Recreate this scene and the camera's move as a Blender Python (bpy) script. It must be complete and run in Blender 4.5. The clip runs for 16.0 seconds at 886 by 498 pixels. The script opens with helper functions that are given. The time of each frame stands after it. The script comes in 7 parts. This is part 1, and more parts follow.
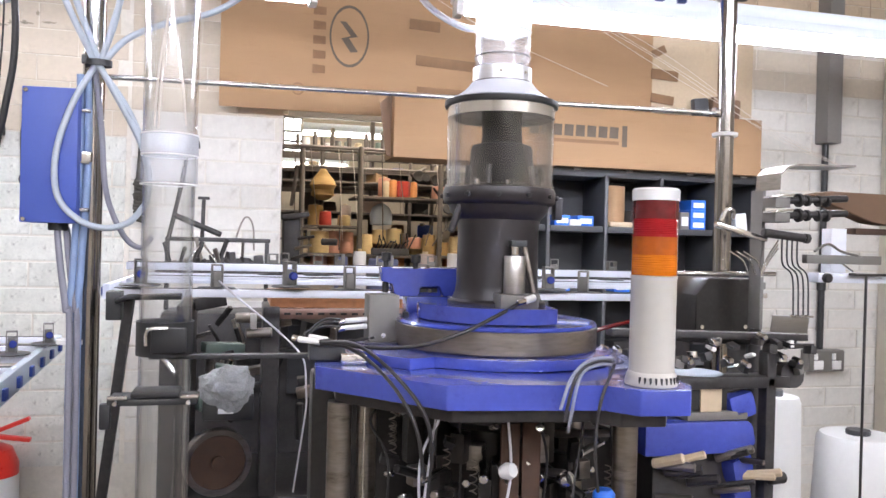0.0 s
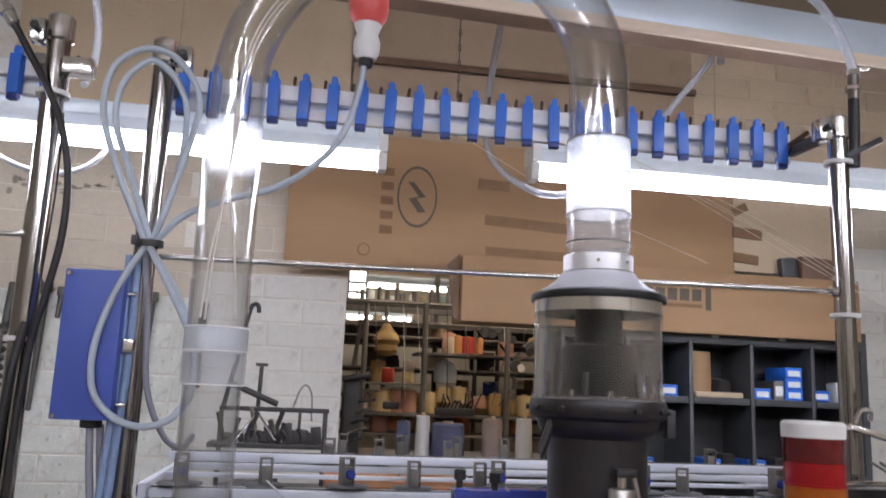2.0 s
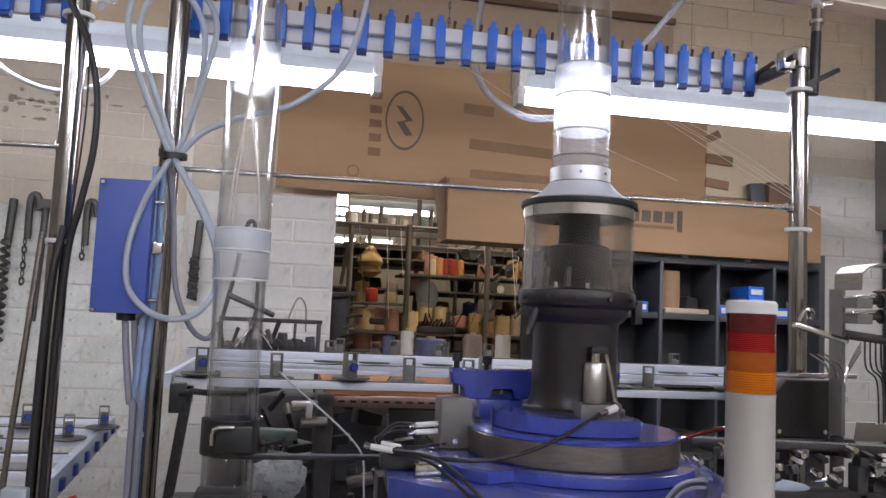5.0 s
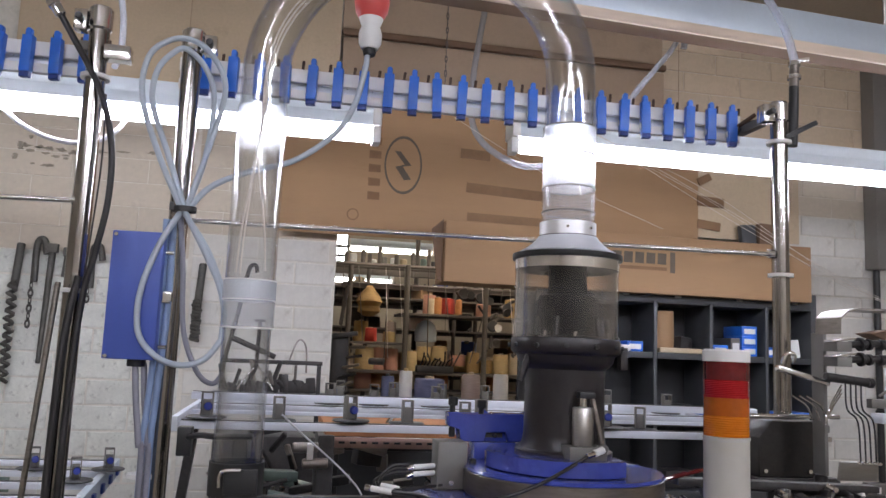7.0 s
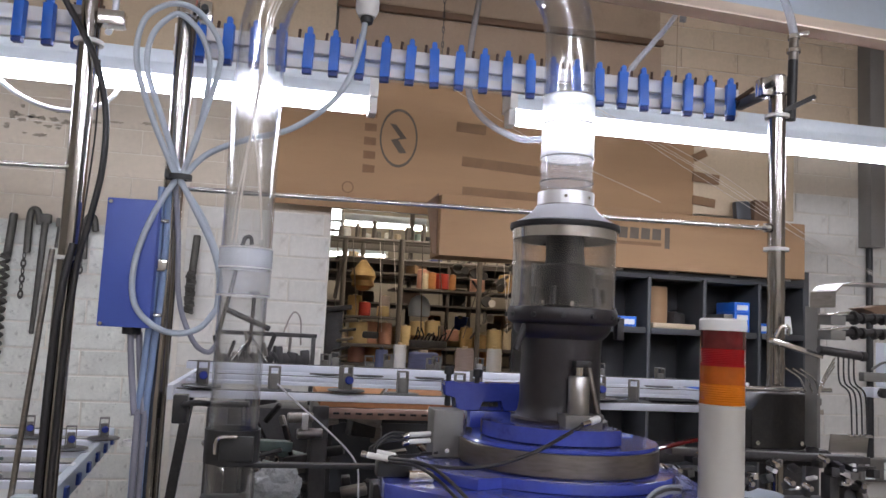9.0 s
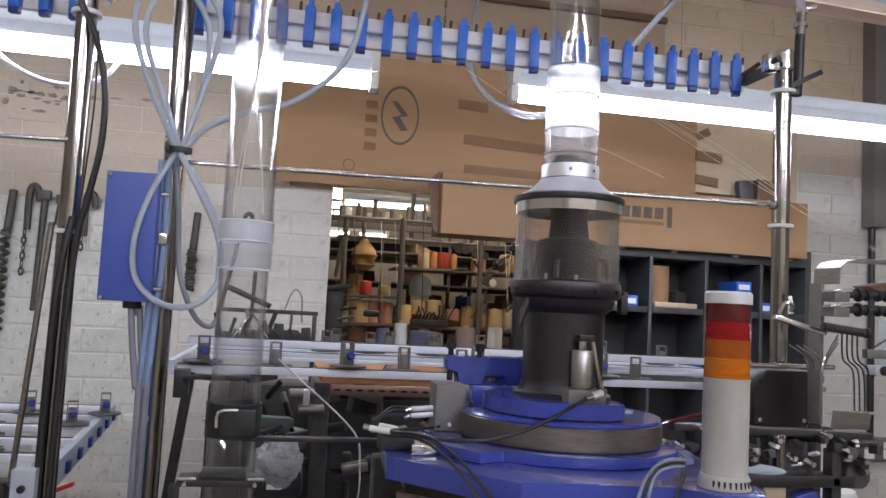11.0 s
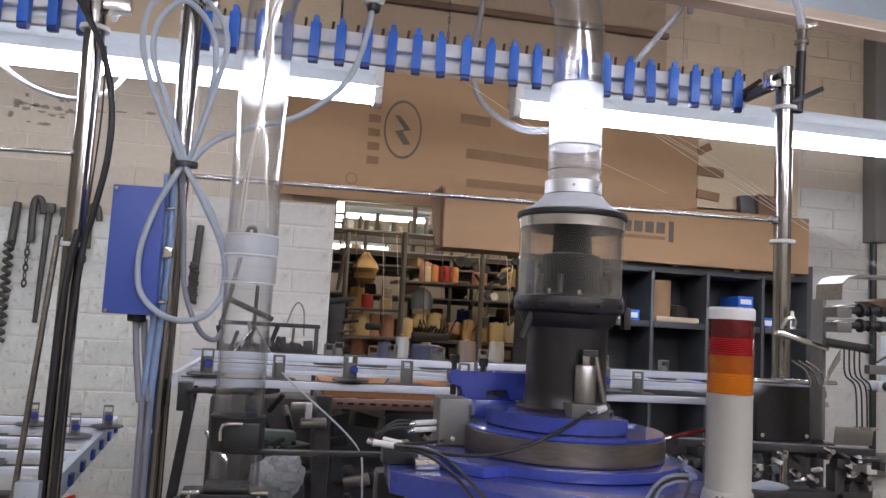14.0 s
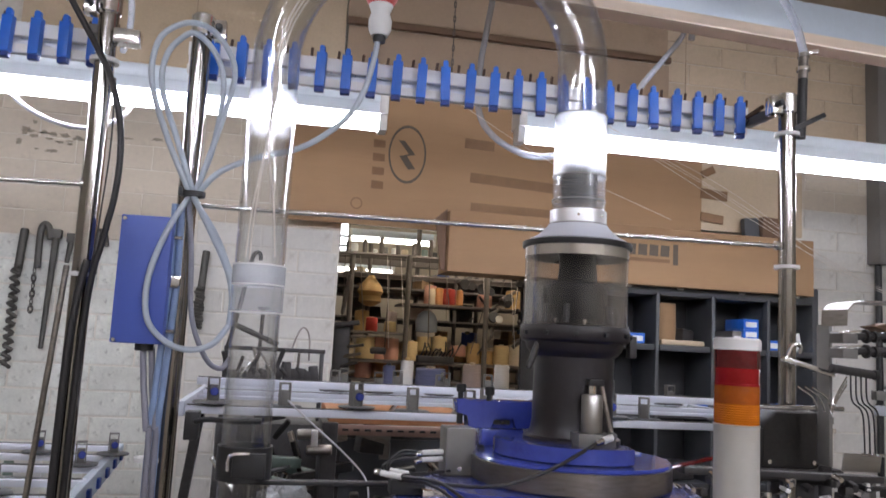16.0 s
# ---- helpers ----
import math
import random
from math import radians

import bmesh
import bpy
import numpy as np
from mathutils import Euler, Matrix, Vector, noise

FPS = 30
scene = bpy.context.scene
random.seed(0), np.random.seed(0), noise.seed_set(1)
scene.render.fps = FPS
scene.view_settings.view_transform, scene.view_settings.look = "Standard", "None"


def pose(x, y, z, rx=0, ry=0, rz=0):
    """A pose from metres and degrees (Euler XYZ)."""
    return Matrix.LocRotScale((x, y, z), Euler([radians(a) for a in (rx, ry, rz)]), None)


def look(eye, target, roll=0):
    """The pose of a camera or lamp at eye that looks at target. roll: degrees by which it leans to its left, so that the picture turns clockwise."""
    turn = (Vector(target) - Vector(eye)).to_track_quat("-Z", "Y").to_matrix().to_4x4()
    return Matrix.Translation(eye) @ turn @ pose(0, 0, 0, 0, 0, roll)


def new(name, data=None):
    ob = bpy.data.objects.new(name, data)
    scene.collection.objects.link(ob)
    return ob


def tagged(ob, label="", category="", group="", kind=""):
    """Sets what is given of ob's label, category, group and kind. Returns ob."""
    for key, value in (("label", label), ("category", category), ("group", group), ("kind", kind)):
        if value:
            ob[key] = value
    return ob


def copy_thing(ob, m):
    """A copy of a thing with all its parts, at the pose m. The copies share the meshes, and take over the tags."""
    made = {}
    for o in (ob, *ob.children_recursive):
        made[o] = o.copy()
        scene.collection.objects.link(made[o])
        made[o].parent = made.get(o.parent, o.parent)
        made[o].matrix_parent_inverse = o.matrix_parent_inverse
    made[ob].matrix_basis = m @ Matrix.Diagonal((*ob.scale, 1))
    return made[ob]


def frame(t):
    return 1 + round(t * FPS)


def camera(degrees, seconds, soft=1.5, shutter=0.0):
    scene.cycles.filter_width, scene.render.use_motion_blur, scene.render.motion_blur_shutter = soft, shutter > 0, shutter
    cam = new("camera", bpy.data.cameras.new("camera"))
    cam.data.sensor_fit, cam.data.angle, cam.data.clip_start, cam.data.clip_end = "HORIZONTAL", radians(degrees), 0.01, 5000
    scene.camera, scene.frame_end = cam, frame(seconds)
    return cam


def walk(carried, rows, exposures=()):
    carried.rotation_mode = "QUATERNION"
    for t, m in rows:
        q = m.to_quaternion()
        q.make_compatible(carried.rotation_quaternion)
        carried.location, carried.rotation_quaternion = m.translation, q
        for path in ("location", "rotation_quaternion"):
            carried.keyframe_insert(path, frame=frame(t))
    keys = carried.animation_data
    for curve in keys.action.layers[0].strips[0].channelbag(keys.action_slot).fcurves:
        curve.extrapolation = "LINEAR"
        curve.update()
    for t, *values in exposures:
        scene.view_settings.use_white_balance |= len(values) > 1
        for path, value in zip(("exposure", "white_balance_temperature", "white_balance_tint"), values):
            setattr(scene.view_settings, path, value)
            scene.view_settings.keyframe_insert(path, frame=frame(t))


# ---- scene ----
cam = camera(58.2, 16.0, shutter=0.5)
PATH = [
    (0, (0.0441, 0.0271, 1.6000), (0.5278, 1.9677, 1.5898), 1.50),
    (0.5, (0.0523, 0.0772, 1.5978), (0.5254, 2.0204, 1.5844), 2.30),
    (1, (0.0446, 0.1819, 1.5929), (0.4881, 2.1321, 1.5959), 1.40),
    (1.5, (0.0327, 0.1905, 1.6423), (0.4352, 2.1381, 1.8545), 1.60),
    (2, (0.0526, 0.1624, 1.6701), (0.3657, 2.1073, 2.0154), 2.31),
    (2.5, (0.0840, 0.1421, 1.6736), (0.3297, 2.0862, 2.0737), 3.01),
    (3, (0.0696, 0.1451, 1.6596), (0.3034, 2.1012, 2.0044), 2.70),
    (3.5, (0.0460, 0.1317, 1.6402), (0.3580, 2.0950, 1.8595), 2.60),
    (5.8, (0.0023, 0.0185, 1.6312), (0.3855, 1.9744, 1.7969), 2.60),
    (6, (0.0016, 0.0116, 1.6339), (0.3664, 1.9681, 1.8313), 2.30),
    (6.5, (0.0012, 0.0039, 1.6415), (0.3793, 1.9525, 1.8862), 2.40),
    (7, (0.0000, 0.0000, 1.6428), (0.3772, 1.9469, 1.9025), 2.40),
    (7.5, (-0.0022, 0.0021, 1.6421), (0.3751, 1.9514, 1.8828), 2.50),
    (8, (-0.0011, 0.0032, 1.6407), (0.3980, 1.9484, 1.8789), 2.50),
    (8.5, (-0.0002, 0.0036, 1.6394), (0.4088, 1.9469, 1.8767), 2.50),
    (9, (-0.0034, 0.0046, 1.6339), (0.3937, 1.9543, 1.8360), 2.80),
    (11.5, (-0.0037, 0.0146, 1.6256), (0.3947, 1.9685, 1.7797), 3.00),
    (12, (-0.0079, 0.0102, 1.6256), (0.3674, 1.9678, 1.7901), 3.00),
    (12.5, (-0.0091, 0.0063, 1.6290), (0.3713, 1.9616, 1.8087), 3.30),
    (13, (-0.0089, 0.0070, 1.6269), (0.3785, 1.9608, 1.8078), 3.20),
    (13.5, (-0.0085, 0.0083, 1.6276), (0.3827, 1.9612, 1.8095), 3.20),
    (14, (-0.0083, 0.0089, 1.6269), (0.3857, 1.9608, 1.8139), 3.20),
    (14.5, (-0.0105, 0.0089, 1.6276), (0.3820, 1.9619, 1.8055), 3.30),
    (15, (-0.0094, 0.0078, 1.6290), (0.3896, 1.9588, 1.8150), 3.20),
    (15.5, (-0.0094, 0.0078, 1.6283), (0.3854, 1.9595, 1.8164), 3.10),
    (16, (-0.0126, 0.0024, 1.6364), (0.3678, 1.9514, 1.8752), 3.00),
]
walk(cam, [(t, look(eye, target, roll)) for t, eye, target, roll in PATH],
     exposures=[(0, 1.1), (0.5, 0.76), (1.0, 0.68), (1.6, 0.28), (2.0, 0.06), (2.5, 0.06), (3.5, 0.0), (6, 0.04), (12.5, 0.05), (16, 0.08)])

# ---- world and light ----
world = bpy.data.worlds.new("world")
scene.world = world
world.use_nodes = True
sky = world.node_tree.nodes.new("ShaderNodeTexSky")
sky.sky_type, sky.sun_disc = "NISHITA", False
sky.sun_elevation, sky.sun_rotation = radians(40), radians(30)
world.node_tree.links.new(sky.outputs[0], world.node_tree.nodes["Background"].inputs[0])
world.node_tree.nodes["Background"].inputs[1].default_value = 0.12
TUBE_LIGHT = 38.0      # glow of the fluorescent tubes
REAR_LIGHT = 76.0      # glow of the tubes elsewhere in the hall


# ---- materials ----
def mat(name, color, rough=0.5, metal=0.0, var=0.12, scale=6.0, fine=90.0, bump=0.15, stain=None, stain_amount=0.0,
        island=0.0, trans=0.0, coat=0.0, stretch=(1, 1, 1), emit=0.0, alpha=1.0, sss=0.0):
    """A surface with colour variation and relief at two scales."""
    m = bpy.data.materials.new(name)
    m.use_nodes = True
    nt = m.node_tree
    b = nt.nodes["Principled BSDF"]
    link = nt.links.new
    co = nt.nodes.new("ShaderNodeTexCoord")
    mp = nt.nodes.new("ShaderNodeMapping")
    mp.inputs["Scale"].default_value = stretch
    link(co.outputs["Object"], mp.inputs["Vector"])
    n1 = nt.nodes.new("ShaderNodeTexNoise")
    n1.inputs["Scale"].default_value, n1.inputs["Detail"].default_value = scale, 5
    n2 = nt.nodes.new("ShaderNodeTexNoise")
    n2.inputs["Scale"].default_value, n2.inputs["Detail"].default_value = fine, 4
    for n in (n1, n2):
        link(mp.outputs[0], n.inputs["Vector"])
    mul = nt.nodes.new("ShaderNodeMath")
    mul.operation = "MULTIPLY_ADD"
    mul.inputs[1].default_value, mul.inputs[2].default_value = 0.4, 0.0
    link(n2.outputs[0], mul.inputs[0])
    add = nt.nodes.new("ShaderNodeMath")
    add.operation = "MULTIPLY_ADD"
    add.inputs[1].default_value = 0.6
    link(n1.outputs[0], add.inputs[0])
    link(mul.outputs[0], add.inputs[2])
    ramp = nt.nodes.new("ShaderNodeMapRange")
    ramp.inputs["From Min"].default_value, ramp.inputs["From Max"].default_value = 0.3, 0.7
    ramp.inputs["To Min"].default_value, ramp.inputs["To Max"].default_value = 1 - var, 1 + var
    link(add.outputs[0], ramp.inputs["Value"])
    value = ramp.outputs[0]
    if island:
        info = nt.nodes.new("ShaderNodeObjectInfo")
        r = nt.nodes.new("ShaderNodeMapRange")
        r.inputs["To Min"].default_value, r.inputs["To Max"].default_value = 1 - island, 1 + island
        link(info.outputs["Random"], r.inputs["Value"])
        k = nt.nodes.new("ShaderNodeMath")
        k.operation = "MULTIPLY"
        link(value, k.inputs[0]), link(r.outputs[0], k.inputs[1])
        value = k.outputs[0]
    hsv = nt.nodes.new("ShaderNodeHueSaturation")
    hsv.inputs["Color"].default_value = (*color, 1)
    link(value, hsv.inputs["Value"])
    out = hsv.outputs[0]
    if stain:
        n3 = nt.nodes.new("ShaderNodeTexNoise")
        n3.inputs["Scale"].default_value, n3.inputs["Detail"].default_value, n3.inputs["Roughness"].default_value = scale * 2.3, 8, 0.7
        link(mp.outputs[0], n3.inputs["Vector"])
        mr = nt.nodes.new("ShaderNodeMapRange")
        mr.inputs["From Min"].default_value, mr.inputs["From Max"].default_value = 0.56, 0.72
        mr.inputs["To Max"].default_value = stain_amount
        link(n3.outputs[0], mr.inputs["Value"])
        mix = nt.nodes.new("ShaderNodeMix")
        mix.data_type = "RGBA"
        link(mr.outputs[0], mix.inputs["Factor"])
        link(out, mix.inputs[6])
        mix.inputs[7].default_value = (*stain, 1)
        out = mix.outputs[2]
    link(out, b.inputs["Base Color"])
    rr = nt.nodes.new("ShaderNodeMapRange")
    rr.inputs["To Min"].default_value, rr.inputs["To Max"].default_value = max(0.02, rough * 0.75), min(1, rough * 1.25)
    link(n2.outputs[0], rr.inputs["Value"])
    link(rr.outputs[0], b.inputs["Roughness"])
    b.inputs["Metallic"].default_value = metal
    b.inputs["Transmission Weight"].default_value = trans
    b.inputs["Coat Weight"].default_value = coat
    if emit:
        b.inputs["Emission Color"].default_value = (*color, 1)
        b.inputs["Emission Strength"].default_value = emit
    if bump:
        bp = nt.nodes.new("ShaderNodeBump")
        bp.inputs["Strength"].default_value, bp.inputs["Distance"].default_value = bump, 0.002
        link(add.outputs[0], bp.inputs["Height"])
        link(bp.outputs[0], b.inputs["Normal"])
    return m


def clear_mat(name, tint=(0.93, 0.95, 0.96), gloss=0.35, rough=0.03, haze=0.0, edge=0.16, through_share=0.5, blur=0.0):
    """Clear plastic or glass as a shell: see-through, with gloss that rises towards the edges."""
    m = bpy.data.materials.new(name)
    m.use_nodes = True
    nt = m.node_tree
    nt.nodes.remove(nt.nodes["Principled BSDF"])
    link = nt.links.new
    out = nt.nodes["Material Output"]
    tr = nt.nodes.new("ShaderNodeBsdfTransparent")
    tr.inputs[0].default_value = (*tint, 1)
    gl = nt.nodes.new("ShaderNodeBsdfGlossy")
    gl.inputs["Roughness"].default_value = rough
    lw = nt.nodes.new("ShaderNodeLayerWeight")
    lw.inputs["Blend"].default_value = edge
    cap = nt.nodes.new("ShaderNodeMapRange")
    cap.inputs["To Min"].default_value, cap.inputs["To Max"].default_value = 0.03, gloss
    link(lw.outputs["Facing"], cap.inputs["Value"])
    mix = nt.nodes.new("ShaderNodeMixShader")
    link(cap.outputs[0], mix.inputs[0])
    last = tr.outputs[0]
    if haze:
        no = nt.nodes.new("ShaderNodeTexNoise")
        no.inputs["Scale"].default_value, no.inputs["Detail"].default_value = 30, 6
        mr = nt.nodes.new("ShaderNodeMapRange")
        mr.inputs["To Min"].default_value, mr.inputs["To Max"].default_value = haze * 0.7, haze * 1.3
        link(no.outputs[0], mr.inputs["Value"])
        df = nt.nodes.new("ShaderNodeBsdfDiffuse")
        df.inputs[0].default_value = (0.8, 0.82, 0.84, 1)
        tl = nt.nodes.new("ShaderNodeBsdfRefraction" if blur else "ShaderNodeBsdfTranslucent")
        if blur:
            tl.inputs["Roughness"].default_value, tl.inputs["IOR"].default_value = blur, 1.12
        tl.inputs[0].default_value = (0.8, 0.82, 0.84, 1)
        ds = nt.nodes.new("ShaderNodeMixShader")
        ds.inputs[0].default_value = through_share
        link(df.outputs[0], ds.inputs[1]), link(tl.outputs[0], ds.inputs[2])
        hz = nt.nodes.new("ShaderNodeMixShader")
        link(mr.outputs[0], hz.inputs[0])
        link(tr.outputs[0], hz.inputs[1]), link(ds.outputs[0], hz.inputs[2])
        last = hz.outputs[0]
    link(last, mix.inputs[1]), link(gl.outputs[0], mix.inputs[2])
    link(mix.outputs[0], out.inputs["Surface"])
    return m


PAINT_WALL = mat("painted_brick", (0.66, 0.635, 0.585), 0.65, var=0.1, scale=7, fine=60, bump=0.5, stain=(0.38, 0.34, 0.29), stain_amount=0.45, island=0.04)
PAINT_OLD = mat("old_painted_brick", (0.63, 0.63, 0.575), 0.7, var=0.16, scale=21, fine=110, bump=0.7, stain=(0.19, 0.18, 0.155), stain_amount=0.75, island=0.05)
# smoother upper bricks; the beige also puts warm light into their colour
PAINT_WARM_LIT = mat("smooth_brick_warm_lit", (0.56, 0.485, 0.385), 0.75, var=0.1, scale=5, fine=60, bump=0.25, stain=(0.36, 0.31, 0.25), stain_amount=0.5, island=0.03)
PAINT_TAN = mat("tan_painted_brick", (0.56, 0.445, 0.315), 0.75, var=0.12, scale=6, fine=60, bump=0.4, stain=(0.3, 0.24, 0.17), stain_amount=0.5, island=0.06)
MORTAR = mat("painted_mortar", (0.66, 0.62, 0.545), 0.8, var=0.15, scale=9, fine=70, bump=0.5, stain=(0.36, 0.33, 0.28), stain_amount=0.4)
UPPER_PAINT = mat("upper_wall_paint", (0.52, 0.47, 0.39), 0.7, var=0.08, scale=3, fine=40, bump=0.3, stain=(0.3, 0.26, 0.2), stain_amount=0.4)
CARD = mat("cardboard", (0.33, 0.2, 0.105), 0.85, var=0.08, scale=3, fine=140, bump=0.12, stretch=(1, 1, 6), stain=(0.25, 0.145, 0.07), stain_amount=0.3)
CARD_PALE = mat("pale_cardboard", (0.52, 0.41, 0.28), 0.85, var=0.1, scale=4, fine=100, bump=0.12, stain=(0.33, 0.25, 0.17), stain_amount=0.5)
BOARD = mat("brown_board", (0.37, 0.27, 0.185), 0.85, var=0.1, scale=2.5, bump=0.1, stain=(0.2, 0.14, 0.1), stain_amount=0.4)
FLAKED = mat("flaked_old_plaster", (0.3, 0.26, 0.2), 0.9, var=0.35, scale=18, fine=120, bump=0.5, stain=(0.14, 0.11, 0.08), stain_amount=0.6)
# dark brown for parcels and wood, also for strips that stand in for shade
CARD_DARK_SHADE = mat("dark_card_and_shade", (0.15, 0.09, 0.055), 0.9, var=0.15, scale=5, bump=0.1)
INK = mat("print_ink", (0.1, 0.078, 0.055), 0.7, var=0.2, scale=20, bump=0)
INK_BROWN = mat("brown_print", (0.2, 0.11, 0.055), 0.8, var=0.2, scale=14, bump=0)
TAPE = mat("brown_tape", (0.215, 0.125, 0.065), 0.9, var=0.15, scale=8, bump=0.1)
FLOOR = mat("concrete_floor", (0.22, 0.2, 0.18), 0.7, var=0.25, scale=3, bump=0.3, stain=(0.08, 0.07, 0.06), stain_amount=0.6)
CEIL = mat("ceiling_board", (0.4, 0.34, 0.27), 0.8, var=0.15, scale=2, bump=0.2)
BLUE = mat("blue_enamel", (0.05, 0.074, 0.37), 0.22, var=0.14, scale=14, fine=160, bump=0.1, coat=0.6, stain=(0.012, 0.015, 0.14), stain_amount=0.5)
BLUE_BOX = mat("blue_powder_coat", (0.07, 0.115, 0.44), 0.45, var=0.05, scale=5, fine=300, bump=0.15)
BLUE_PLASTIC = mat("blue_plastic", (0.02, 0.15, 0.66), 0.35, var=0.08, scale=20, bump=0.05)
BLUE_DARK = mat("dark_blue_plastic", (0.012, 0.04, 0.22), 0.4, var=0.1, bump=0.05)
STEEL = mat("brushed_steel", (0.5, 0.49, 0.47), 0.32, metal=1, var=0.12, scale=9, fine=120, bump=0.08, stretch=(1, 1, 12), stain=(0.2, 0.17, 0.14), stain_amount=0.4)
WORN_STEEL = mat("worn_steel", (0.3, 0.27, 0.24), 0.35, metal=1, var=0.3, scale=8, fine=60, bump=0.1, stretch=(1, 1, 5), stain=(0.09, 0.07, 0.055), stain_amount=0.7)
SATIN = mat("satin_aluminium", (0.86, 0.86, 0.88), 0.42, metal=0.75, var=0.06, scale=12, fine=150, bump=0.04)
CHROME = mat("chrome", (0.78, 0.77, 0.76), 0.14, metal=1, var=0.05, bump=0.02, scale=10)
TUBE_STEEL = mat("chromed_tube", (0.34, 0.32, 0.3), 0.15, metal=1, var=0.1, scale=6, fine=50, bump=0.03, stretch=(1, 1, 0.3), stain=(0.16, 0.13, 0.1), stain_amount=0.4)
ALU = mat("aluminium", (0.8, 0.83, 0.91), 0.4, metal=0.15, var=0.06, scale=9, fine=80, bump=0.06, stretch=(0.2, 1, 1))
GREY_ALU = mat("grey_cast", (0.19, 0.18, 0.165), 0.5, metal=0.4, var=0.12, scale=12, bump=0.2, stain=(0.15, 0.13, 0.11), stain_amount=0.4)
BLACK = mat("black_plastic", (0.02, 0.02, 0.021), 0.4, var=0.2, scale=15, bump=0.1)
# OILY darkened for shade under the bed plate; also the dark motor housing
OILY_DARK_SHADE = mat("dark_or_shaded_oily_iron", (0.016, 0.014, 0.013), 0.35, metal=0.2, var=0.5, scale=22, fine=140, bump=0.3, stain=(0.035, 0.025, 0.018), stain_amount=0.6)
OILY = mat("oily_black_iron", (0.036, 0.033, 0.033), 0.42, metal=0.2, var=0.4, scale=22, fine=140, bump=0.3, stain=(0.07, 0.055, 0.045), stain_amount=0.6)
DARK_BODY = mat("dark_bronzed_body", (0.026, 0.022, 0.023), 0.38, metal=0.2, var=0.25, scale=9, fine=100, bump=0.1)
RUBBER = mat("black_hose", (0.022, 0.02, 0.02), 0.45, var=0.2, bump=0.05)
GREY_CABLE = mat("grey_cable", (0.47, 0.53, 0.6), 0.42, var=0.08, scale=20, bump=0.05)
MAUVE_CABLE = mat("grey_mauve_cable", (0.26, 0.26, 0.31), 0.45, var=0.1, scale=20, bump=0.05)
BLUE_HOSE = mat("pale_blue_hose", (0.24, 0.33, 0.52), 0.4, var=0.1, scale=15, bump=0.05)
CLEAR_HOSE = clear_mat("clear_hose", (0.8, 0.82, 0.9), 0.5, 0.12, haze=0.35)
WHITE_HOSE = mat("white_hose", (0.66, 0.66, 0.7), 0.4, var=0.06, bump=0.05)
WHITE = mat("white_plastic", (0.82, 0.81, 0.79), 0.4, var=0.06, scale=8, bump=0.05)
CREAM = mat("cream_plastic", (0.56, 0.535, 0.485), 0.42, var=0.05, scale=6, bump=0.04)
LAMP_BODY = mat("white_enamel_sheet", (0.82, 0.9, 0.97), 0.4, var=0.05, scale=5, bump=0.05)
GLOW = mat("fluorescent_tube", (0.93, 0.94, 1.07), 0.5, var=0.0, bump=0, emit=TUBE_LIGHT)
GLOW_BACK = mat("fluorescent_tube_rear_room", (1.0, 0.95, 0.88), 0.5, var=0.0, bump=0, emit=20.0)
# glow of the added fill lamp that brightens the yarn racks
GLOW_WARM_FILL = mat("warm_fill_tube", (1.0, 0.89, 0.76), 0.5, var=0.0, bump=0, emit=REAR_LIGHT * 1.5)
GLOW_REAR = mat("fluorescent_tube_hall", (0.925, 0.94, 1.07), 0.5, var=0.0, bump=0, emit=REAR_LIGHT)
DAY = mat("daylight_outside", (0.9, 0.96, 1.0), 0.8, var=0.02, bump=0, emit=9.0)
GLASS = clear_mat("clear_tube", (0.98, 0.984, 0.988), 0.95, 0.07, haze=0.006, edge=0.19)
JAR = clear_mat("clear_jar", (0.965, 0.955, 0.945), 0.95, 0.06, haze=0.006, edge=0.26)
FROST = clear_mat("frosted_tube", (0.86, 0.87, 0.9), 0.2, 0.25, haze=0.5, through_share=0.5)
FROST_LIGHT = clear_mat("lightly_frosted_tube", (0.95, 0.95, 0.96), 0.4, 0.1, haze=0.13, edge=0.12)
# haze that imitates the lamp's glare in a clear tube section
GLARE_HAZE = clear_mat("tube_with_glare_haze", (0.96, 0.96, 0.97), 0.5, 0.1, haze=0.11, edge=0.14, through_share=0.9, blur=0.5)
FROST_CLEAR = clear_mat("translucent_tube", (0.95, 0.95, 0.96), 0.4, 0.12, haze=0.36, edge=0.13, through_share=0.85, blur=0.75)
RED_TOP = mat("deep_red_lens", (0.1, 0.007, 0.008), 0.1, var=0.35, scale=40, bump=0.03, coat=0.12)
AMBER_TOP = mat("deep_amber_lens", (0.33, 0.07, 0.005), 0.1, var=0.35, scale=40, bump=0.03, coat=0.12)
RED_LENS = mat("red_lens", (0.3, 0.007, 0.009), 0.15, var=0.12, scale=30, bump=0.05, coat=0.12)
AMBER_LENS = mat("amber_lens", (0.56, 0.15, 0.005), 0.15, var=0.12, scale=30, bump=0.05, coat=0.12)
SHELF = mat("grey_shelf_enamel", (0.052, 0.054, 0.058), 0.45, var=0.12, scale=5, bump=0.08, stain=(0.05, 0.05, 0.05), stain_amount=0.5)
# darker copy of the shelf enamel, paints the shade inside the pigeonholes
SHELF_SHADED = mat("shaded_shelf_back", (0.019, 0.019, 0.021), 0.6, var=0.15, scale=4, bump=0.05)
RED = mat("red_plastic", (0.6, 0.03, 0.025), 0.35, var=0.06, bump=0.03)
SALMON = mat("salmon_red_plastic", (0.68, 0.09, 0.08), 0.4, var=0.06, bump=0.03)
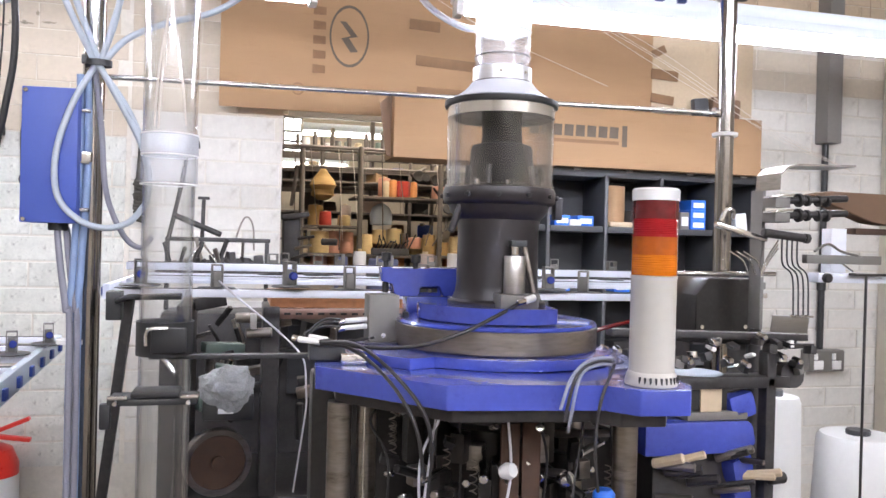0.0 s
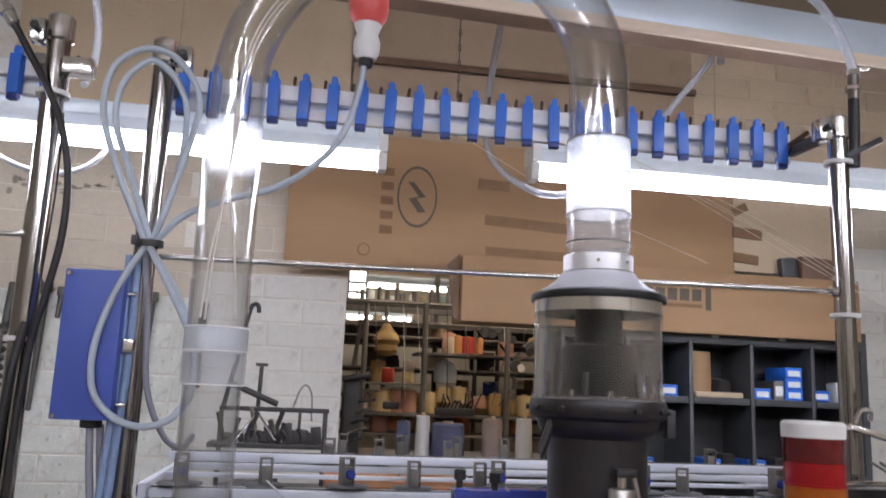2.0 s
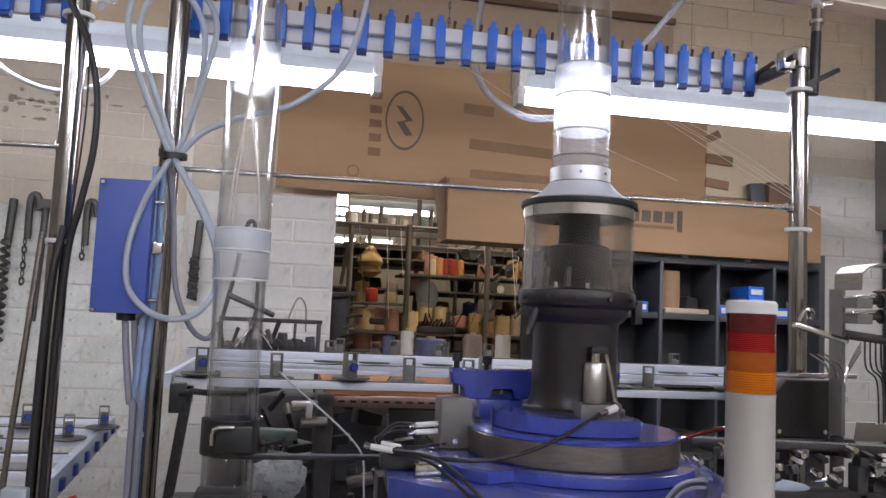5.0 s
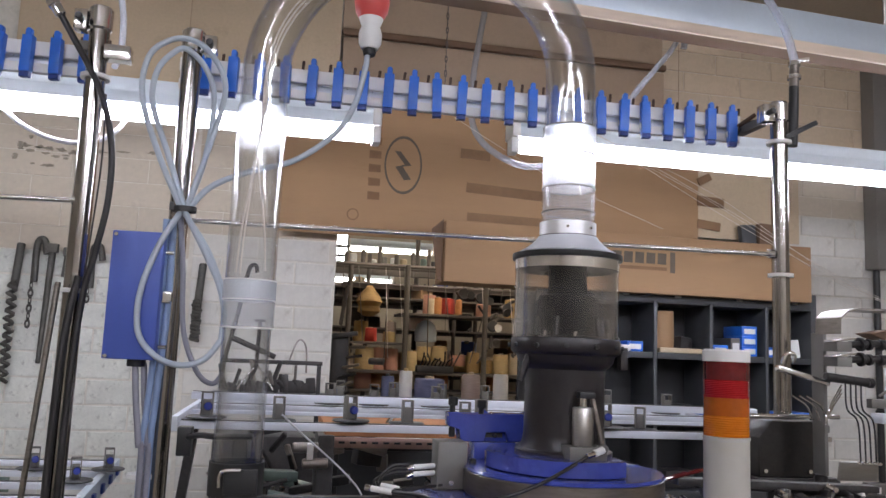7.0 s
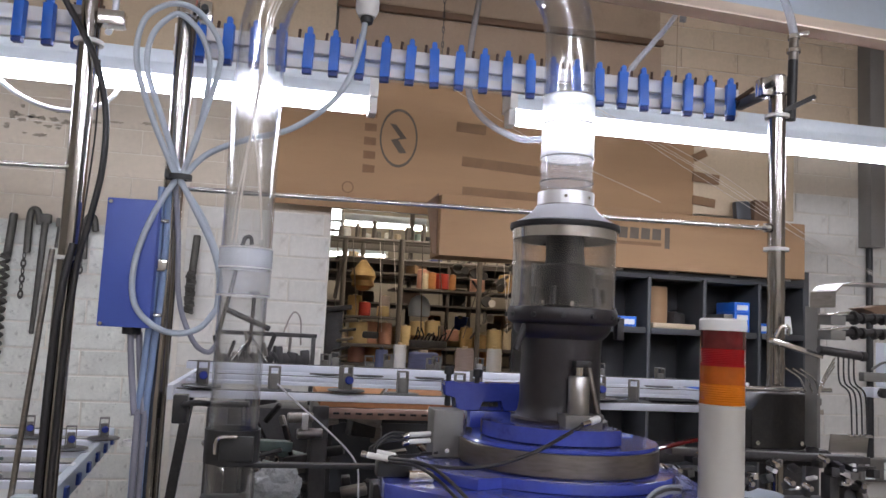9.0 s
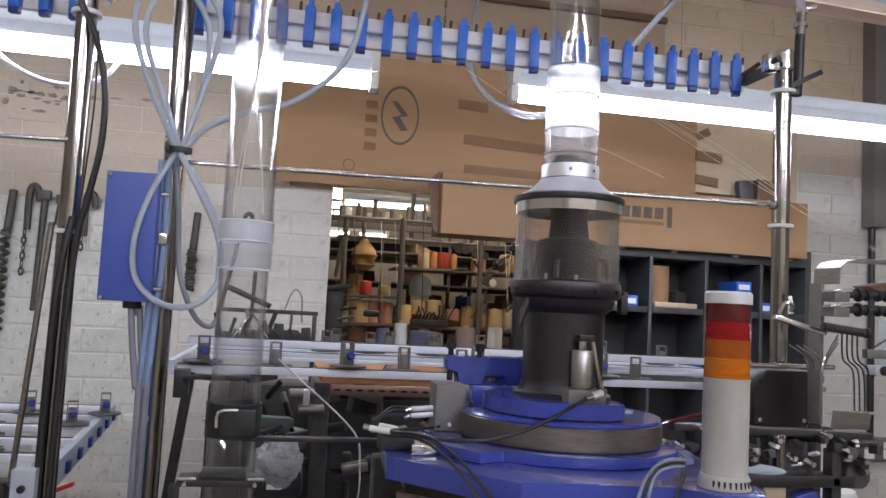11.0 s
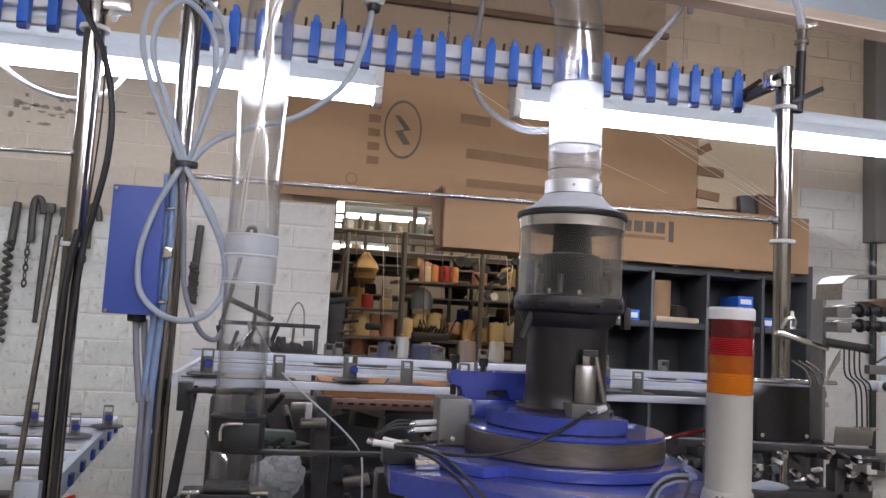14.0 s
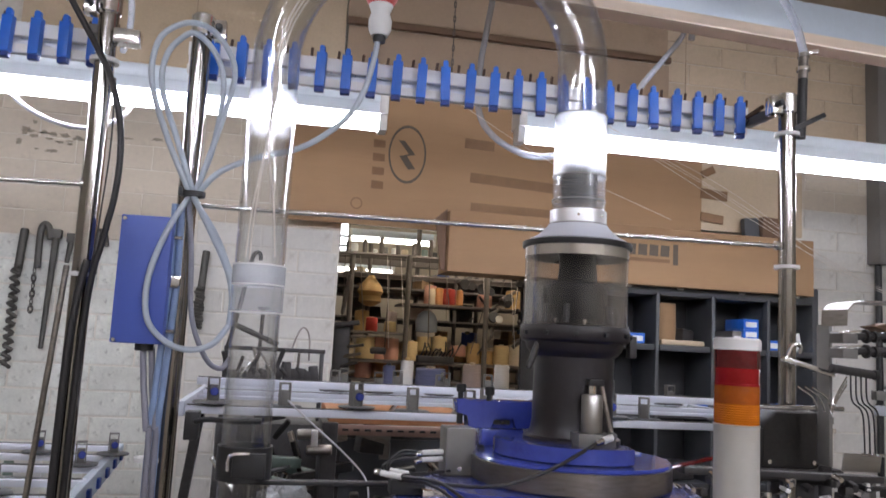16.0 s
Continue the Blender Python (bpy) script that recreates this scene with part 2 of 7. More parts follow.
SIGNAL = mat("red_enamel", (0.62, 0.03, 0.02), 0.3, var=0.06, bump=0.03)
BEAM = mat("blue_grey_trunking", (0.52, 0.59, 0.66), 0.4, metal=0.3, var=0.06, scale=4, bump=0.04)
BEAM_EDGE = mat("pale_wood_edge", (0.72, 0.59, 0.47), 0.6, var=0.12, scale=8, bump=0.1, stretch=(0.1, 1, 1))
TRUNK = mat("grey_trunking", (0.2, 0.185, 0.17), 0.5, var=0.1, bump=0.05)
RUST = mat("rusty_iron", (0.075, 0.042, 0.028), 0.7, metal=0.3, var=0.35, scale=14, bump=0.4, stain=(0.06, 0.04, 0.03), stain_amount=0.7)
ORANGE_SHELF = mat("rusty_orange_shelf", (0.4, 0.17, 0.07), 0.7, var=0.25, scale=8, bump=0.2, stain=(0.2, 0.1, 0.05), stain_amount=0.5)
PINK_ANGLE = mat("slotted_angle", (0.42, 0.27, 0.22), 0.6, var=0.15, scale=9, bump=0.15)
BAG = clear_mat("plastic_bag", (0.75, 0.75, 0.73), 0.5, 0.2, haze=0.45)
GREENISH = mat("grey_green_enamel", (0.2, 0.27, 0.24), 0.5, var=0.2, scale=9, bump=0.2, stain=(0.06, 0.06, 0.05), stain_amount=0.7)
THREAD = mat("white_yarn", (0.75, 0.68, 0.6), 0.8, var=0.1, scale=200, bump=0.1)
PAPER = mat("white_label", (0.8, 0.8, 0.78), 0.7, var=0.04, bump=0)
KNIT = mat("dark_knit", (0.012, 0.01, 0.01), 0.9, var=0.3, scale=40, fine=400, bump=0.6, stretch=(1, 1, 3))
TOOLS_IRON = mat("dark_tool_iron", (0.09, 0.085, 0.075), 0.55, metal=0.5, var=0.3, scale=20, bump=0.2)
REAR_WALL = mat("rear_room_wall", (0.42, 0.36, 0.28), 0.8, var=0.12, scale=2.5, bump=0.2)
REAR_IRON = mat("rear_rack_iron", (0.13, 0.11, 0.095), 0.6, metal=0.3, var=0.2, bump=0.1)


def yarn_mat(name, color):
    return mat(name, color, 0.85, var=0.14, scale=25, fine=300, bump=0.3, stretch=(1, 1, 8))


YARN = [yarn_mat("yarn_" + n, c) for n, c in (
    ("yellow", (0.6, 0.44, 0.22)), ("pink", (0.5, 0.25, 0.18)), ("cream", (0.6, 0.49, 0.33)), ("orange", (0.55, 0.23, 0.08)),
    ("red", (0.48, 0.05, 0.035)), ("blue_grey", (0.13, 0.14, 0.24)), ("grey_pink", (0.42, 0.33, 0.29)), ("ochre", (0.4, 0.25, 0.1)))]


# ---- mesh helpers ----
ORIGIN = {}


def thing(name, at, label, category, group="", kind=""):
    ob = new(name)
    ob.location = at
    ORIGIN[ob.name] = Vector(at)
    return tagged(ob, label, category, group, kind)


def part(name, bm, material, parent, label="", smooth=True):
    """One mesh under a thing or a part; its vertices are given in world metres."""
    o = ORIGIN[parent.name]
    bmesh.ops.recalc_face_normals(bm, faces=bm.faces)
    me = bpy.data.meshes.new(name)
    for f in bm.faces:
        f.smooth = smooth
    bm.transform(Matrix.Translation(-o))
    bm.to_mesh(me)
    bm.free()
    if smooth:
        me.set_sharp_from_angle(angle=radians(40))
    me.materials.append(material)
    ob = new(name, me)
    ob.parent = parent
    ORIGIN[ob.name] = o
    return tagged(ob, label)


def solo(name, bm, material, at, label, category, group="", kind="", smooth=True):
    """A thing that is one mesh."""
    me = bpy.data.meshes.new(name)
    bmesh.ops.recalc_face_normals(bm, faces=bm.faces)
    for f in bm.faces:
        f.smooth = smooth
    bm.transform(Matrix.Translation(-Vector(at)))
    bm.to_mesh(me)
    bm.free()
    if smooth:
        me.set_sharp_from_angle(angle=radians(40))
    me.materials.append(material)
    ob = new(name, me)
    ob.location = at
    ORIGIN[ob.name] = Vector(at)
    return tagged(ob, label, category, group, kind)


def box(x0, y0, z0, x1, y1, z1, bevel=0.0015, bm=None, turn=None):
    """A box with softened edges; turn: a matrix round its centre."""
    b = bmesh.new()
    bmesh.ops.create_cube(b, size=1)
    sx, sy, sz = abs(x1 - x0), abs(y1 - y0), abs(z1 - z0)
    bmesh.ops.scale(b, vec=(sx, sy, sz), verts=b.verts)
    if bevel:
        bmesh.ops.bevel(b, geom=b.edges[:], offset=min(bevel, 0.3 * min(sx, sy, sz)), segments=2, affect="EDGES", profile=0.6)
    if turn is not None:
        b.transform(turn)
    b.transform(Matrix.Translation(((x0 + x1) / 2, (y0 + y1) / 2, (z0 + z1) / 2)))
    return joined(bm, b)


def joined(bm, b):
    if bm is None:
        return b
    me = bpy.data.meshes.new("scratch")
    b.to_mesh(me)
    b.free()
    bm.from_mesh(me)
    bpy.data.meshes.remove(me)
    return bm


def lathe(x, y, profile, n=40, bm=None, closed=False, tilt=None):
    """Turned shape about an upright axis at x, y: profile of (radius, z)."""
    b = bmesh.new()
    rings = []
    for r, z in profile:
        if r < 1e-6:
            rings.append([b.verts.new((0, 0, z))])
        else:
            rings.append([b.verts.new((r * math.cos(2 * math.pi * i / n), r * math.sin(2 * math.pi * i / n), z)) for i in range(n)])
    pairs = list(zip(rings, rings[1:])) + ([(rings[-1], rings[0])] if closed else [])
    for a, c in pairs:
        for i in range(n):
            j = (i + 1) % n
            if len(a) == 1 and len(c) == 1:
                continue
            if len(a) == 1:
                b.faces.new((a[0], c[i], c[j]))
            elif len(c) == 1:
                b.faces.new((a[i], a[j], c[0]))
            else:
                b.faces.new((a[i], a[j], c[j], c[i]))
    if tilt is not None:
        b.transform(tilt)
    b.transform(Matrix.Translation((x, y, 0)))
    return joined(bm, b)


def rod(a, c, r, n=16, bm=None, r2=None):
    """A round bar with softened ends from a to c."""
    a, c = Vector(a), Vector(c)
    length = (c - a).length
    r2 = r if r2 is None else r2
    e = min(0.25 * min(r, r2), 0.1 * length)
    m = Matrix.Translation(a) @ (c - a).to_track_quat("Z", "Y").to_matrix().to_4x4()
    return lathe(0, 0, [(0, 0), (r - e, 0), (r, e), (r2, length - e), (r2 - e, length), (0, length)], n, bm, tilt=m)


def smooth_path(points, steps=8):
    pts = [Vector(p) for p in points]
    pts = [2 * pts[0] - pts[1]] + pts + [2 * pts[-1] - pts[-2]]
    out = []
    for i in range(1, len(pts) - 2):
        p0, p1, p2, p3 = pts[i - 1:i + 3]
        for k in range(steps):
            t = k / steps
            out.append(0.5 * ((2 * p1) + (p2 - p0) * t + (2 * p0 - 5 * p1 + 4 * p2 - p3) * t * t + (3 * p1 - p0 - 3 * p2 + p3) * t ** 3))
    return out + [pts[-2]]


def hose(points, r, n=10, steps=8, bm=None, caps=True, smooth=True):
    """A round hose or cable along a smooth line through the points."""
    path = smooth_path(points, steps) if smooth else [Vector(p) for p in points]
    b = bmesh.new()
    rings, side = [], None
    for i, p in enumerate(path):
        d = (path[min(i + 1, len(path) - 1)] - path[max(i - 1, 0)]).normalized()
        if side is None:
            side = d.orthogonal().normalized()
        side = (side - d * side.dot(d)).normalized()
        up = d.cross(side)
        rings.append([b.verts.new(p + r * (math.cos(2 * math.pi * k / n) * side + math.sin(2 * math.pi * k / n) * up)) for k in range(n)])
    for a, c in zip(rings, rings[1:]):
        for k in range(n):
            b.faces.new((a[k], a[(k + 1) % n], c[(k + 1) % n], c[k]))
    if caps:
        b.faces.new(rings[0][::-1]), b.faces.new(rings[-1])
    return joined(bm, b)


def prism(poly, z0, z1, bevel=0.002, bm=None):
    """An upright prism over a polygon of (x, y)."""
    b = bmesh.new()
    lo = [b.verts.new((x, y, z0)) for x, y in poly]
    hi = [b.verts.new((x, y, z1)) for x, y in poly]
    b.faces.new(lo[::-1]), b.faces.new(hi)
    for i in range(len(poly)):
        j = (i + 1) % len(poly)
        b.faces.new((lo[i], lo[j], hi[j], hi[i]))
    if bevel:
        bmesh.ops.bevel(b, geom=b.edges[:], offset=bevel, segments=2, affect="EDGES", profile=0.6)
    return joined(bm, b)


def side_prism(poly, y0, y1, bevel=0.001, bm=None):
    """A prism over a polygon of (x, z), from y0 to y1."""
    b = prism([(x, z) for x, z in poly], 0, 1, 0)
    b.transform(Matrix(((1, 0, 0, 0), (0, 0, y1 - y0, y0), (0, 1, 0, 0), (0, 0, 0, 1))))
    if bevel:
        bmesh.ops.bevel(b, geom=b.edges[:], offset=bevel, segments=1, affect="EDGES")
    return joined(bm, b)


def pipe_shell(x, y, r, wall, z0, z1, n=40):
    """A straight clear tube with a wall."""
    return lathe(x, y, [(r, z0), (r, z1), (r - wall, z1), (r - wall, z0)], n, closed=True)


def turn(rx=0, ry=0, rz=0):
    return pose(0, 0, 0, rx, ry, rz)


# ---- the setting ----
WALL_Y, WALL_T = 2.70, 0.24
X0, X1, Y0, TOP = -2.3, 3.3, -2.8, 2.98
OPEN_X0, OPEN_X1, OPEN_Z = 0.157, 1.06, 2.32


def setting(name, bm, material, at, label, category):
    return solo(name, bm, material, at, label, category, kind="structure", smooth=False)


floor = setting("floor", box(X0 - 0.2, Y0 - 0.2, -0.1, X1 + 0.2, 7.0, 0.0, 0), FLOOR, (0, 0, 0), "stained grey concrete workshop floor", "floor")
ceiling = setting("ceiling", box(X0 - 0.2, Y0 - 0.2, TOP, X1 + 0.2, 7.0, TOP + 0.1, 0), CEIL, (0, 0, TOP), "dull tan boarded ceiling", "ceiling")
setting("wall_west", box(X0 - 0.2, Y0, 0, X0, 6.8, TOP, 0), UPPER_PAINT, (X0, 0, 0), "cream painted side wall", "wall")
setting("wall_east", box(X1, Y0, 0, X1 + 0.2, 6.8, TOP, 0), UPPER_PAINT, (X1, 0, 0), "cream painted side wall", "wall")
setting("wall_south", box(X0, Y0 - 0.2, 0, X1, Y0, TOP, 0), UPPER_PAINT, (0, Y0, 0), "cream painted end wall", "wall")
wall_left = setting("wall_north_1", box(X0, WALL_Y, 0, OPEN_X0, WALL_Y + WALL_T, TOP, 0), MORTAR, (-1, WALL_Y, 0), "cream painted brick wall with worn stains", "wall")
wall_right = setting("wall_north_2", box(OPEN_X1, WALL_Y, 0, X1, WALL_Y + WALL_T, TOP, 0), MORTAR, (2, WALL_Y, 0), "cream painted brick wall", "wall")
setting("wall_north_3", box(OPEN_X0 + 0.002, WALL_Y + 0.002, OPEN_Z, OPEN_X1 - 0.002, WALL_Y + WALL_T, TOP, 0), UPPER_PAINT, (0.6, WALL_Y, 2.4), "painted wall above the opening", "wall")
setting("wall_rear_room_1", box(X0, 6.6, 0, 0.33, 6.8, TOP, 0), REAR_WALL, (-1, 6.6, 0), "tan far wall of the rear room", "wall")
setting("wall_rear_room_2", box(0.48, 6.6, 0, X1, 6.8, TOP, 0), REAR_WALL, (2, 6.6, 0), "tan far wall of the rear room", "wall")
setting("wall_rear_room_3", box(0.33, 6.6, 0, 0.48, 6.8, 2.29, 0), REAR_WALL, (0.4, 6.6, 0), "tan far wall below the window", "wall")
setting("wall_rear_room_4", box(0.33, 6.6, 2.62, 0.48, 6.8, TOP, 0), REAR_WALL, (0.4, 6.6, 2.7), "tan far wall above the window", "wall")
setting("backdrop", box(-0.8, 8.2, 1.4, 2.4, 8.22, 3.6, 0), DAY, (0.8, 8.2, 2.4), "bright daylight outside the far window", "sky")


def far_window():
    w = thing("window_1", (0.4, 6.7, 2.29), "small bright far window with dark steel glazing bars", "window", kind="structure")
    for z in (2.295, 2.42, 2.5, 2.615):
        part("glazing_bar", box(0.33, 6.66, z - 0.01, 0.48, 6.69, z + 0.01, 0.002), REAR_IRON, w)
    for x in (0.335, 0.405, 0.475):
        part("glazing_bar", box(x - 0.006, 6.652, 2.3, x + 0.006, 6.657, 2.61, 0.002), REAR_IRON, w)


far_window()


def ceiling_boards():
    """Large tan boards on the upper wall."""
    s = solo("wall_board", box(0.13, 2.655, 2.72, 1.32, 2.668, 2.97, 0.002), BOARD, (0.7, 2.66, 2.72), "dark tan board fixed high on the wall", "board")
    solo("wall_board", box(0.135, 2.652, 2.42, 1.325, 2.667, 2.712, 0.002), BOARD, (0.7, 2.66, 2.45), "tan cardboard fixed high on the wall", "board")
    solo("wall_board", box(-0.9, 2.66, 2.36, 0.126, 2.672, 2.96, 0.002), CARD_PALE, (-0.4, 2.66, 2.4), "pale tan board fixed high on the wall", "board")
    # added dark strip in place of the upper board's shadow line
    solo("wall_shade_strip", box(0.13, 2.632, 2.714, 1.325, 2.652, 2.736, 0.003), CARD_DARK_SHADE, (0.7, 2.64, 2.714), "dark strip painted as the shadow under the upper wall board", "ledge")
    return s


ceiling_boards()


# ---- lamps of the hall ----
def fluorescent(x0, x1, y, z, glow, label):
    """A batten lamp: enamelled body, two tubes, lamp holders."""
    f = thing("fluorescent_lamp", ((x0 + x1) / 2, y, z), label, "lamp", "fluorescent lamps")
    body = side_prism([(-0.0252, 0.0125), (0.0252, 0.0125), (0.0286, 0.036), (0.031, 0.0368), (0.0318, 0.064), (-0.0318, 0.064), (-0.031, 0.0368), (-0.0286, 0.036)], 0, x1 - x0, 0.0015)
    body.transform(Matrix(((0, 1, 0, x0), (1, 0, 0, y), (0, 0, 1, z), (0, 0, 0, 1))))
    part("batten", body, LAMP_BODY, f)
    part("tube", rod((x0 + 0.02, y - 0.008, z - 0.0085), (x1 - 0.02, y - 0.008, z - 0.0085), 0.0135, 16), glow, f, "glowing white fluorescent tube")
    for x in (x0 + 0.008, x1 - 0.008):
        part("lamp_holder", box(x - 0.009, y - 0.026, z - 0.024, x + 0.009, y + 0.016, z + 0.0115, 0.003), WHITE, f)
        part("end_cap", box(x - 0.0095, y - 0.034, z + 0.0118, x + 0.0095, y + 0.034, z + 0.066, 0.003), WHITE, f)
    for x in (x0 + 0.42, x1 - 0.42):
        part("hanger", rod((x, y, z + 0.064), (x, y, TOP), 0.0008, 6), BOARD, f)
    return f


fluorescent(-1.32, 0.178, 1.72, 2.118, GLOW, "lit white fluorescent batten lamp hanging over the machines")
fluorescent(0.478, 1.98, 1.72, 2.125, GLOW, "lit white fluorescent batten lamp hanging over the machines")
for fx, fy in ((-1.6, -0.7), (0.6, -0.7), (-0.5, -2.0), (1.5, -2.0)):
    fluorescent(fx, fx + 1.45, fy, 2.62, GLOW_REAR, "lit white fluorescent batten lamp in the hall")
# fill lamp added out of view above the opening
fluorescent(0.3, 1.7, 3.9, 2.75, GLOW_WARM_FILL, "unseen warm fill lamp added in the rear room")
fluorescent(0.40, 1.02, 5.6, 2.355, GLOW_BACK, "lit fluorescent batten lamp over the far yarn machines")
# lower bright strip, built as a glowing batten
fluorescent(0.27, 0.735, 5.6, 2.13, GLOW_BACK, "glowing white strip low over the far yarn machines")


def top_trunking():
    b = thing("cable_trunking", (0.6, 1.5, 2.38), "blue-grey metal trunking with pale lower edge under the ceiling", "trunking")
    part("channel", box(-0.9, 1.49, 2.356, 2.6, 1.56, 2.432, 0.003, turn=turn(0, 1.9, 0)), BEAM, b)
    part("lower_edge", box(-0.9, 1.475, 2.332, 2.6, 1.483, 2.3545, 0.002, turn=turn(0, 1.9, 0)), BEAM_EDGE, b)
    # dark strip paints the shadow below the pale edge
    part("underside", box(-0.9, 1.4835, 2.345, 2.6, 1.56, 2.3545, 0.002, turn=turn(0, 1.9, 0)), CARD_DARK_SHADE, b, "dark strip standing in for shade under the trunking")
    for x in (-0.6, 0.35, 1.3, 2.2):
        part("strap", box(x, 1.515, 2.425, x + 0.02, 1.52, TOP, 0.001), STEEL, b)


top_trunking()


# ---- on the north wall ----
def card_sheet():
    c = thing("cardboard_sheet", (0.6, 2.62, 2.01), "brown cardboard sheet with a dark printed emblem, above the opening", "cardboard")
    sheet = part("panel", box(-0.045, 2.618, 2.018, 1.445, 2.624, 2.46, 0.001), CARD, c)
    # printed emblem: a ring with two slanting bars, and a column of bars beside it
    e = bmesh.new()
    n = 48
    r = [[e.verts.new((0.358 + k * math.cos(2 * math.pi * i / n), 2.6165, 2.269 + k * 1.56 * math.sin(2 * math.pi * i / n))) for i in range(n)] for k in (0.0645, 0.0585)]
    for i in range(n):
        j = (i + 1) % n
        e.faces.new((r[0][i], r[0][j], r[1][j], r[1][i]))
    part("printed_ring", e, INK, sheet, smooth=False)
    lift = 0.0
    for quad in (((-0.032, 0.047), (-0.011, 0.046), (0.028, 0.0), (0.0045, 0.002)), ((-0.027, -0.008), (-0.0045, -0.002), (0.029, -0.0485), (0.0045, -0.052)), ((0.0045, 0.002), (0.028, 0.0), (-0.0045, -0.0065), (-0.0225, -0.009))):
        b = bmesh.new()
        lift += 0.0002
        for q in quad:
            b.verts.new((0.358 + q[0], 2.6166 - lift, 2.269 + q[1]))
        b.faces.new(b.verts[:])
        part("printed_bar", b, INK, sheet, smooth=False)
    for i in range(5):
        z = 2.142 + i * 0.047
        b = bmesh.new()
        for q in ((0.242, z), (0.282, z + 0.001), (0.282, z + 0.026), (0.242, z + 0.028)):
            b.verts.new((q[0], 2.6165, q[1]))
        b.faces.new(b.verts[:])
        part("printed_bar", b, INK_BROWN, sheet, smooth=False)
    part("printed_ring", lathe(0, 0, [(0.016, 0), (0.02, 0), (0.02, 0.001), (0.016, 0.001)], 20, closed=True, tilt=Matrix.Translation((0.197, 2.617, 2.088)) @ turn(90)), INK_BROWN, sheet)
    for x0, x1, z, h, a in ((0.556, 0.66, 2.327, 0.034, 2), (0.58, 0.88, 2.204, 0.034, 2.5), (0.586, 0.87, 2.108, 0.028, 0.5)):
        part("tape", box(x0, 2.615, z - h / 2, x1, 2.6175, z + h / 2, 0.0005, turn=turn(0, a, 0)), TAPE, sheet, "strip of brown parcel tape")
    for z, h, w, a in ((2.312, 0.028, 0.055, -28), (2.23, 0.036, 0.105, 3), (2.143, 0.032, 0.09, 6)):
        part("flap", box(1.44, 2.612, z - h / 2, 1.44 + w, 2.617, z + h / 2, 0.001, turn=turn(0, a, 0)), TAPE, sheet, "torn brown flap")
    return c


card_sheet()
solo("cardboard_sheet", box(1.4, 2.626, 2.1, 1.86, 2.634, 2.42, 0.002), CARD_PALE, (1.6, 2.63, 2.1), "pale dusty cardboard sheet leaning on the wall", "cardboard")
solo("wrapped_parcel", box(1.655, 2.56, 2.064, 1.77, 2.6, 2.155, 0.02, turn=turn(0, 4, 0)), CARD_DARK_SHADE, (1.7, 2.58, 2.064), "dark wrapped parcel on the carton", "parcel")
solo("wrapped_parcel", box(1.59, 2.57, 2.064, 1.65, 2.6, 2.15, 0.016, turn=turn(0, -6, 0)), SHELF, (1.62, 2.58, 2.064), "dark grey wrapped parcel on the carton", "parcel")


def long_carton():
    c = thing("cardboard_carton", (1.13, 2.55, 1.885), "long brown cardboard lamp carton with dark printing on the shelf unit", "carton")
    body = part("carton", box(0.482, 2.45, 1.868, 1.78, 2.604, 2.062, 0.003), CARD, c)
    # carton end lies in shadow; the shade is put into its dark colour
    part("end_flap", side_prism([(0.44, 2.035), (0.478, 2.07), (0.478, 1.87), (0.462, 1.875), (0.452, 1.95)], 2.47, 2.474), CARD_DARK_SHADE, c, "open end flap, coloured dark for shade")
    for i in range(8):      # row of printed letter bars
        x = 0.925 + i * 0.04
        part("printed_bar", box(x, 2.4488, 1.967, x + 0.031, 2.4495, 2.004, 0, turn=turn(0, 2, 0)), INK, body, smooth=False)
    part("printed_line", box(0.95, 2.4488, 1.946, 1.238, 2.4495, 1.957, 0), INK_BROWN, body, smooth=False)
    for x0, x1, z0, z1 in ((1.25, 1.268, 1.94, 2.01), (1.312, 1.332, 1.938, 2.012), (1.268, 1.312, 1.993, 2.012), (1.282, 1.298, 1.945, 1.985)):
        part("printed_bar", box(x0, 2.4487, z0, x1, 2.4494, z1, 0), INK, body, smooth=False)
        return c


long_carton()


def shelf_unit():
    s = thing("shelf_unit", (1.3, 2.6, 0), "dark grey steel pigeonhole shelf unit filled with small boxes", "shelf")
    xs = [0.81, 1.018, 1.225, 1.43, 1.64, 1.822]
    zs = [1.03, 1.22, 1.45, 1.672, 1.858]
    part("back", box(0.8, 2.682, 0.0, 1.822, 2.688, 1.86, 0.001), SHELF_SHADED, s)
    for i, x in enumerate(xs):
        w = 0.012 if i < len(xs) - 1 else 0.022
        part("upright", box(x - w / 2, 2.5, 0, x + w / 2, 2.68, 1.848 if i < len(xs) - 1 else 1.9, 0.001), SHELF, s)
    for z in zs:
        for a, b in zip(xs, xs[1:]):
            part("shelf", box(a + 0.007, 2.497, z - 0.016, b - 0.012, 2.68, z + 0.004, 0.001), SHELF, s)
    rail = part("top_rail", box(0.8, 2.492, 1.848, 1.81, 2.496, 1.874, 0.001), SHELF, s)
    for x in (1.1, 1.29, 1.52, 1.73):
        part("label", box(x, 2.489, 1.862, x + 0.022, 2.4915, 1.872, 0), PAPER, rail)
    return s


shelf_unit()


def bin_box(x, z, y=2.52, w=0.058, h=0.034, m=None, label="blue parts box with a white label in the shelf"):
    b = thing("parts_box", (x, y, z), label, "box", "boxes in the shelf unit")
    body = part("box", box(x - w / 2, y, z, x + w / 2, y + 0.12, z + h, 0.002), m or BLUE_PLASTIC, b)
    part("label", box(x - w * 0.36, y - 0.002, z + h * 0.2, x + w * 0.36, y - 0.0005, z + h * 0.72, 0), PAPER, body)


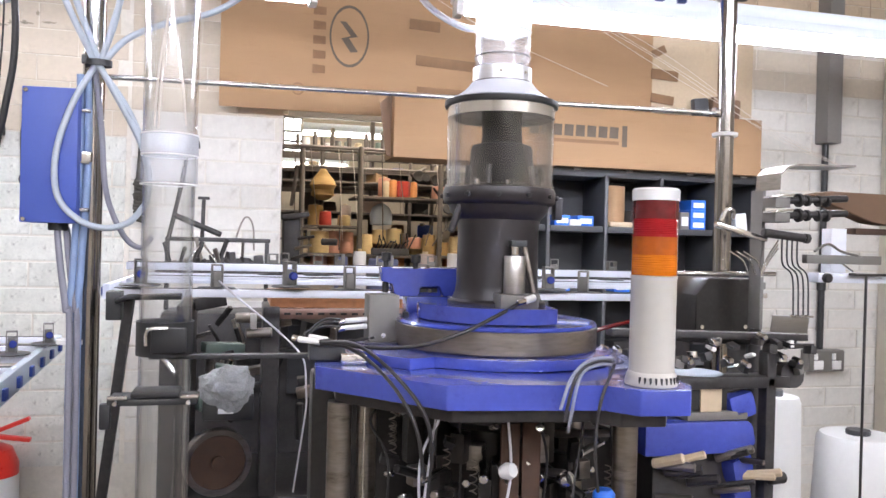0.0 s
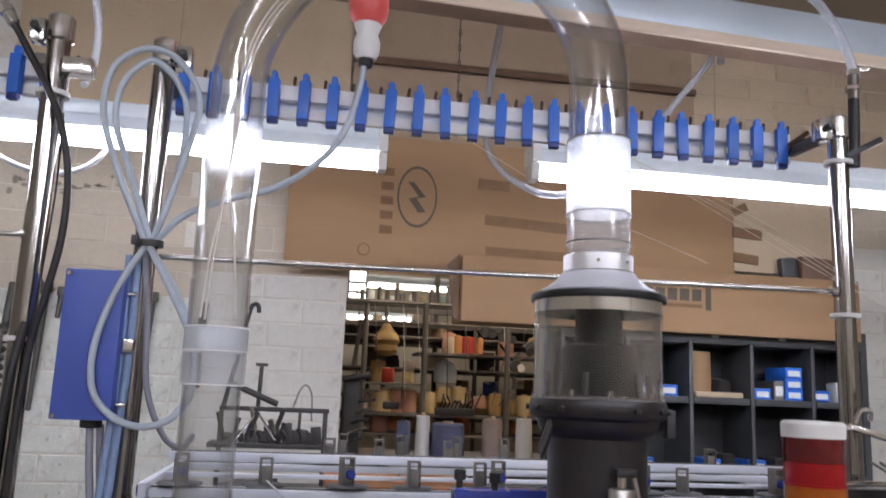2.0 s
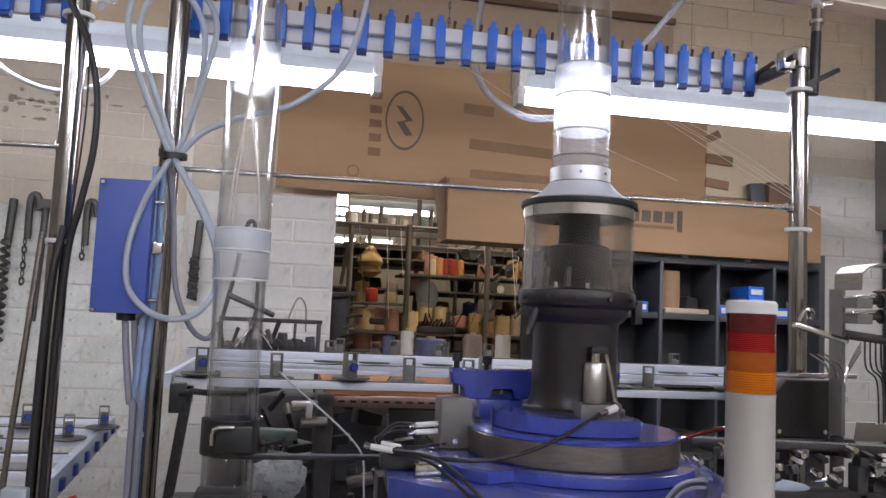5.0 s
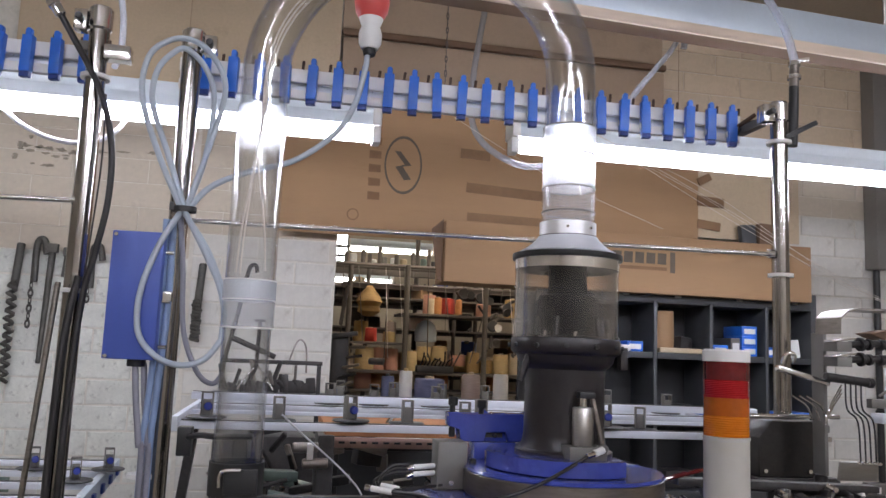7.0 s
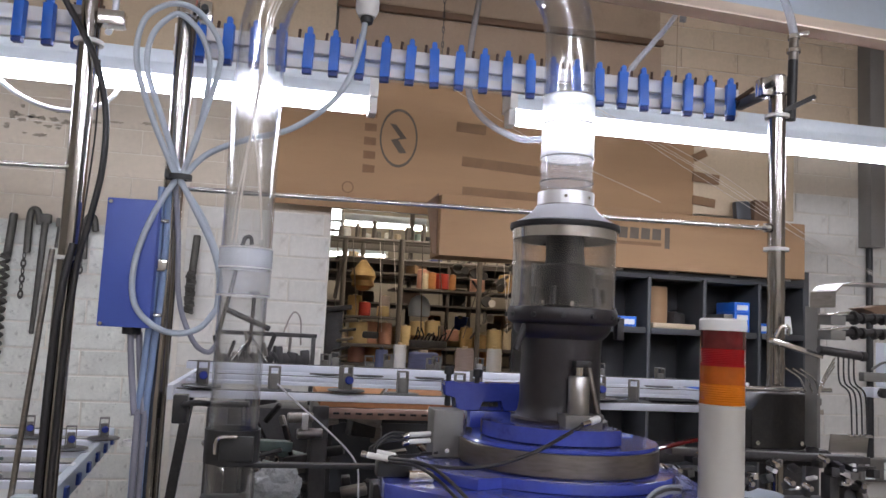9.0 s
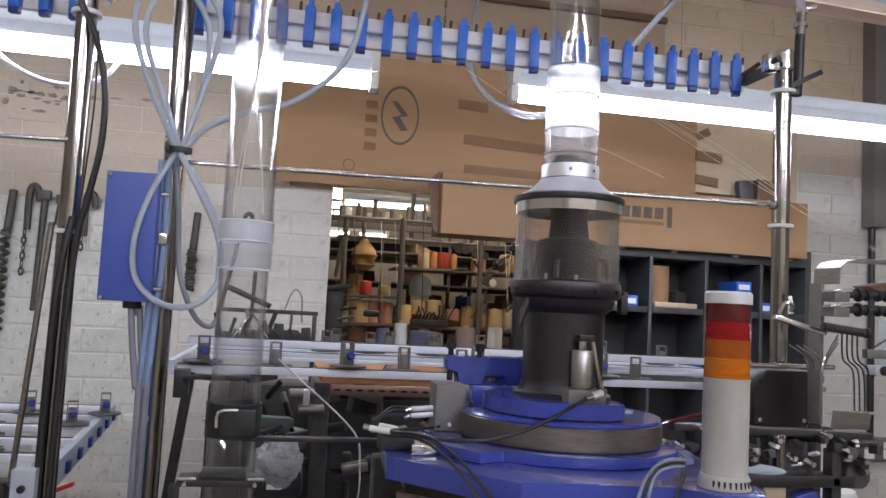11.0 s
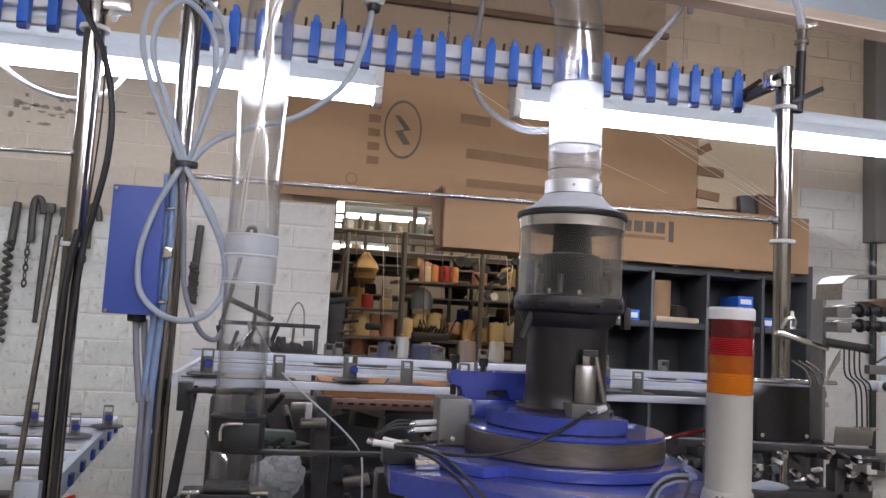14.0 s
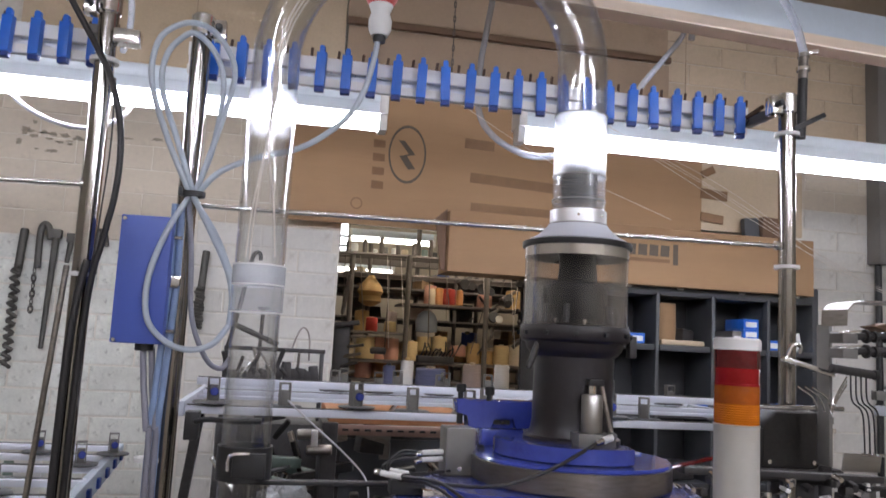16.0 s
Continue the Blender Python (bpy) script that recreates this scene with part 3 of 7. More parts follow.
for bx, bz in ((1.585, 1.677), (1.585, 1.7115), (1.585, 1.746), (1.475, 1.677), (1.075, 1.677), (1.16, 1.677), (1.68, 1.677), (1.79, 1.455), (1.45, 1.455), (1.69, 1.455), (1.08, 1.455), (1.3, 1.455)):
    bin_box(bx, bz)
bin_box(1.538, 1.677, 2.53, 0.035, 0.06, GREY_ALU, "grey parts box with a white label in the shelf")
bin_box(1.12, 1.64 + 0.037, 2.51, 0.04, 0.02, WHITE, "white parts box in the shelf")
solo("card_wrap", lathe(1.285, 2.6, [(0.0, 1.677), (0.05, 1.677), (0.052, 1.73), (0.05, 1.82), (0.045, 1.82), (0.044, 1.7), (0, 1.69)], 20), CARD, (1.285, 2.6, 1.677), "rolled brown cardboard in the shelf", "roll")
solo("dark_part", box(1.33, 2.56, 1.677, 1.39, 2.63, 1.735, 0.012, turn=turn(0, 6, 20)), OILY, (1.36, 2.6, 1.677), "dark oily machine part in the shelf", "machine part")
solo("cloth_pad", box(1.25, 2.52, 1.677, 1.41, 2.58, 1.694, 0.008), CARD_PALE, (1.33, 2.55, 1.677), "folded beige cloth on the shelf", "cloth")
solo("paper_packet", box(1.755, 2.55, 1.677, 1.80, 2.6, 1.74, 0.002, turn=turn(0, -8, 0)), PAPER, (1.78, 2.58, 1.677), "white paper packet in the shelf", "packet")
for px, pz, pw, ph in ((1.05, 1.455, 0.07, 0.06), (1.36, 1.455, 0.05, 0.05), (1.55, 1.455, 0.08, 0.04), (1.14, 1.225, 0.1, 0.08), (1.33, 1.225, 0.12, 0.06), (1.53, 1.225, 0.1, 0.07), (1.72, 1.225, 0.08, 0.1)):
    solo("dark_part", box(px - pw / 2, 2.54, pz, px + pw / 2, 2.62, pz + ph, 0.01, turn=turn(0, 0, 12)), OILY, (px, 2.58, pz), "dark oily machine part in the shelf", "machine part")


def wall_socket():
    s = thing("wall_socket", (2.24, 2.69, 1.19), "grey metal double power socket on the brick wall", "socket")
    part("back_box", box(2.155, 2.652, 1.148, 2.318, 2.696, 1.232, 0.004), TRUNK, s)
    plate = part("face_plate", box(2.158, 2.646, 1.151, 2.315, 2.651, 1.229, 0.002), GREY_ALU, s)
    for x in (2.197, 2.278):
        part("rocker", box(x - 0.02, 2.641, 1.196, x - 0.005, 2.6455, 1.22, 0.001), WHITE, plate)
        part("outlet", box(x - 0.02, 2.643, 1.158, x + 0.022, 2.6455, 1.192, 0.001), WHITE, plate)


wall_socket()


def conduit():
    c = thing("wall_trunking", (2.22, 2.68, 1.23), "dark grey conduit and square trunking up the brick wall", "trunking")
    part("trunking", box(2.192, 2.625, 2.03, 2.255, 2.695, TOP - 0.01, 0.002), TRUNK, c)
    pipe = part("conduit", rod((2.225, 2.675, 1.233), (2.225, 2.675, 2.03), 0.0125, 12), BLACK, c, "black conduit pipe")
    part("coupler", rod((2.225, 2.675, 1.46), (2.225, 2.675, 1.5), 0.017, 12), BLACK, pipe)


conduit()


def wall_tool(x, z_top, length, kind):
    """Long iron tools hanging on the wall."""
    y = 2.675
    t = thing("hanging_tool", (x, y, z_top), "dark worn iron tool hanging on the painted wall", "tool", "tools on the wall")
    if kind == "auger":
        pts = [(x + 0.012 * math.cos(a * 1.9), y - 0.012 + 0.008 * math.sin(a * 1.9), z_top - 0.12 - (length - 0.12) * a / 40) for a in range(41)]
        part("twist", hose(pts, 0.0065, 8, 2), TOOLS_IRON, t)
        part("shank", rod((x + 0.008, y, z_top), (x, y, z_top - 0.14), 0.012, 10), TOOLS_IRON, t)
    elif kind == "chain":
        part("hook", hose([(x, y, z_top - 0.12), (x, y, z_top), (x + 0.02, y, z_top + 0.012), (x + 0.03, y, z_top - 0.03)], 0.011, 8), TOOLS_IRON, t)
        for i in range(int((length - 0.12) / 0.024)):
            b = lathe(0, 0, [(0.006, -0.002), (0.009, 0), (0.006, 0.002), (0.0035, 0)], 10, closed=True, tilt=turn(90, 0, 0 if i % 2 else 70))
            b.transform(Matrix.Translation((x - 0.006, y, z_top - 0.13 - i * 0.024)) @ Matrix.Diagonal((1, 1, 1.7, 1)))
            part("link", b, TOOLS_IRON, t)
    else:
        part("bar", rod((x + 0.004, y, z_top), (x - 0.006, y, z_top - length), 0.011, 10, r2=0.007), TOOLS_IRON, t)
        part("head", box(x - 0.012, y - 0.012, z_top - 0.025, x + 0.02, y + 0.012, z_top + 0.004, 0.004), TOOLS_IRON, t)


wall_tool(-0.83, 1.93, 0.43, "auger")
wall_tool(-0.775, 1.93, 0.27, "chain")
wall_tool(-0.733, 1.93, 0.37, "bar")
wall_tool(-0.685, 1.92, 0.09, "bar")
wall_tool(-0.61, 1.92, 0.18, "chain")
wall_tool(-0.43, 1.92, 0.36, "bar")
wall_tool(-0.5, 1.93, 0.3, "chain")
wall_tool(-0.28, 1.9, 0.25, "auger")


# ---- rear room: racks of yarn ----
def yarn_cone(x, y, z, r, h, m, label, top=None):
    c = thing("yarn_cone", (x, y, z), label, "yarn cone", "yarn cones in the rear room")
    wound = part("yarn", lathe(x, y, [(0, z), (r * 0.94, z), (r, z + h * 0.06), (r * 0.93, z + h * 0.9), (r * 0.84, z + h * 0.94), (0, z + h * 0.94)], 20), m, c)
    part("core", rod((x, y, z + h * 0.9), (x, y, z + h), r * 0.3, 12), top or CARD_PALE, wound)


def rear_rack():
    r = thing("yarn_rack", (0.9, 4.3, 0), "dark iron yarn rack loaded with cones and spools", "rack")
    for x, y in ((0.325, 4.2), (0.622, 4.15), (1.05, 4.15), (1.5, 4.2), (0.5, 5.0), (1.2, 5.0), (1.8, 5.0)):
        part("post", rod((x, y, 0), (x, y, 2.1 if y < 4.5 else 2.25), 0.014, 10), REAR_IRON, r)
    for z, y, a, b in ((2.1, 4.25, 0.15, 1.7), (1.437, 4.45, 0.2, 1.8), (2.18, 4.95, 0.2, 1.9), (1.95, 5.0, 0.2, 1.9), (2.02, 4.5, 0.3, 1.6)):
        part("rail", rod((a, y - 0.06, z - 0.008), (b, y - 0.06, z - 0.008), 0.009, 8), REAR_IRON, r)
        part("rail", rod((a, y + 0.06, z - 0.008), (b, y + 0.06, z - 0.008), 0.009, 8), REAR_IRON, r)
    for i in range(16):
        x = 0.3 + i * 0.09
        part("spindle", rod((x, 4.25, 2.1), (x, 4.25, 2.16 + 0.02 * (i % 3)), 0.012, 8), REAR_IRON, r)
    for x, y, z in ((1.05, 4.3, 1.95), (1.12, 4.3, 1.8), (1.2, 4.3, 1.9), (1.3, 4.3, 1.78), (1.4, 4.32, 1.97), (0.95, 4.3, 1.97)):
        part("tension_arm", rod((x - 0.04, y - 0.05, z), (x + 0.05, y, z + 0.05), 0.01, 8), REAR_IRON, r)
        part("tension_disc", lathe(0, 0, [(0, -0.01), (0.03, -0.008), (0.03, 0.008), (0, 0.01)], 14, tilt=Matrix.Translation((x, y - 0.05, z)) @ turn(80, 10, 0)), OILY, r)


rear_rack()
Y, P, C, O, R_, B, G, K = YARN
PACKS = (("cream", C, 0.798, 0.02, 1.857, 1.95), ("orange", O, 0.838, 0.024, 1.859, 1.958), ("red", R_, 0.896, 0.04, 1.862, 1.954), ("orange", O, 0.957, 0.02, 1.862, 1.952),
         ("yellow", Y, 0.57, 0.036, 1.692, 1.752), ("red", R_, 0.468, 0.034, 1.692, 1.77), ("yellow", Y, 0.441, 0.056, 1.54, 1.665), ("pink", P, 0.513, 0.036, 1.54, 1.668),
         ("pink", P, 0.588, 0.039, 1.54, 1.664), ("yellow", Y, 0.696, 0.037, 1.54, 1.654), ("yellow", Y, 0.766, 0.042, 1.597, 1.68), ("yellow", Y, 0.854, 0.045, 1.597, 1.688),
         ("orange", P, 0.959, 0.047, 1.575, 1.64), ("ochre", K, 1.05, 0.038, 1.54, 1.662), ("yellow", Y, 1.212, 0.046, 1.54, 1.656), ("cream", C, 1.3, 0.043, 1.54, 1.665),
         ("pink", P, 0.434, 0.045, 1.437, 1.53), ("cream", C, 0.35, 0.03, 1.54, 1.63), ("pink", P, 1.4, 0.04, 1.54, 1.65), ("ochre", K, 1.13, 0.036, 1.54, 1.62))
for word, m, x, r, z0, z1 in PACKS:
    yarn_cone(x, 4.4, z0, r, z1 - z0, m, word + " yarn package on the rack in the rear room")
solo("yarn_ball", lathe(0.46, 4.5, [(0, 1.83), (0.03, 1.835), (0.065, 1.86), (0.06, 1.89), (0.075, 1.915), (0.06, 1.95), (0.03, 1.985), (0.012, 2.01), (0, 2.015)], 22), K, (0.46, 4.5, 1.82), "ochre bundle of yarn hanging in the rear room", "yarn")
rnd_p = random.Random(15)
for i in range(30):
    k = (0, 2, 7, 1, 2, 3, 6, 7)[i % 8]
    z = (1.54, 1.437, 1.692, 1.855)[i % 4]
    x = 0.33 + 0.043 * i + rnd_p.uniform(-0.015, 0.015)
    if z == 1.692 and x > 0.62:
        z = 1.54
    if z == 1.855 and x < 0.66:
        z = 1.437
    yarn_cone(x, 4.56, z, rnd_p.uniform(0.03, 0.05), rnd_p.uniform(0.07, 0.13), YARN[k], ("yellow", "pink", "cream", "orange", "red", "blue-grey", "grey-pink", "ochre")[k] + " yarn package on the rack in the rear room")
b = lathe(0.784, 4.46, [(0, 1.7), (0.062, 1.705), (0.064, 1.76), (0.05, 1.8), (0.02, 1.822), (0, 1.824)], 16)
solo("cloth_bag", b, GREY_CABLE, (0.784, 4.46, 1.7), "pale blue-grey bag on the rack in the rear room", "bag")
# near row of cones on the bench past the opening
solo("bench", box(0.0, 3.0, 1.36, 1.75, 3.75, 1.40, 0.004), REAR_IRON, (0.9, 3.3, 1.36), "dark bench top beyond the wall opening", "bench")
for x, r, z1, m, w, t in ((0.431, 0.028, 1.55, B, "blue-grey", BLACK), (0.506, 0.029, 1.575, WHITE, "white", Y), (0.606, 0.067, 1.546, B, "wide blue-grey", None), (0.783, 0.041, 1.57, G, "grey-pink", None), (0.912, 0.034, 1.575, WHITE, "white", Y), (1.05, 0.04, 1.56, K, "ochre", None), (1.2, 0.045, 1.57, P, "pink", None)):
    yarn_cone(x, 3.3, 1.402, r, z1 - 1.402, m, w + " yarn cone on the dark bench", t)
stack = thing("machine_column", (0.26, 3.3, 1.402), "dark iron machine column beyond the opening", "machine")
part("column", box(0.19, 3.25, 1.402, 0.26, 3.34, 1.70, 0.012), OILY, stack)
for k in range(6):
    part("lever", rod((0.2 + 0.012 * k, 3.23, 1.45 + 0.04 * k), (0.27 + 0.01 * k, 3.2, 1.48 + 0.035 * k), 0.006, 8), (OILY, WORN_STEEL)[k % 2], stack)
part("arm", box(0.18, 3.2, 1.69, 0.29, 3.28, 1.71, 0.006, turn=turn(0, -8, 0)), OILY, stack)
part("knob", rod((0.34, 3.22, 1.6), (0.40, 3.2, 1.6), 0.014), OILY, stack)
part("rod", rod((0.22, 3.24, 1.74), (0.24, 3.22, 1.9), 0.008), REAR_IRON, stack)


def rear_clutter():
    rnd = random.Random(31)
    for i in range(26):
        x, y = rnd.uniform(0.25, 1.7), rnd.uniform(4.7, 5.6)
        z = rnd.choice((1.5, 1.62, 1.78, 1.96, 2.02))
        w, h = rnd.uniform(0.05, 0.13), rnd.uniform(0.05, 0.13)
        m = (OILY, CARD, CARD_PALE, REAR_IRON, BLUE_DARK, OILY, YARN[6], RUST)[i % 8]
        solo("stored_box", box(x, y, z, x + w, y + 0.1, z + h, 0.01, turn=turn(0, 0, rnd.uniform(-30, 30))), m, (x, y, z), "small stored box on the rear room racks", "box", "stored boxes in the rear room")
    r = thing("rear_shelving", (0.9, 5.2, 0), "dark iron shelving in the rear room", "rack")
    for z in (1.5, 1.62, 1.78, 1.96, 2.02):
        part("shelf", box(0.2, 4.7, z - 0.012, 1.9, 5.75, z - 0.001, 0.001), REAR_IRON, r)
    for x in (0.2, 1.0, 1.88):
        part("post", rod((x, 4.72, 0), (x, 4.72, 2.3), 0.012, 8), REAR_IRON, r)
    for i in range(12):
        x = 0.3 + 0.12 * i
        part("hanging_wire", rod((x, 4.35, 1.55 + rnd.uniform(0, 0.2)), (x + rnd.uniform(-0.1, 0.1), 4.2, 2.1), 0.003, 6), (REAR_IRON, WORN_STEEL)[i % 2], r)


rear_clutter()



def far_creel():
    """Spool machine far back in the rear room, before the lamps."""
    f = thing("far_creel", (0.8, 5.3, 0), "dark creel with white spools far back in the rear room", "creel")
    for z, a in ((2.165, 0.2), (2.045, 0.2), (2.43, 0.3)):
        part("beam", box(a, 5.28, z - 0.022, 2.0, 5.33, z + 0.022, 0.004), REAR_IRON, f)
    for x in (0.22, 0.86, 1.6):
        part("post", rod((x, 5.34, 0), (x, 5.34, 2.45), 0.016, 8), REAR_IRON, f)
    rnd = random.Random(6)
    for i in range(17):
        x = 0.42 + 0.068 * i
        part("spool", rod((x, 5.3, 2.19), (x, 5.3, 2.25 + rnd.uniform(0, 0.04)), rnd.uniform(0.014, 0.026), 10), (WHITE, CARD_PALE, WHITE, GREY_ALU)[i % 4] if i < 6 else (REAR_IRON, GREENISH, OILY)[i % 3], f)
        part("guide", rod((x, 5.3, 2.07), (x + 0.02, 5.29, 2.1), 0.008, 8), (REAR_IRON, OILY)[i % 2], f)


far_creel()


def winding_gear():
    """Dark arms, discs and hanging gear on the yarn rack."""
    g = thing("winding_gear", (1.0, 4.3, 1.54), "dark winding arms and discs on the yarn rack", "machine")
    part("shelf", box(0.25, 4.3, 1.522, 1.75, 4.63, 1.538, 0.002), REAR_IRON, g)
    part("shelf", box(0.62, 4.33, 1.842, 1.7, 4.63, 1.855, 0.002), REAR_IRON, g)
    part("shelf", box(0.3, 4.33, 1.678, 0.66, 4.63, 1.69, 0.002), REAR_IRON, g)
    part("shelf", box(0.25, 4.33, 1.42, 1.75, 4.63, 1.435, 0.002), REAR_IRON, g)
    part("bed", box(0.7, 4.2, 1.535, 0.9, 4.26, 1.575, 0.008), OILY, g)
    rnd = random.Random(44)
    for i in range(34):
        x, z = rnd.uniform(0.98, 1.5), rnd.uniform(1.66, 2.06)
        if i % 3 == 0:
            part("disc", lathe(0, 0, [(0, -0.008), (0.022, -0.007), (0.022, 0.007), (0, 0.008)], 12, tilt=Matrix.Translation((x, 4.24, z)) @ turn(rnd.uniform(50, 110), rnd.uniform(-40, 40), 0)), (OILY, WORN_STEEL, OILY, CHROME)[i % 4], g)
        else:
            part("arm", rod((x, 4.26, z), (x + rnd.uniform(-0.07, 0.07), 4.28, z + rnd.uniform(-0.08, 0.08)), rnd.uniform(0.004, 0.012), 8), (OILY, REAR_IRON, OILY)[i % 3], g)
    for i in range(10):
        x = 0.72 + 0.02 * i
        part("arm", hose([(x, 4.22, 1.575), (x + 0.01, 4.21, 1.6), (x + rnd.uniform(-0.03, 0.04), 4.2, 1.61 + rnd.uniform(0, 0.05))], 0.004, 6), OILY, g)
    for i in range(9):
        x = 0.35 + rnd.uniform(0, 1.1)
        part("yarn_end", rod((x, 4.2, rnd.uniform(1.6, 1.75)), (x + rnd.uniform(-0.05, 0.05), 4.25, 2.1), 0.0015, 5), (THREAD, REAR_IRON)[i % 2], g)


winding_gear()


# ---- machine poles, rods, cables ----
PX_L, PX_K, PX_R, PY = -0.302, -0.166, 0.834, 1.23


def pole(x, top, clamp_side, label):
    p = thing("steel_pole", (x, PY, 0.0), label, "pole", "machine poles")
    part("tube", rod((x, PY, 0.0), (x, PY, top), 0.0145, 24), TUBE_STEEL, p)
    clamp = part("clamp", rod((x, PY, top - 0.034), (x, PY, top + 0.004), 0.0175, 24), CHROME, p, "chromed clamp")
    s = clamp_side
    part("clamp_block", box(x + s * 0.017, PY - 0.012, top - 0.036, x + s * 0.036, PY + 0.012, top - 0.004, 0.003), CHROME, clamp)
    part("bolt", rod((x + s * 0.026, PY - 0.026, top - 0.02), (x + s * 0.026, PY + 0.012, top - 0.02), 0.0055, 10), BLACK, clamp)
    return p


p_left = pole(PX_L, 2.135, -1, "bright steel machine pole with a chromed clamp")
p_knot = pole(PX_K, 2.116, 1, "bright steel machine pole carrying a blue box and coiled cable")
p_right = pole(PX_R, 2.105, -1, "bright steel machine pole with a black hose at its top")
part("clamp", box(PX_L + 0.012, PY - 0.02, 2.055, PX_L + 0.05, PY + 0.004, 2.078, 0.003), CHROME, p_left)
for ob, x, zs in ((p_left, PX_L, (2.03,)), (p_right, PX_R, (2.035, 1.80)), (p_left, PX_L - 0.006, (1.71,)), (p_knot, PX_K - 0.02, (1.452,))):
    for z in zs:
        part("cable_tie", lathe(x, PY, [(0.0155, z - 0.003), (0.021, z - 0.003), (0.021, z + 0.003), (0.0155, z + 0.003)], 24, closed=True), WHITE, ob, "white cable tie")
part("rear_rod", rod((PX_R + 0.014, PY + 0.03, 0.6), (PX_R + 0.014, PY + 0.03, 2.0), 0.009), BLACK, p_right)

for a, b in (((PX_K + 0.014, PY, 1.824), (PX_R - 0.014, PY, 1.836)), ((-0.9, PY, 1.828), (PX_L - 0.002, PY, 1.842))):
    g = thing("cross_rod", ((a[0] + b[0]) / 2, PY, 1.83), "thin bright steel rod between the poles", "rod", "cross rods")
    part("rod", rod(a, b, 0.0038, 12), CHROME, g)
    part("collar", rod((b[0] - 0.012, PY - 0.004, b[2]), (b[0] - 0.002, PY - 0.004, b[2]), 0.008, 12), CHROME, g)
solo("steel_rod", rod((-0.339, 1.2, 1.36), (-0.316, 1.2, 1.72), 0.004, 10), WORN_STEEL, (-0.339, 1.2, 1.36), "thin upright steel rod tied to the pole", "rod")


def blue_control_box():
    b = thing("control_box", (-0.207, 1.21, 1.615), "blue sheet-metal control box bolted to the pole", "box")
    case = part("case", box(-0.246, 1.19, 1.616, -0.174, 1.25, 1.798, 0.002, turn=turn(0, 0, -6)), BLUE_BOX, b)
    for z in (1.635, 1.70, 1.77):
        part("bolt", rod((-0.176, 1.2, z), (-0.164, 1.2, z), 0.0035, 10), CHROME, case)
    part("clip", box(-0.176, 1.196, 1.7, -0.162, 1.212, 1.715, 0.002), CHROME, case)
    part("gland", rod((-0.205, 1.215, 1.606), (-0.205, 1.215, 1.618), 0.013, 14), BLACK, case)
    for x in (-0.243, -0.177):
        for z in (1.62, 1.792):
            part("screw", rod((x, 1.188, z), (x, 1.192, z), 0.003, 8), CHROME, case)


blue_control_box()


def cable(name, pts, r, m, label, category="cable", n=10):
    o = pts[0]
    return solo(name, hose(pts, r, n), m, o, label, category)


# grey mains cable: coiled on the pole and gathered with a black tie, then up to the plug
KN = (-0.157, 1.19, 1.833)
coil = thing("coiled_cable", KN, "pale grey mains cable coiled on the pole with a black tie", "cable")
part("loop", hose([KN, (-0.185, 1.185, 1.775), (-0.203, 1.183, 1.709), (-0.2, 1.182, 1.653), (-0.174, 1.18, 1.622), (-0.141, 1.18, 1.611), (-0.109, 1.182, 1.62), (-0.088, 1.19, 1.648)], 0.0043), GREY_CABLE, coil)
part("loop", hose([(-0.152, 1.186, 1.83), (-0.123, 1.182, 1.779), (-0.098, 1.19, 1.73), (-0.088, 1.2, 1.69), (-0.088, 1.19, 1.648)], 0.0043), GREY_CABLE, coil)
part("loop", hose([(-0.154, 1.192, 1.83), (-0.118, 1.192, 1.779), (-0.092, 1.2, 1.723)], 0.004), GREY_CABLE, coil)
part("loop", hose([(-0.159, 1.19, 1.836), (-0.197, 1.192, 1.915), (-0.226, 1.192, 1.997), (-0.222, 1.192, 2.058), (-0.195, 1.192, 2.086), (-0.166, 1.192, 2.091), (-0.138, 1.192, 2.076), (-0.112, 1.192, 2.035), (-0.114, 1.192, 1.983), (-0.142, 1.19, 1.869), (-0.15, 1.19, 1.84)], 0.0043), GREY_CABLE, coil)
part("loop", hose([(-0.154, 1.196, 1.836), (-0.186, 1.2, 1.92), (-0.212, 1.2, 1.99), (-0.21, 1.2, 2.04), (-0.19, 1.2, 2.07), (-0.17, 1.2, 2.078), (-0.14, 1.2, 2.05), (-0.125, 1.2, 2.0), (-0.132, 1.196, 1.91), (-0.15, 1.19, 1.84)], 0.0043), GREY_CABLE, coil)
part("lower_loop", hose([(-0.16, 1.2, 1.83), (-0.15, 1.2, 1.75), (-0.142, 1.2, 1.66), (-0.12, 1.21, 1.602), (-0.098, 1.22, 1.585), (-0.085, 1.23, 1.6)], 0.0038), MAUVE_CABLE, coil)
part("tie", lathe(0, 0, [(0.009, -0.004), (0.0135, -0.004), (0.0135, 0.004), (0.009, 0.004)], 20, closed=True, tilt=Matrix.Translation((-0.154, 1.191, 1.834)) @ Matrix.Diagonal((1.3, 1, 1, 1))), BLACK, coil, "black cable tie")
part("tie_end", box(-0.172, 1.17, 1.829, -0.166, 1.176, 1.841, 0.001), BLACK, coil)
cable("mains_cable", [(-0.148, 1.19, 1.836), (-0.119, 1.2, 1.873), (-0.068, 1.2, 1.899), (-0.003, 1.2, 1.922), (0.054, 1.2, 1.967), (0.082, 1.2, 2.014), (0.096, 1.2, 2.071), (0.1, 1.2, 2.106)], 0.0045, GREY_CABLE, "pale grey mains cable rising to a red plug")


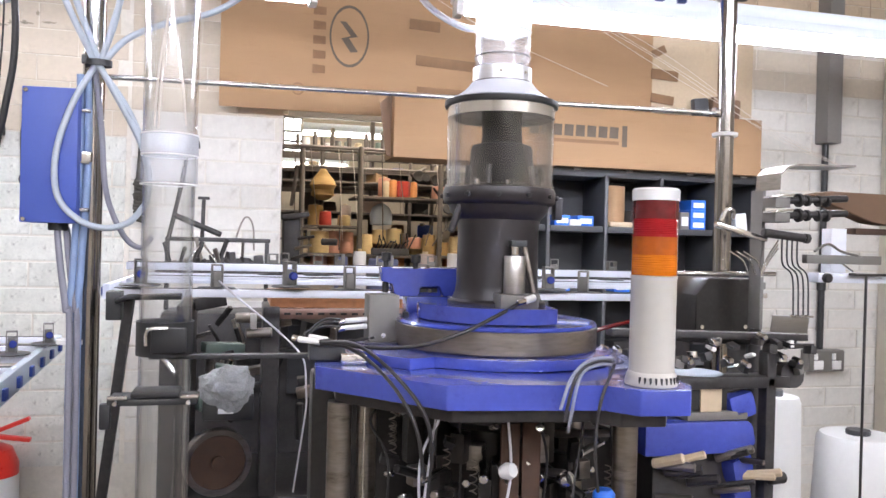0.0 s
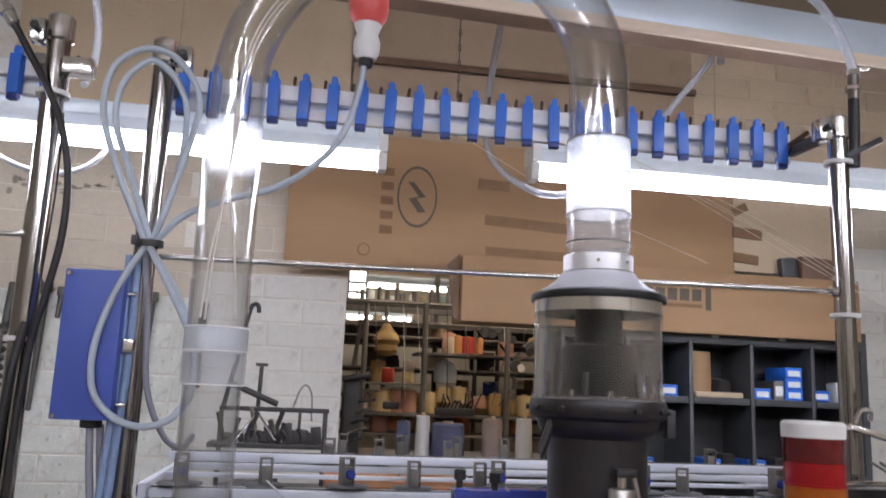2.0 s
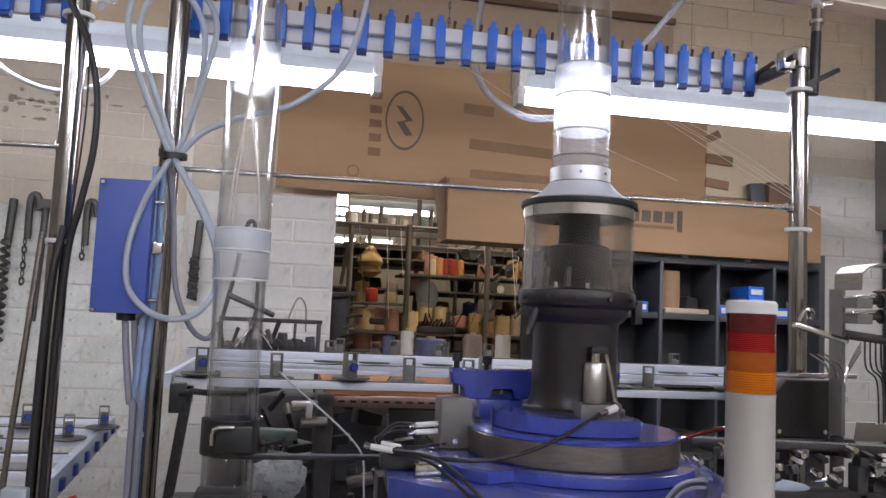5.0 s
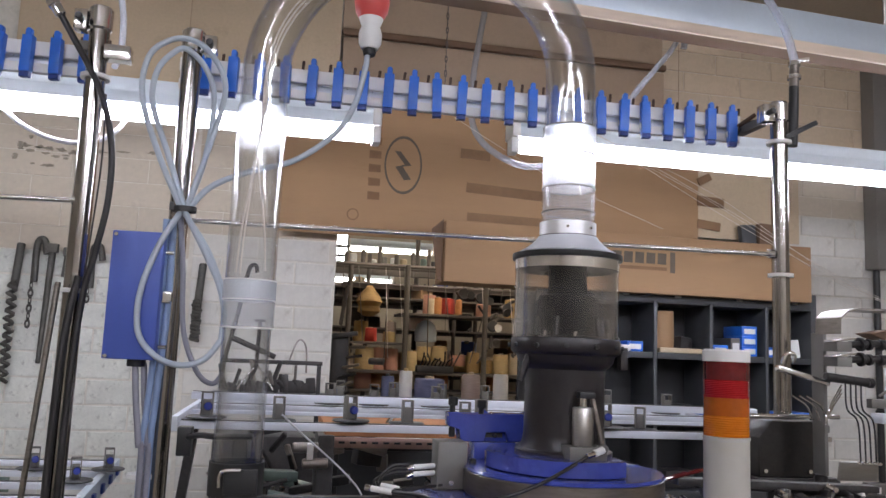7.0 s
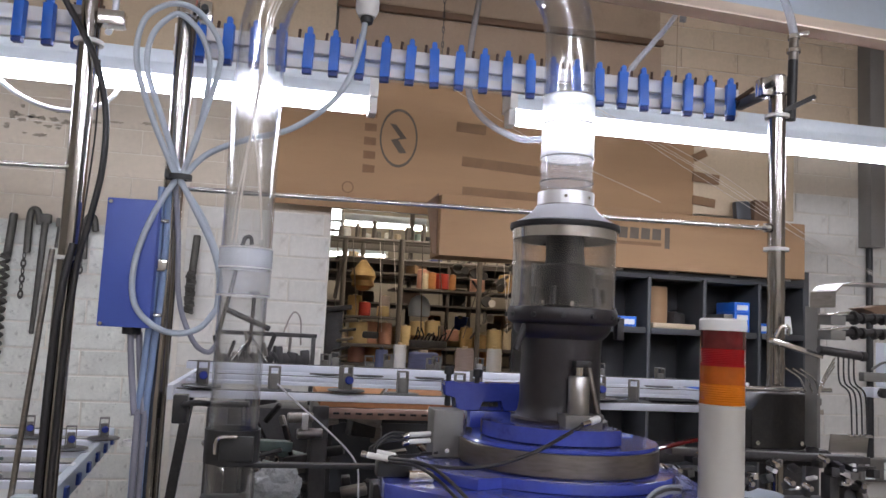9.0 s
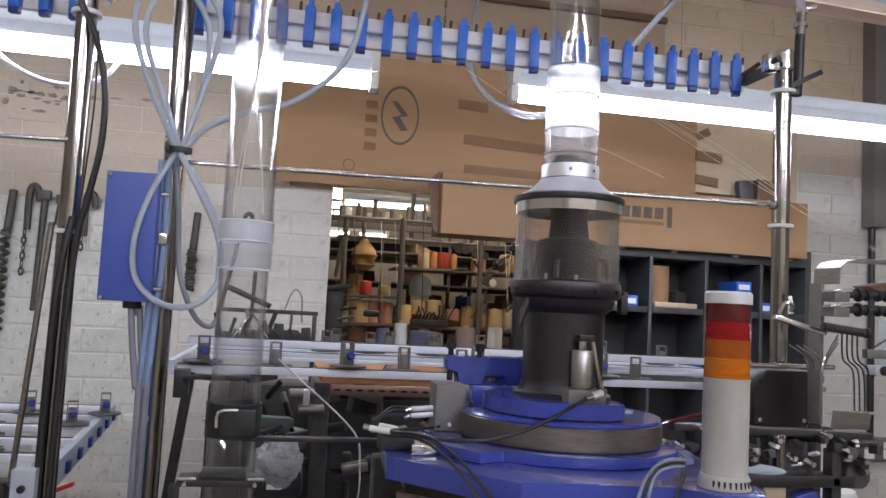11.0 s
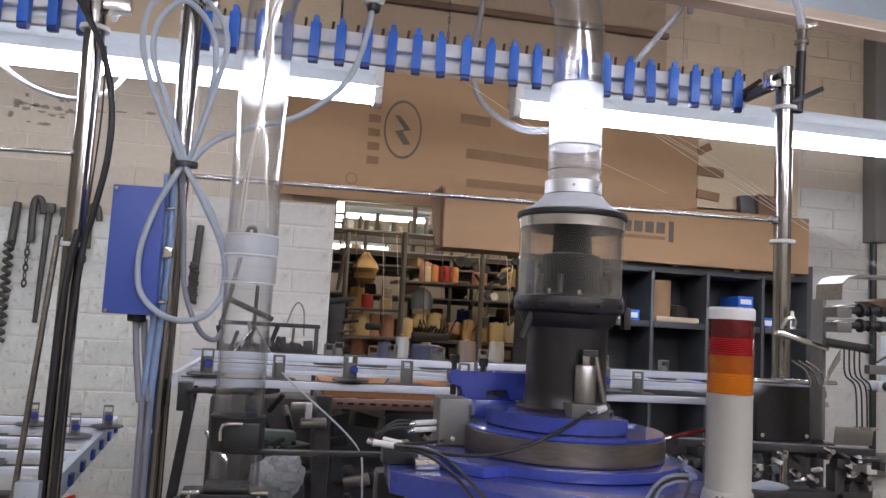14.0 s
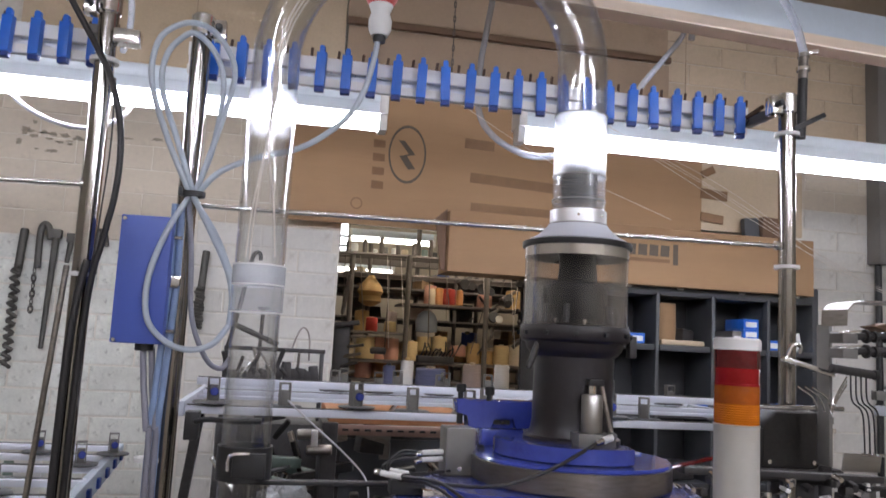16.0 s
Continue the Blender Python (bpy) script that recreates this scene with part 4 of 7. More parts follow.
def mains_plug():
    p = thing("mains_plug", (0.101, 1.2, 2.104), "grey and red industrial plug hanging on its cable", "plug")
    x, y = 0.102, 1.2
    part("gland", lathe(x, y, [(0, 2.1), (0.009, 2.1), (0.0105, 2.106), (0.009, 2.112), (0, 2.112)], 16), BLACK, p)
    part("grip", lathe(x, y, [(0, 2.11), (0.013, 2.11), (0.018, 2.12), (0.0185, 2.135), (0.0145, 2.147), (0.02, 2.162), (0, 2.162)], 20), WHITE, p)
    part("collar", lathe(x, y, [(0, 2.16), (0.0195, 2.16), (0.0255, 2.171), (0.028, 2.187), (0.0268, 2.203), (0.0215, 2.213), (0.0215, 2.222), (0.026, 2.228), (0.026, 2.27), (0, 2.27)], 24), SALMON, p, "red plug body")
    part("socket", rod((x, y, 2.27), (x, y, 2.35), 0.029, 20), CREAM, p)
    part("supply_cable", hose([(x, y, 2.34), (x, y + 0.05, 2.42), (x, 1.42, 2.45), (x, 1.53, 2.45)], 0.006), GREY_CABLE, p)


mains_plug()
for dx, dy in ((0, 0), (0.011, 0.004)):
    cable("control_cable", [(-0.206 + dx, 1.215 + dy, 1.61), (-0.2 + dx, 1.21 + dy, 1.56), (-0.19 + dx, 1.2 + dy, 1.5), (-0.184 + dx * 0.8, 1.2 + dy, 1.44), (-0.184 + dx * 0.8, 1.2 + dy, 0.9)], 0.0045, MAUVE_CABLE, "grey-mauve cable from the blue control box")
for dx in (-0.017, -0.007):
    cable("air_hose", [(PX_K + dx + 0.004, 1.205, 1.82), (PX_K + dx + 0.006, 1.205, 1.7), (PX_K + dx, 1.205, 1.55), (PX_K + dx - 0.002, 1.205, 1.45), (PX_K + dx, 1.205, 0.9)], 0.0048, BLUE_HOSE, "pale blue air hose along the steel pole", "hose")
cable("black_hose", [(-0.353, 1.21, 2.114), (-0.327, 1.21, 2.072), (-0.306, 1.205, 2.038), (-0.282, 1.205, 1.99), (-0.264, 1.205, 1.92), (-0.262, 1.205, 1.84), (-0.274, 1.208, 1.76), (-0.286, 1.212, 1.69), (-0.292, 1.212, 1.5), (-0.292, 1.212, 0.9)], 0.0047, RUBBER, "black hose tied to the steel pole", "hose")
# extra hose stands in for the dark reflection on the lower pole
cable("black_hose", [(-0.292, 1.209, 1.73), (-0.301, 1.206, 1.66), (-0.306, 1.206, 1.5), (-0.307, 1.206, 0.9)], 0.0055, RUBBER, "thick black hose added to darken the lower steel pole", "hose")
cable("thin_wire", [(-0.28, 1.21, 2.0), (-0.276, 1.206, 1.9), (-0.28, 1.206, 1.8), (-0.286, 1.21, 1.72)], 0.0014, RUBBER, "thin black wire along the pole", "wire", 6)
cf = thing("hose_coupling", (-0.372, 1.21, 2.145), "bright threaded hose coupling", "coupling")
part("body", rod((-0.352, 1.21, 2.112), (-0.374, 1.21, 2.146), 0.008, 12), CHROME, cf)
part("nut", rod((-0.362, 1.21, 2.127), (-0.367, 1.21, 2.135), 0.0105, 6), CHROME, cf)
part("barb", rod((-0.374, 1.21, 2.146), (-0.388, 1.21, 2.168), 0.006, 12), CHROME, cf)
part("valve_lever", box(-0.372, 1.198, 2.15, -0.36, 1.206, 2.16, 0.001), CHROME, cf)
cable("clear_air_hose", [(-0.384, 1.21, 2.162), (-0.406, 1.21, 2.2), (-0.44, 1.24, 2.29), (-0.46, 1.35, 2.4), (-0.46, 1.5, 2.46)], 0.0068, CLEAR_HOSE, "clear air hose looping over the trunking", "hose")
cable("clear_air_hose", [(-0.36, 1.47, 2.4), (-0.33, 1.47, 2.26), (-0.318, 1.45, 2.2), (-0.312, 1.42, 2.14), (-0.31, 1.38, 2.1)], 0.0058, CLEAR_HOSE, "clear air hose hanging from the trunking", "hose")
cable("clear_air_hose", [(0.868, 1.23, 2.188), (0.862, 1.24, 2.238), (0.863, 1.27, 2.292), (0.872, 1.33, 2.364), (0.877, 1.4, 2.423), (0.875, 1.47, 2.46), (0.867, 1.54, 2.474), (0.86, 1.6, 2.44), (0.858, 1.62, 2.36)], 0.0075, CLEAR_HOSE, "clear air hose looping over the trunking", "hose")
cable("clear_air_hose", [(0.4, 1.66, TOP), (0.398, 1.66, 2.6), (0.397, 1.66, 2.442), (0.385, 1.66, 2.343), (0.374, 1.66, 2.255), (0.374, 1.66, 2.155), (0.408, 1.66, 2.099), (0.482, 1.66, 2.063), (0.545, 1.66, 2.066), (0.6, 1.66, 2.09)], 0.0072, CLEAR_HOSE, "clear air hose hanging in a loop", "hose")
cable("clear_air_hose", [(0.9, 1.61, 2.5), (0.86, 1.6, 2.426), (0.822, 1.6, 2.352), (0.731, 1.5, 2.256), (0.635, 1.4, 2.154), (0.6, 1.37, 2.1)], 0.0062, CLEAR_HOSE, "clear air hose running down to the sensor bar", "hose")
cable("hanging_flex", [(-0.62, 1.72, 2.13), (-0.56, 1.72, 2.075), (-0.49, 1.72, 2.045), (-0.42, 1.72, 2.045), (-0.37, 1.72, 2.075), (-0.34, 1.72, 2.13)], 0.005, WHITE_HOSE, "white lamp flex hanging below the batten lamp")
chain = thing("hanging_chain", (0.322, 1.72, 2.2), "dark steel lamp chain hanging from the ceiling", "chain")
for i in range(46):
    b = lathe(0, 0, [(0.0022, -0.0009), (0.0038, 0), (0.0022, 0.0009), (0.0012, 0)], 8, closed=True, tilt=turn(90, 0, 0 if i % 2 else 90))
    b.transform(Matrix.Translation((0.322, 1.72, 2.19 + i * 0.0172)) @ Matrix.Diagonal((1, 1, 2.7, 1)))
    part("link", b, REAR_IRON, chain)
fit_ = thing("hose_coupling", (0.866, 1.23, 2.13), "bright valve and black hose on top of the pole", "coupling")
part("hose_stub", hose([(0.857, 1.225, 2.03), (0.86, 1.225, 2.08), (0.864, 1.228, 2.14)], 0.0085, 12), BLACK, fit_)
part("body", rod((0.864, 1.228, 2.135), (0.867, 1.23, 2.185), 0.0085, 12), WORN_STEEL, fit_)
part("clip", lathe(0.866, 1.229, [(0.007, 2.18), (0.0105, 2.18), (0.0105, 2.188), (0.007, 2.188)], 14, closed=True), CHROME, fit_)
part("clip", lathe(0.8655, 1.229, [(0.007, 2.155), (0.012, 2.155), (0.012, 2.162), (0.007, 2.162)], 14, closed=True), CHROME, fit_)
part("lever", box(0.868, 1.215, 2.186, 0.888, 1.22, 2.192, 0.001, turn=turn(0, -15, 0)), CHROME, fit_)
part("wing", box(0.835, 1.215, 2.055, 0.905, 1.223, 2.064, 0.002, turn=turn(0, -28, 0)), BLACK, fit_)


# ---- row of yarn sensors ----
def sensor_bar(x0, x1, label):
    b = thing("sensor_bar", ((x0 + x1) / 2, 1.345, 2.08), label, "rail", "sensor bars")
    part("rail", box(x0, 1.34, 2.092, x1, 1.352, 2.116, 0.002), WHITE, b)
    part("rail", box(x0, 1.342, 2.064, x1, 1.354, 2.08, 0.002), WHITE, b)
    part("spine", box(x0, 1.355, 2.074, x1, 1.36, 2.1, 0.001), ALU, b)
    for x in ((x0 + 0.03, x1 - 0.003) if x1 > 0 else (x1 - 0.002,)):
        part("bracket", box(x - 0.008, PY + 0.01, 2.075, x + 0.008, 1.3395, 2.09, 0.002), GREY_ALU, b)
    return b


sensor_bar(-0.2, 0.828, "white slotted bar that carries blue yarn sensors")
sensor_bar(-1.0, -0.325, "white slotted bar that carries blue yarn sensors")


def sensor(x):
    s = thing("yarn_sensor", (x, 1.33, 2.06), "blue plastic yarn sensor clipped on the white bar", "sensor", "yarn sensors")
    case = part("case", box(-0.0084, 1.325, 0.002, 0.0084, 1.339, 0.062, 0.0012), BLUE_PLASTIC, s)
    part("nub", side_prism([(-0.0046, 0.0622), (0.0046, 0.0622), (0.0046, 0.0715), (0.0025, 0.0745), (-0.0025, 0.0745), (-0.0046, 0.0715)], 1.327, 1.337, 0.0006), BLUE_PLASTIC, s)
    part("foot", box(-0.008, 1.3262, -0.007, 0.008, 1.338, 0.0018, 0.0015), BLUE_DARK, s)
    part("side_clip", box(-0.0102, 1.33, 0.012, -0.0088, 1.339, 0.022, 0.0003), WHITE, s)
    part("finger", rod((0.0236, 1.363, 0.062), (0.0246, 1.363, 0.078), 0.0026, 8), RUST, case, "brown wire finger")
    part("wire", rod((0.0236, 1.363, 0.063), (0.014, 1.352, 0.034), 0.0008, 6), BLACK, case, "thin dark wire")
    return s


def sensor_row():
    first = sensor(-0.157)
    for ch in first.children_recursive:
        ch.data.transform(Matrix.Translation((-0.157, 0, 2.058)))
    xs = [-0.157 + 0.0437 * i for i in range(1, 23)] + [-0.345 - 0.0437 * i for i in range(8)]
    for x in xs:
        copy_thing(first, pose(x, 1.33, 2.06, random.uniform(-1.5, 1.5), random.uniform(-2, 2), random.uniform(-2, 2) - 10))


sensor_row()
st = thing("stop_lever", (0.83, 1.31, 2.1), "dark wire stop lever at the end of the sensor bar", "lever")
part("wire", hose([(0.812, 1.33, 2.072), (0.825, 1.315, 2.095), (0.85, 1.31, 2.1)], 0.0022, 6), BLACK, st)
part("arm", rod((0.81, 1.32, 2.088), (0.834, 1.3, 2.108), 0.004), RUST, st)


# ---- creel rails ----
def creel(x0, x1, z, ys, label):
    c = thing("creel_table", ((x0 + x1) / 2, ys[0], z), label, "creel", "creel tables")
    for i, y in enumerate(ys):
        low = z + (0.0, 0.037, 0.008, 0.008)[i]
        top = z + (0.0125, 0.05, 0.02, 0.02)[i]
        bm = box(x0 + 0.012, y - 0.012, low, x1, y + 0.012, top, 0.002)
        part("rail", bm, ALU, c)
        part("groove", box(x0 + 0.014, y - 0.004, top + 0.0002, x1 - 0.002, y + 0.004, top + 0.0015, 0), SHELF, c, "dark groove")
    for x in (x0, x1 - 0.012):
        part("end_bar", box(x, ys[0] - 0.02, z - 0.004, x + 0.011, ys[-1] + 0.02, z + 0.02, 0.002), ALU, c)
        for y in ys:
            part("end_plug", box(x - 0.004 if x == x0 else x + 0.012, y - 0.009, z + 0.001, x - 0.0005 if x == x0 else x + 0.015, y + 0.009, z + 0.015, 0.001), BLUE_DARK, c)
    return c


ZR = 1.506
CREEL = creel(-0.168, 0.965, ZR, (1.37, 1.52, 1.66, 1.80), "white aluminium creel rails that carry bobbin clips")


def bobbin_clip(x, y, z):
    k = thing("bobbin_clip", (x, y, z), "grey bobbin clip with a blue knob on the creel rail", "clip", "bobbin clips")
    part("base_disc", lathe(x, y - 0.004, [(0, z), (0.03, z), (0.032, z + 0.002), (0.03, z + 0.0035), (0, z + 0.0035)], 22), SHELF, k)
    for s in (-1, 1):
        part("cheek", box(x + s * 0.0075, y - 0.008, z + 0.003, x + s * 0.0095, y + 0.008, z + 0.04, 0.0008), GREY_ALU, k)
    part("bridge", box(x - 0.0095, y - 0.008, z + 0.0402, x + 0.0095, y + 0.008, z + 0.043, 0.0008), GREY_ALU, k)
    block = part("block", box(x - 0.0068, y - 0.007, z + 0.004, x + 0.0068, y + 0.007, z + 0.03, 0.001), GREY_ALU, k)
    part("knob", lathe(0, 0, [(0, 0), (0.007, 0), (0.0075, 0.003), (0.006, 0.007), (0, 0.008)], 14, tilt=Matrix.Translation((x + 0.002, y - 0.007, z + 0.019)) @ turn(90)), BLUE, block, "blue knob")
    return k


clip = bobbin_clip(-0.115, 1.37, ZR + 0.017)
for x, y in ((0.118, 1.37), (0.345, 1.37), (0.575, 1.37), (0.80, 1.37), (0.0, 1.43), (0.225, 1.43), (0.33, 1.43), (0.67, 1.43), (0.845, 1.43),
             (0.1, 1.66), (0.19, 1.66), (0.32, 1.66), (0.64, 1.66), (0.13, 1.8), (0.25, 1.8), (0.36, 1.8), (0.46, 1.8), (0.76, 1.8), (0.84, 1.66)):
    copy_thing(clip, pose(x, y, ZR + (0.017 if y == 1.37 else 0.0085 if y == 1.43 else 0.0248), 0, 0, random.uniform(-25, 25) + (0 if y == 1.37 else 165)))
part("leg", side_prism([(-0.148, 1.503), (-0.132, 1.503), (-0.3, 0.0), (-0.316, 0.0)], 1.44, 1.46), OILY, CREEL, "dark slanting leg")
part("mid_rail", box(-0.15, 1.469, ZR + 0.016, 0.95, 1.481, ZR + 0.022, 0.001), ALU, CREEL)
part("mid_rail", box(-0.15, 1.423, ZR + 0.001, 0.95, 1.437, ZR + 0.007, 0.001), ALU, CREEL)


# neighbouring creel, to the side
def side_creel():
    z = 1.36
    c = thing("creel_table", (-0.5, 1.6, z), "white aluminium creel rails of the neighbouring machine", "creel", "creel tables")
    for i in range(5):
        y = 1.33 + i * 0.14
        part("rail", box(-1.3, y - 0.014, z + 0.008, -0.31 - i * 0.009, y + 0.014, z + 0.02, 0.002), ALU, c)
        part("groove", box(-1.3, y - 0.004, z + 0.0202, -0.315 - i * 0.009, y + 0.004, z + 0.0215, 0), SHELF, c, "dark groove")
    part("end_bar", prism([(-0.315, 1.29), (-0.30, 1.29), (-0.345, 1.95), (-0.36, 1.95)], z - 0.02, z + 0.018, 0.002), BEAM, c)
    for i in range(6):
        y = 1.34 + i * 0.11
        part("end_stud", box(-0.303 - (y - 1.29) * 0.068, y, z - 0.012, -0.295 - (y - 1.29) * 0.068, y + 0.02, z + 0.006, 0.001), BLUE_DARK, c)
    part("bracket", side_prism([(-0.4, z - 0.16), (-0.385, z - 0.16), (-0.315, z - 0.022), (-0.35, z - 0.022)], 1.32, 1.34), SHELF, c)
    part("stand", box(-0.42, 1.32, 0, -0.38, 1.36, z - 0.022, 0.003), OILY, c)
    for x, y in ((-0.42, 1.33), (-0.36, 1.61), (-0.47, 1.75), (-0.33, 1.75)):
        copy_thing(clip, pose(x, y, z + 0.022, 0, 0, 12))


side_creel()


# ---- the knitting machine ----
CX, CY = 0.328, 0.905


def arc(cx, cy, r, a0, a1, n):
    return [(cx + r * math.cos(radians(a0 + (a1 - a0) * i / n)), cy + r * math.sin(radians(a0 + (a1 - a0) * i / n))) for i in range(n + 1)]


def knitting_machine():
    m = thing("knitting_machine", (CX, CY, 0), "blue circular sock knitting machine with a steel ring and dark head", "machine")
    plate = [(0.116, 0.832), (0.222, 0.712), (0.368, 0.700), (0.388, 0.668), (0.436, 0.664), (0.452, 0.69), (0.457, 0.74), (0.475, 0.85), (0.5, 0.95), (0.46, 1.05), (0.21, 1.06), (0.125, 0.95)]
    part("bed_plate", prism(plate, 1.452, 1.475, 0.0018), BLUE, m, "blue enamelled bed plate")
    part("under_plate", prism([(CX + (x - CX) * 0.9, CY + (y - CY) * 0.9) for x, y in plate], 1.437, 1.4515, 0.002), OILY, m)
    step = [(0.165, 0.86), (0.185, 0.82), (0.205, 0.795)] + arc(CX, CY, 0.133, 225, 330, 10) + [(0.46, 0.94), (0.43, 1.02), (0.23, 1.02), (0.17, 0.95)]
    part("hub_plate", prism(step, 1.4755, 1.4865, 0.0015), BLUE, m, "blue stepped hub plate")
    part("ring", lathe(CX, CY, [(0.1, 1.487), (0.1135, 1.487), (0.115, 1.4885), (0.115, 1.5115), (0.1135, 1.513), (0.1, 1.513)], 72, closed=True), WORN_STEEL, m, "worn bare steel ring")
    part("dial_cover", lathe(CX, CY, [(0.03, 1.5125), (0.1142, 1.5125), (0.1148, 1.514), (0.113, 1.5165), (0.03, 1.5175)], 72, closed=True), BLUE, m, "blue round cover")
    boss = arc(CX, CY, 0.092, 172, 298, 16) + [(0.376, 0.85), (0.37, 0.93), (0.36, 0.98), (0.26, 0.98)]
    part("boss", prism(boss, 1.518, 1.5345, 0.0018), BLUE, m, "blue raised boss")
    # dark head under the jar
    part("head_body", lathe(CX, CY, [(0, 1.534), (0.0565, 1.534), (0.0565, 1.5375), (0.0515, 1.54), (0.0485, 1.547), (0.047, 1.556), (0.0465, 1.612), (0.0475, 1.63), (0.0525, 1.6345), (0.056, 1.639), (0.058, 1.6465), (0.0625, 1.6485), (0.0645, 1.651), (0.0648, 1.6615), (0.0635, 1.6655), (0.05, 1.6655), (0, 1.66)], 56), DARK_BODY, m, "dark bronzed head body")
    for i in range(12):
        a = 2 * math.pi * i / 12 + 0.2
        rib = rod((0, 0, 0), (0, 0, 0.004), 0.0028, 10)
        rib.transform(Matrix.Translation((CX + 0.064 * math.cos(a), CY + 0.064 * math.sin(a), 1.6565)) @ turn(0, 0, math.degrees(a)) @ turn(0, 90, 0))
        part("bolt", rib, BLACK, m)
    part("lug", box(CX + 0.062, CY - 0.02, 1.632, CX + 0.071, CY - 0.008, 1.658, 0.0015), OILY, m)
    part("spring", rod((CX - 0.062, CY - 0.02, 1.615), (CX - 0.05, CY - 0.02, 1.648), 0.004, 10), OILY, m)
    return m


machine = knitting_machine()


def head_tower():
    """Clear jar, funnel and the clear suction tube on it."""
    j = thing("sock_jar", (CX, CY, 1.666), "clear plastic jar with steel bands on the machine head", "jar")
    ob = part("jar_wall", lathe(CX, CY, [(0.0612, 1.667), (0.0612, 1.7465), (0.0585, 1.7465), (0.0585, 1.667)], 64, closed=True), JAR, j, "clear plastic wall")
    ob.visible_shadow = False
    part("foot_ring", lathe(CX, CY, [(0.057, 1.666), (0.0632, 1.666), (0.0632, 1.669), (0.057, 1.669)], 64, closed=True), JAR, j)
    part("steel_band", lathe(CX, CY, [(0.058, 1.7465), (0.0618, 1.7465), (0.0622, 1.758), (0.058, 1.758)], 64, closed=True), CHROME, j, "bright steel band")
    part("rim", lathe(CX, CY, [(0.058, 1.7585), (0.0648, 1.7585), (0.0655, 1.76), (0.0652, 1.765), (0.058, 1.766)], 64, closed=True), BLACK, j, "black rim")
    funnel = part("funnel", lathe(CX, CY, [(0.0585, 1.7662), (0.0595, 1.7672), (0.05, 1.7725), (0.0425, 1.7785), (0.0375, 1.784), (0.0355, 1.787), (0.0325, 1.787), (0.034, 1.783), (0.044, 1.774), (0.0575, 1.7665)], 56, closed=True), ALU, j, "bright steel funnel")
    collar = part("collar", lathe(CX, CY, [(0.0325, 1.7865), (0.034, 1.7865), (0.034, 1.804), (0.0325, 1.804)], 56, closed=True), SATIN, j, "steel collar")
    part("collar_band", lathe(CX, CY, [(0.0336, 1.7855), (0.0352, 1.7855), (0.0352, 1.788), (0.0336, 1.788)], 56, closed=True), BLACK, collar)
    for a in (250, 300):
        part("collar_screw", rod((CX + 0.033 * math.cos(radians(a)), CY + 0.033 * math.sin(radians(a)), 1.796), (CX + 0.036 * math.cos(radians(a)), CY + 0.036 * math.sin(radians(a)), 1.796), 0.0018, 8), CHROME, collar)
    # added dark disc covers the bright funnel underside, in place of shade
    part("lid_shade_disc", lathe(CX, CY, [(0.024, 1.7545), (0.0575, 1.7545), (0.0575, 1.7575), (0.024, 1.7575)], 48, closed=True), DARK_BODY, j, "dark disc added for the shade under the lid")
    # dim parts that show through the jar
    part("inner_column", lathe(CX + 0.003, CY + 0.004, [(0, 1.669), (0.037, 1.669), (0.037, 1.69), (0.036, 1.711), (0.034, 1.716), (0.024, 1.719), (0.022, 1.74), (0.0235, 1.764), (0, 1.764)], 30), KNIT, j, "dark knitted tube standing inside the jar")
    for a in (205, 238, 300, 335):
        part("finger", rod((CX + 0.05 * math.cos(radians(a)), CY + 0.05 * math.sin(radians(a)), 1.668), (CX + 0.047 * math.cos(radians(a)), CY + 0.047 * math.sin(radians(a)), 1.69), 0.0035, 10), OILY, j)
    for a in (225, 262, 318):
        part("stud", rod((CX + 0.053 * math.cos(radians(a)), CY + 0.053 * math.sin(radians(a)), 1.667), (CX + 0.053 * math.cos(radians(a)), CY + 0.053 * math.sin(radians(a)), 1.674), 0.003, 8), CHROME, j)
    return j


head_tower()


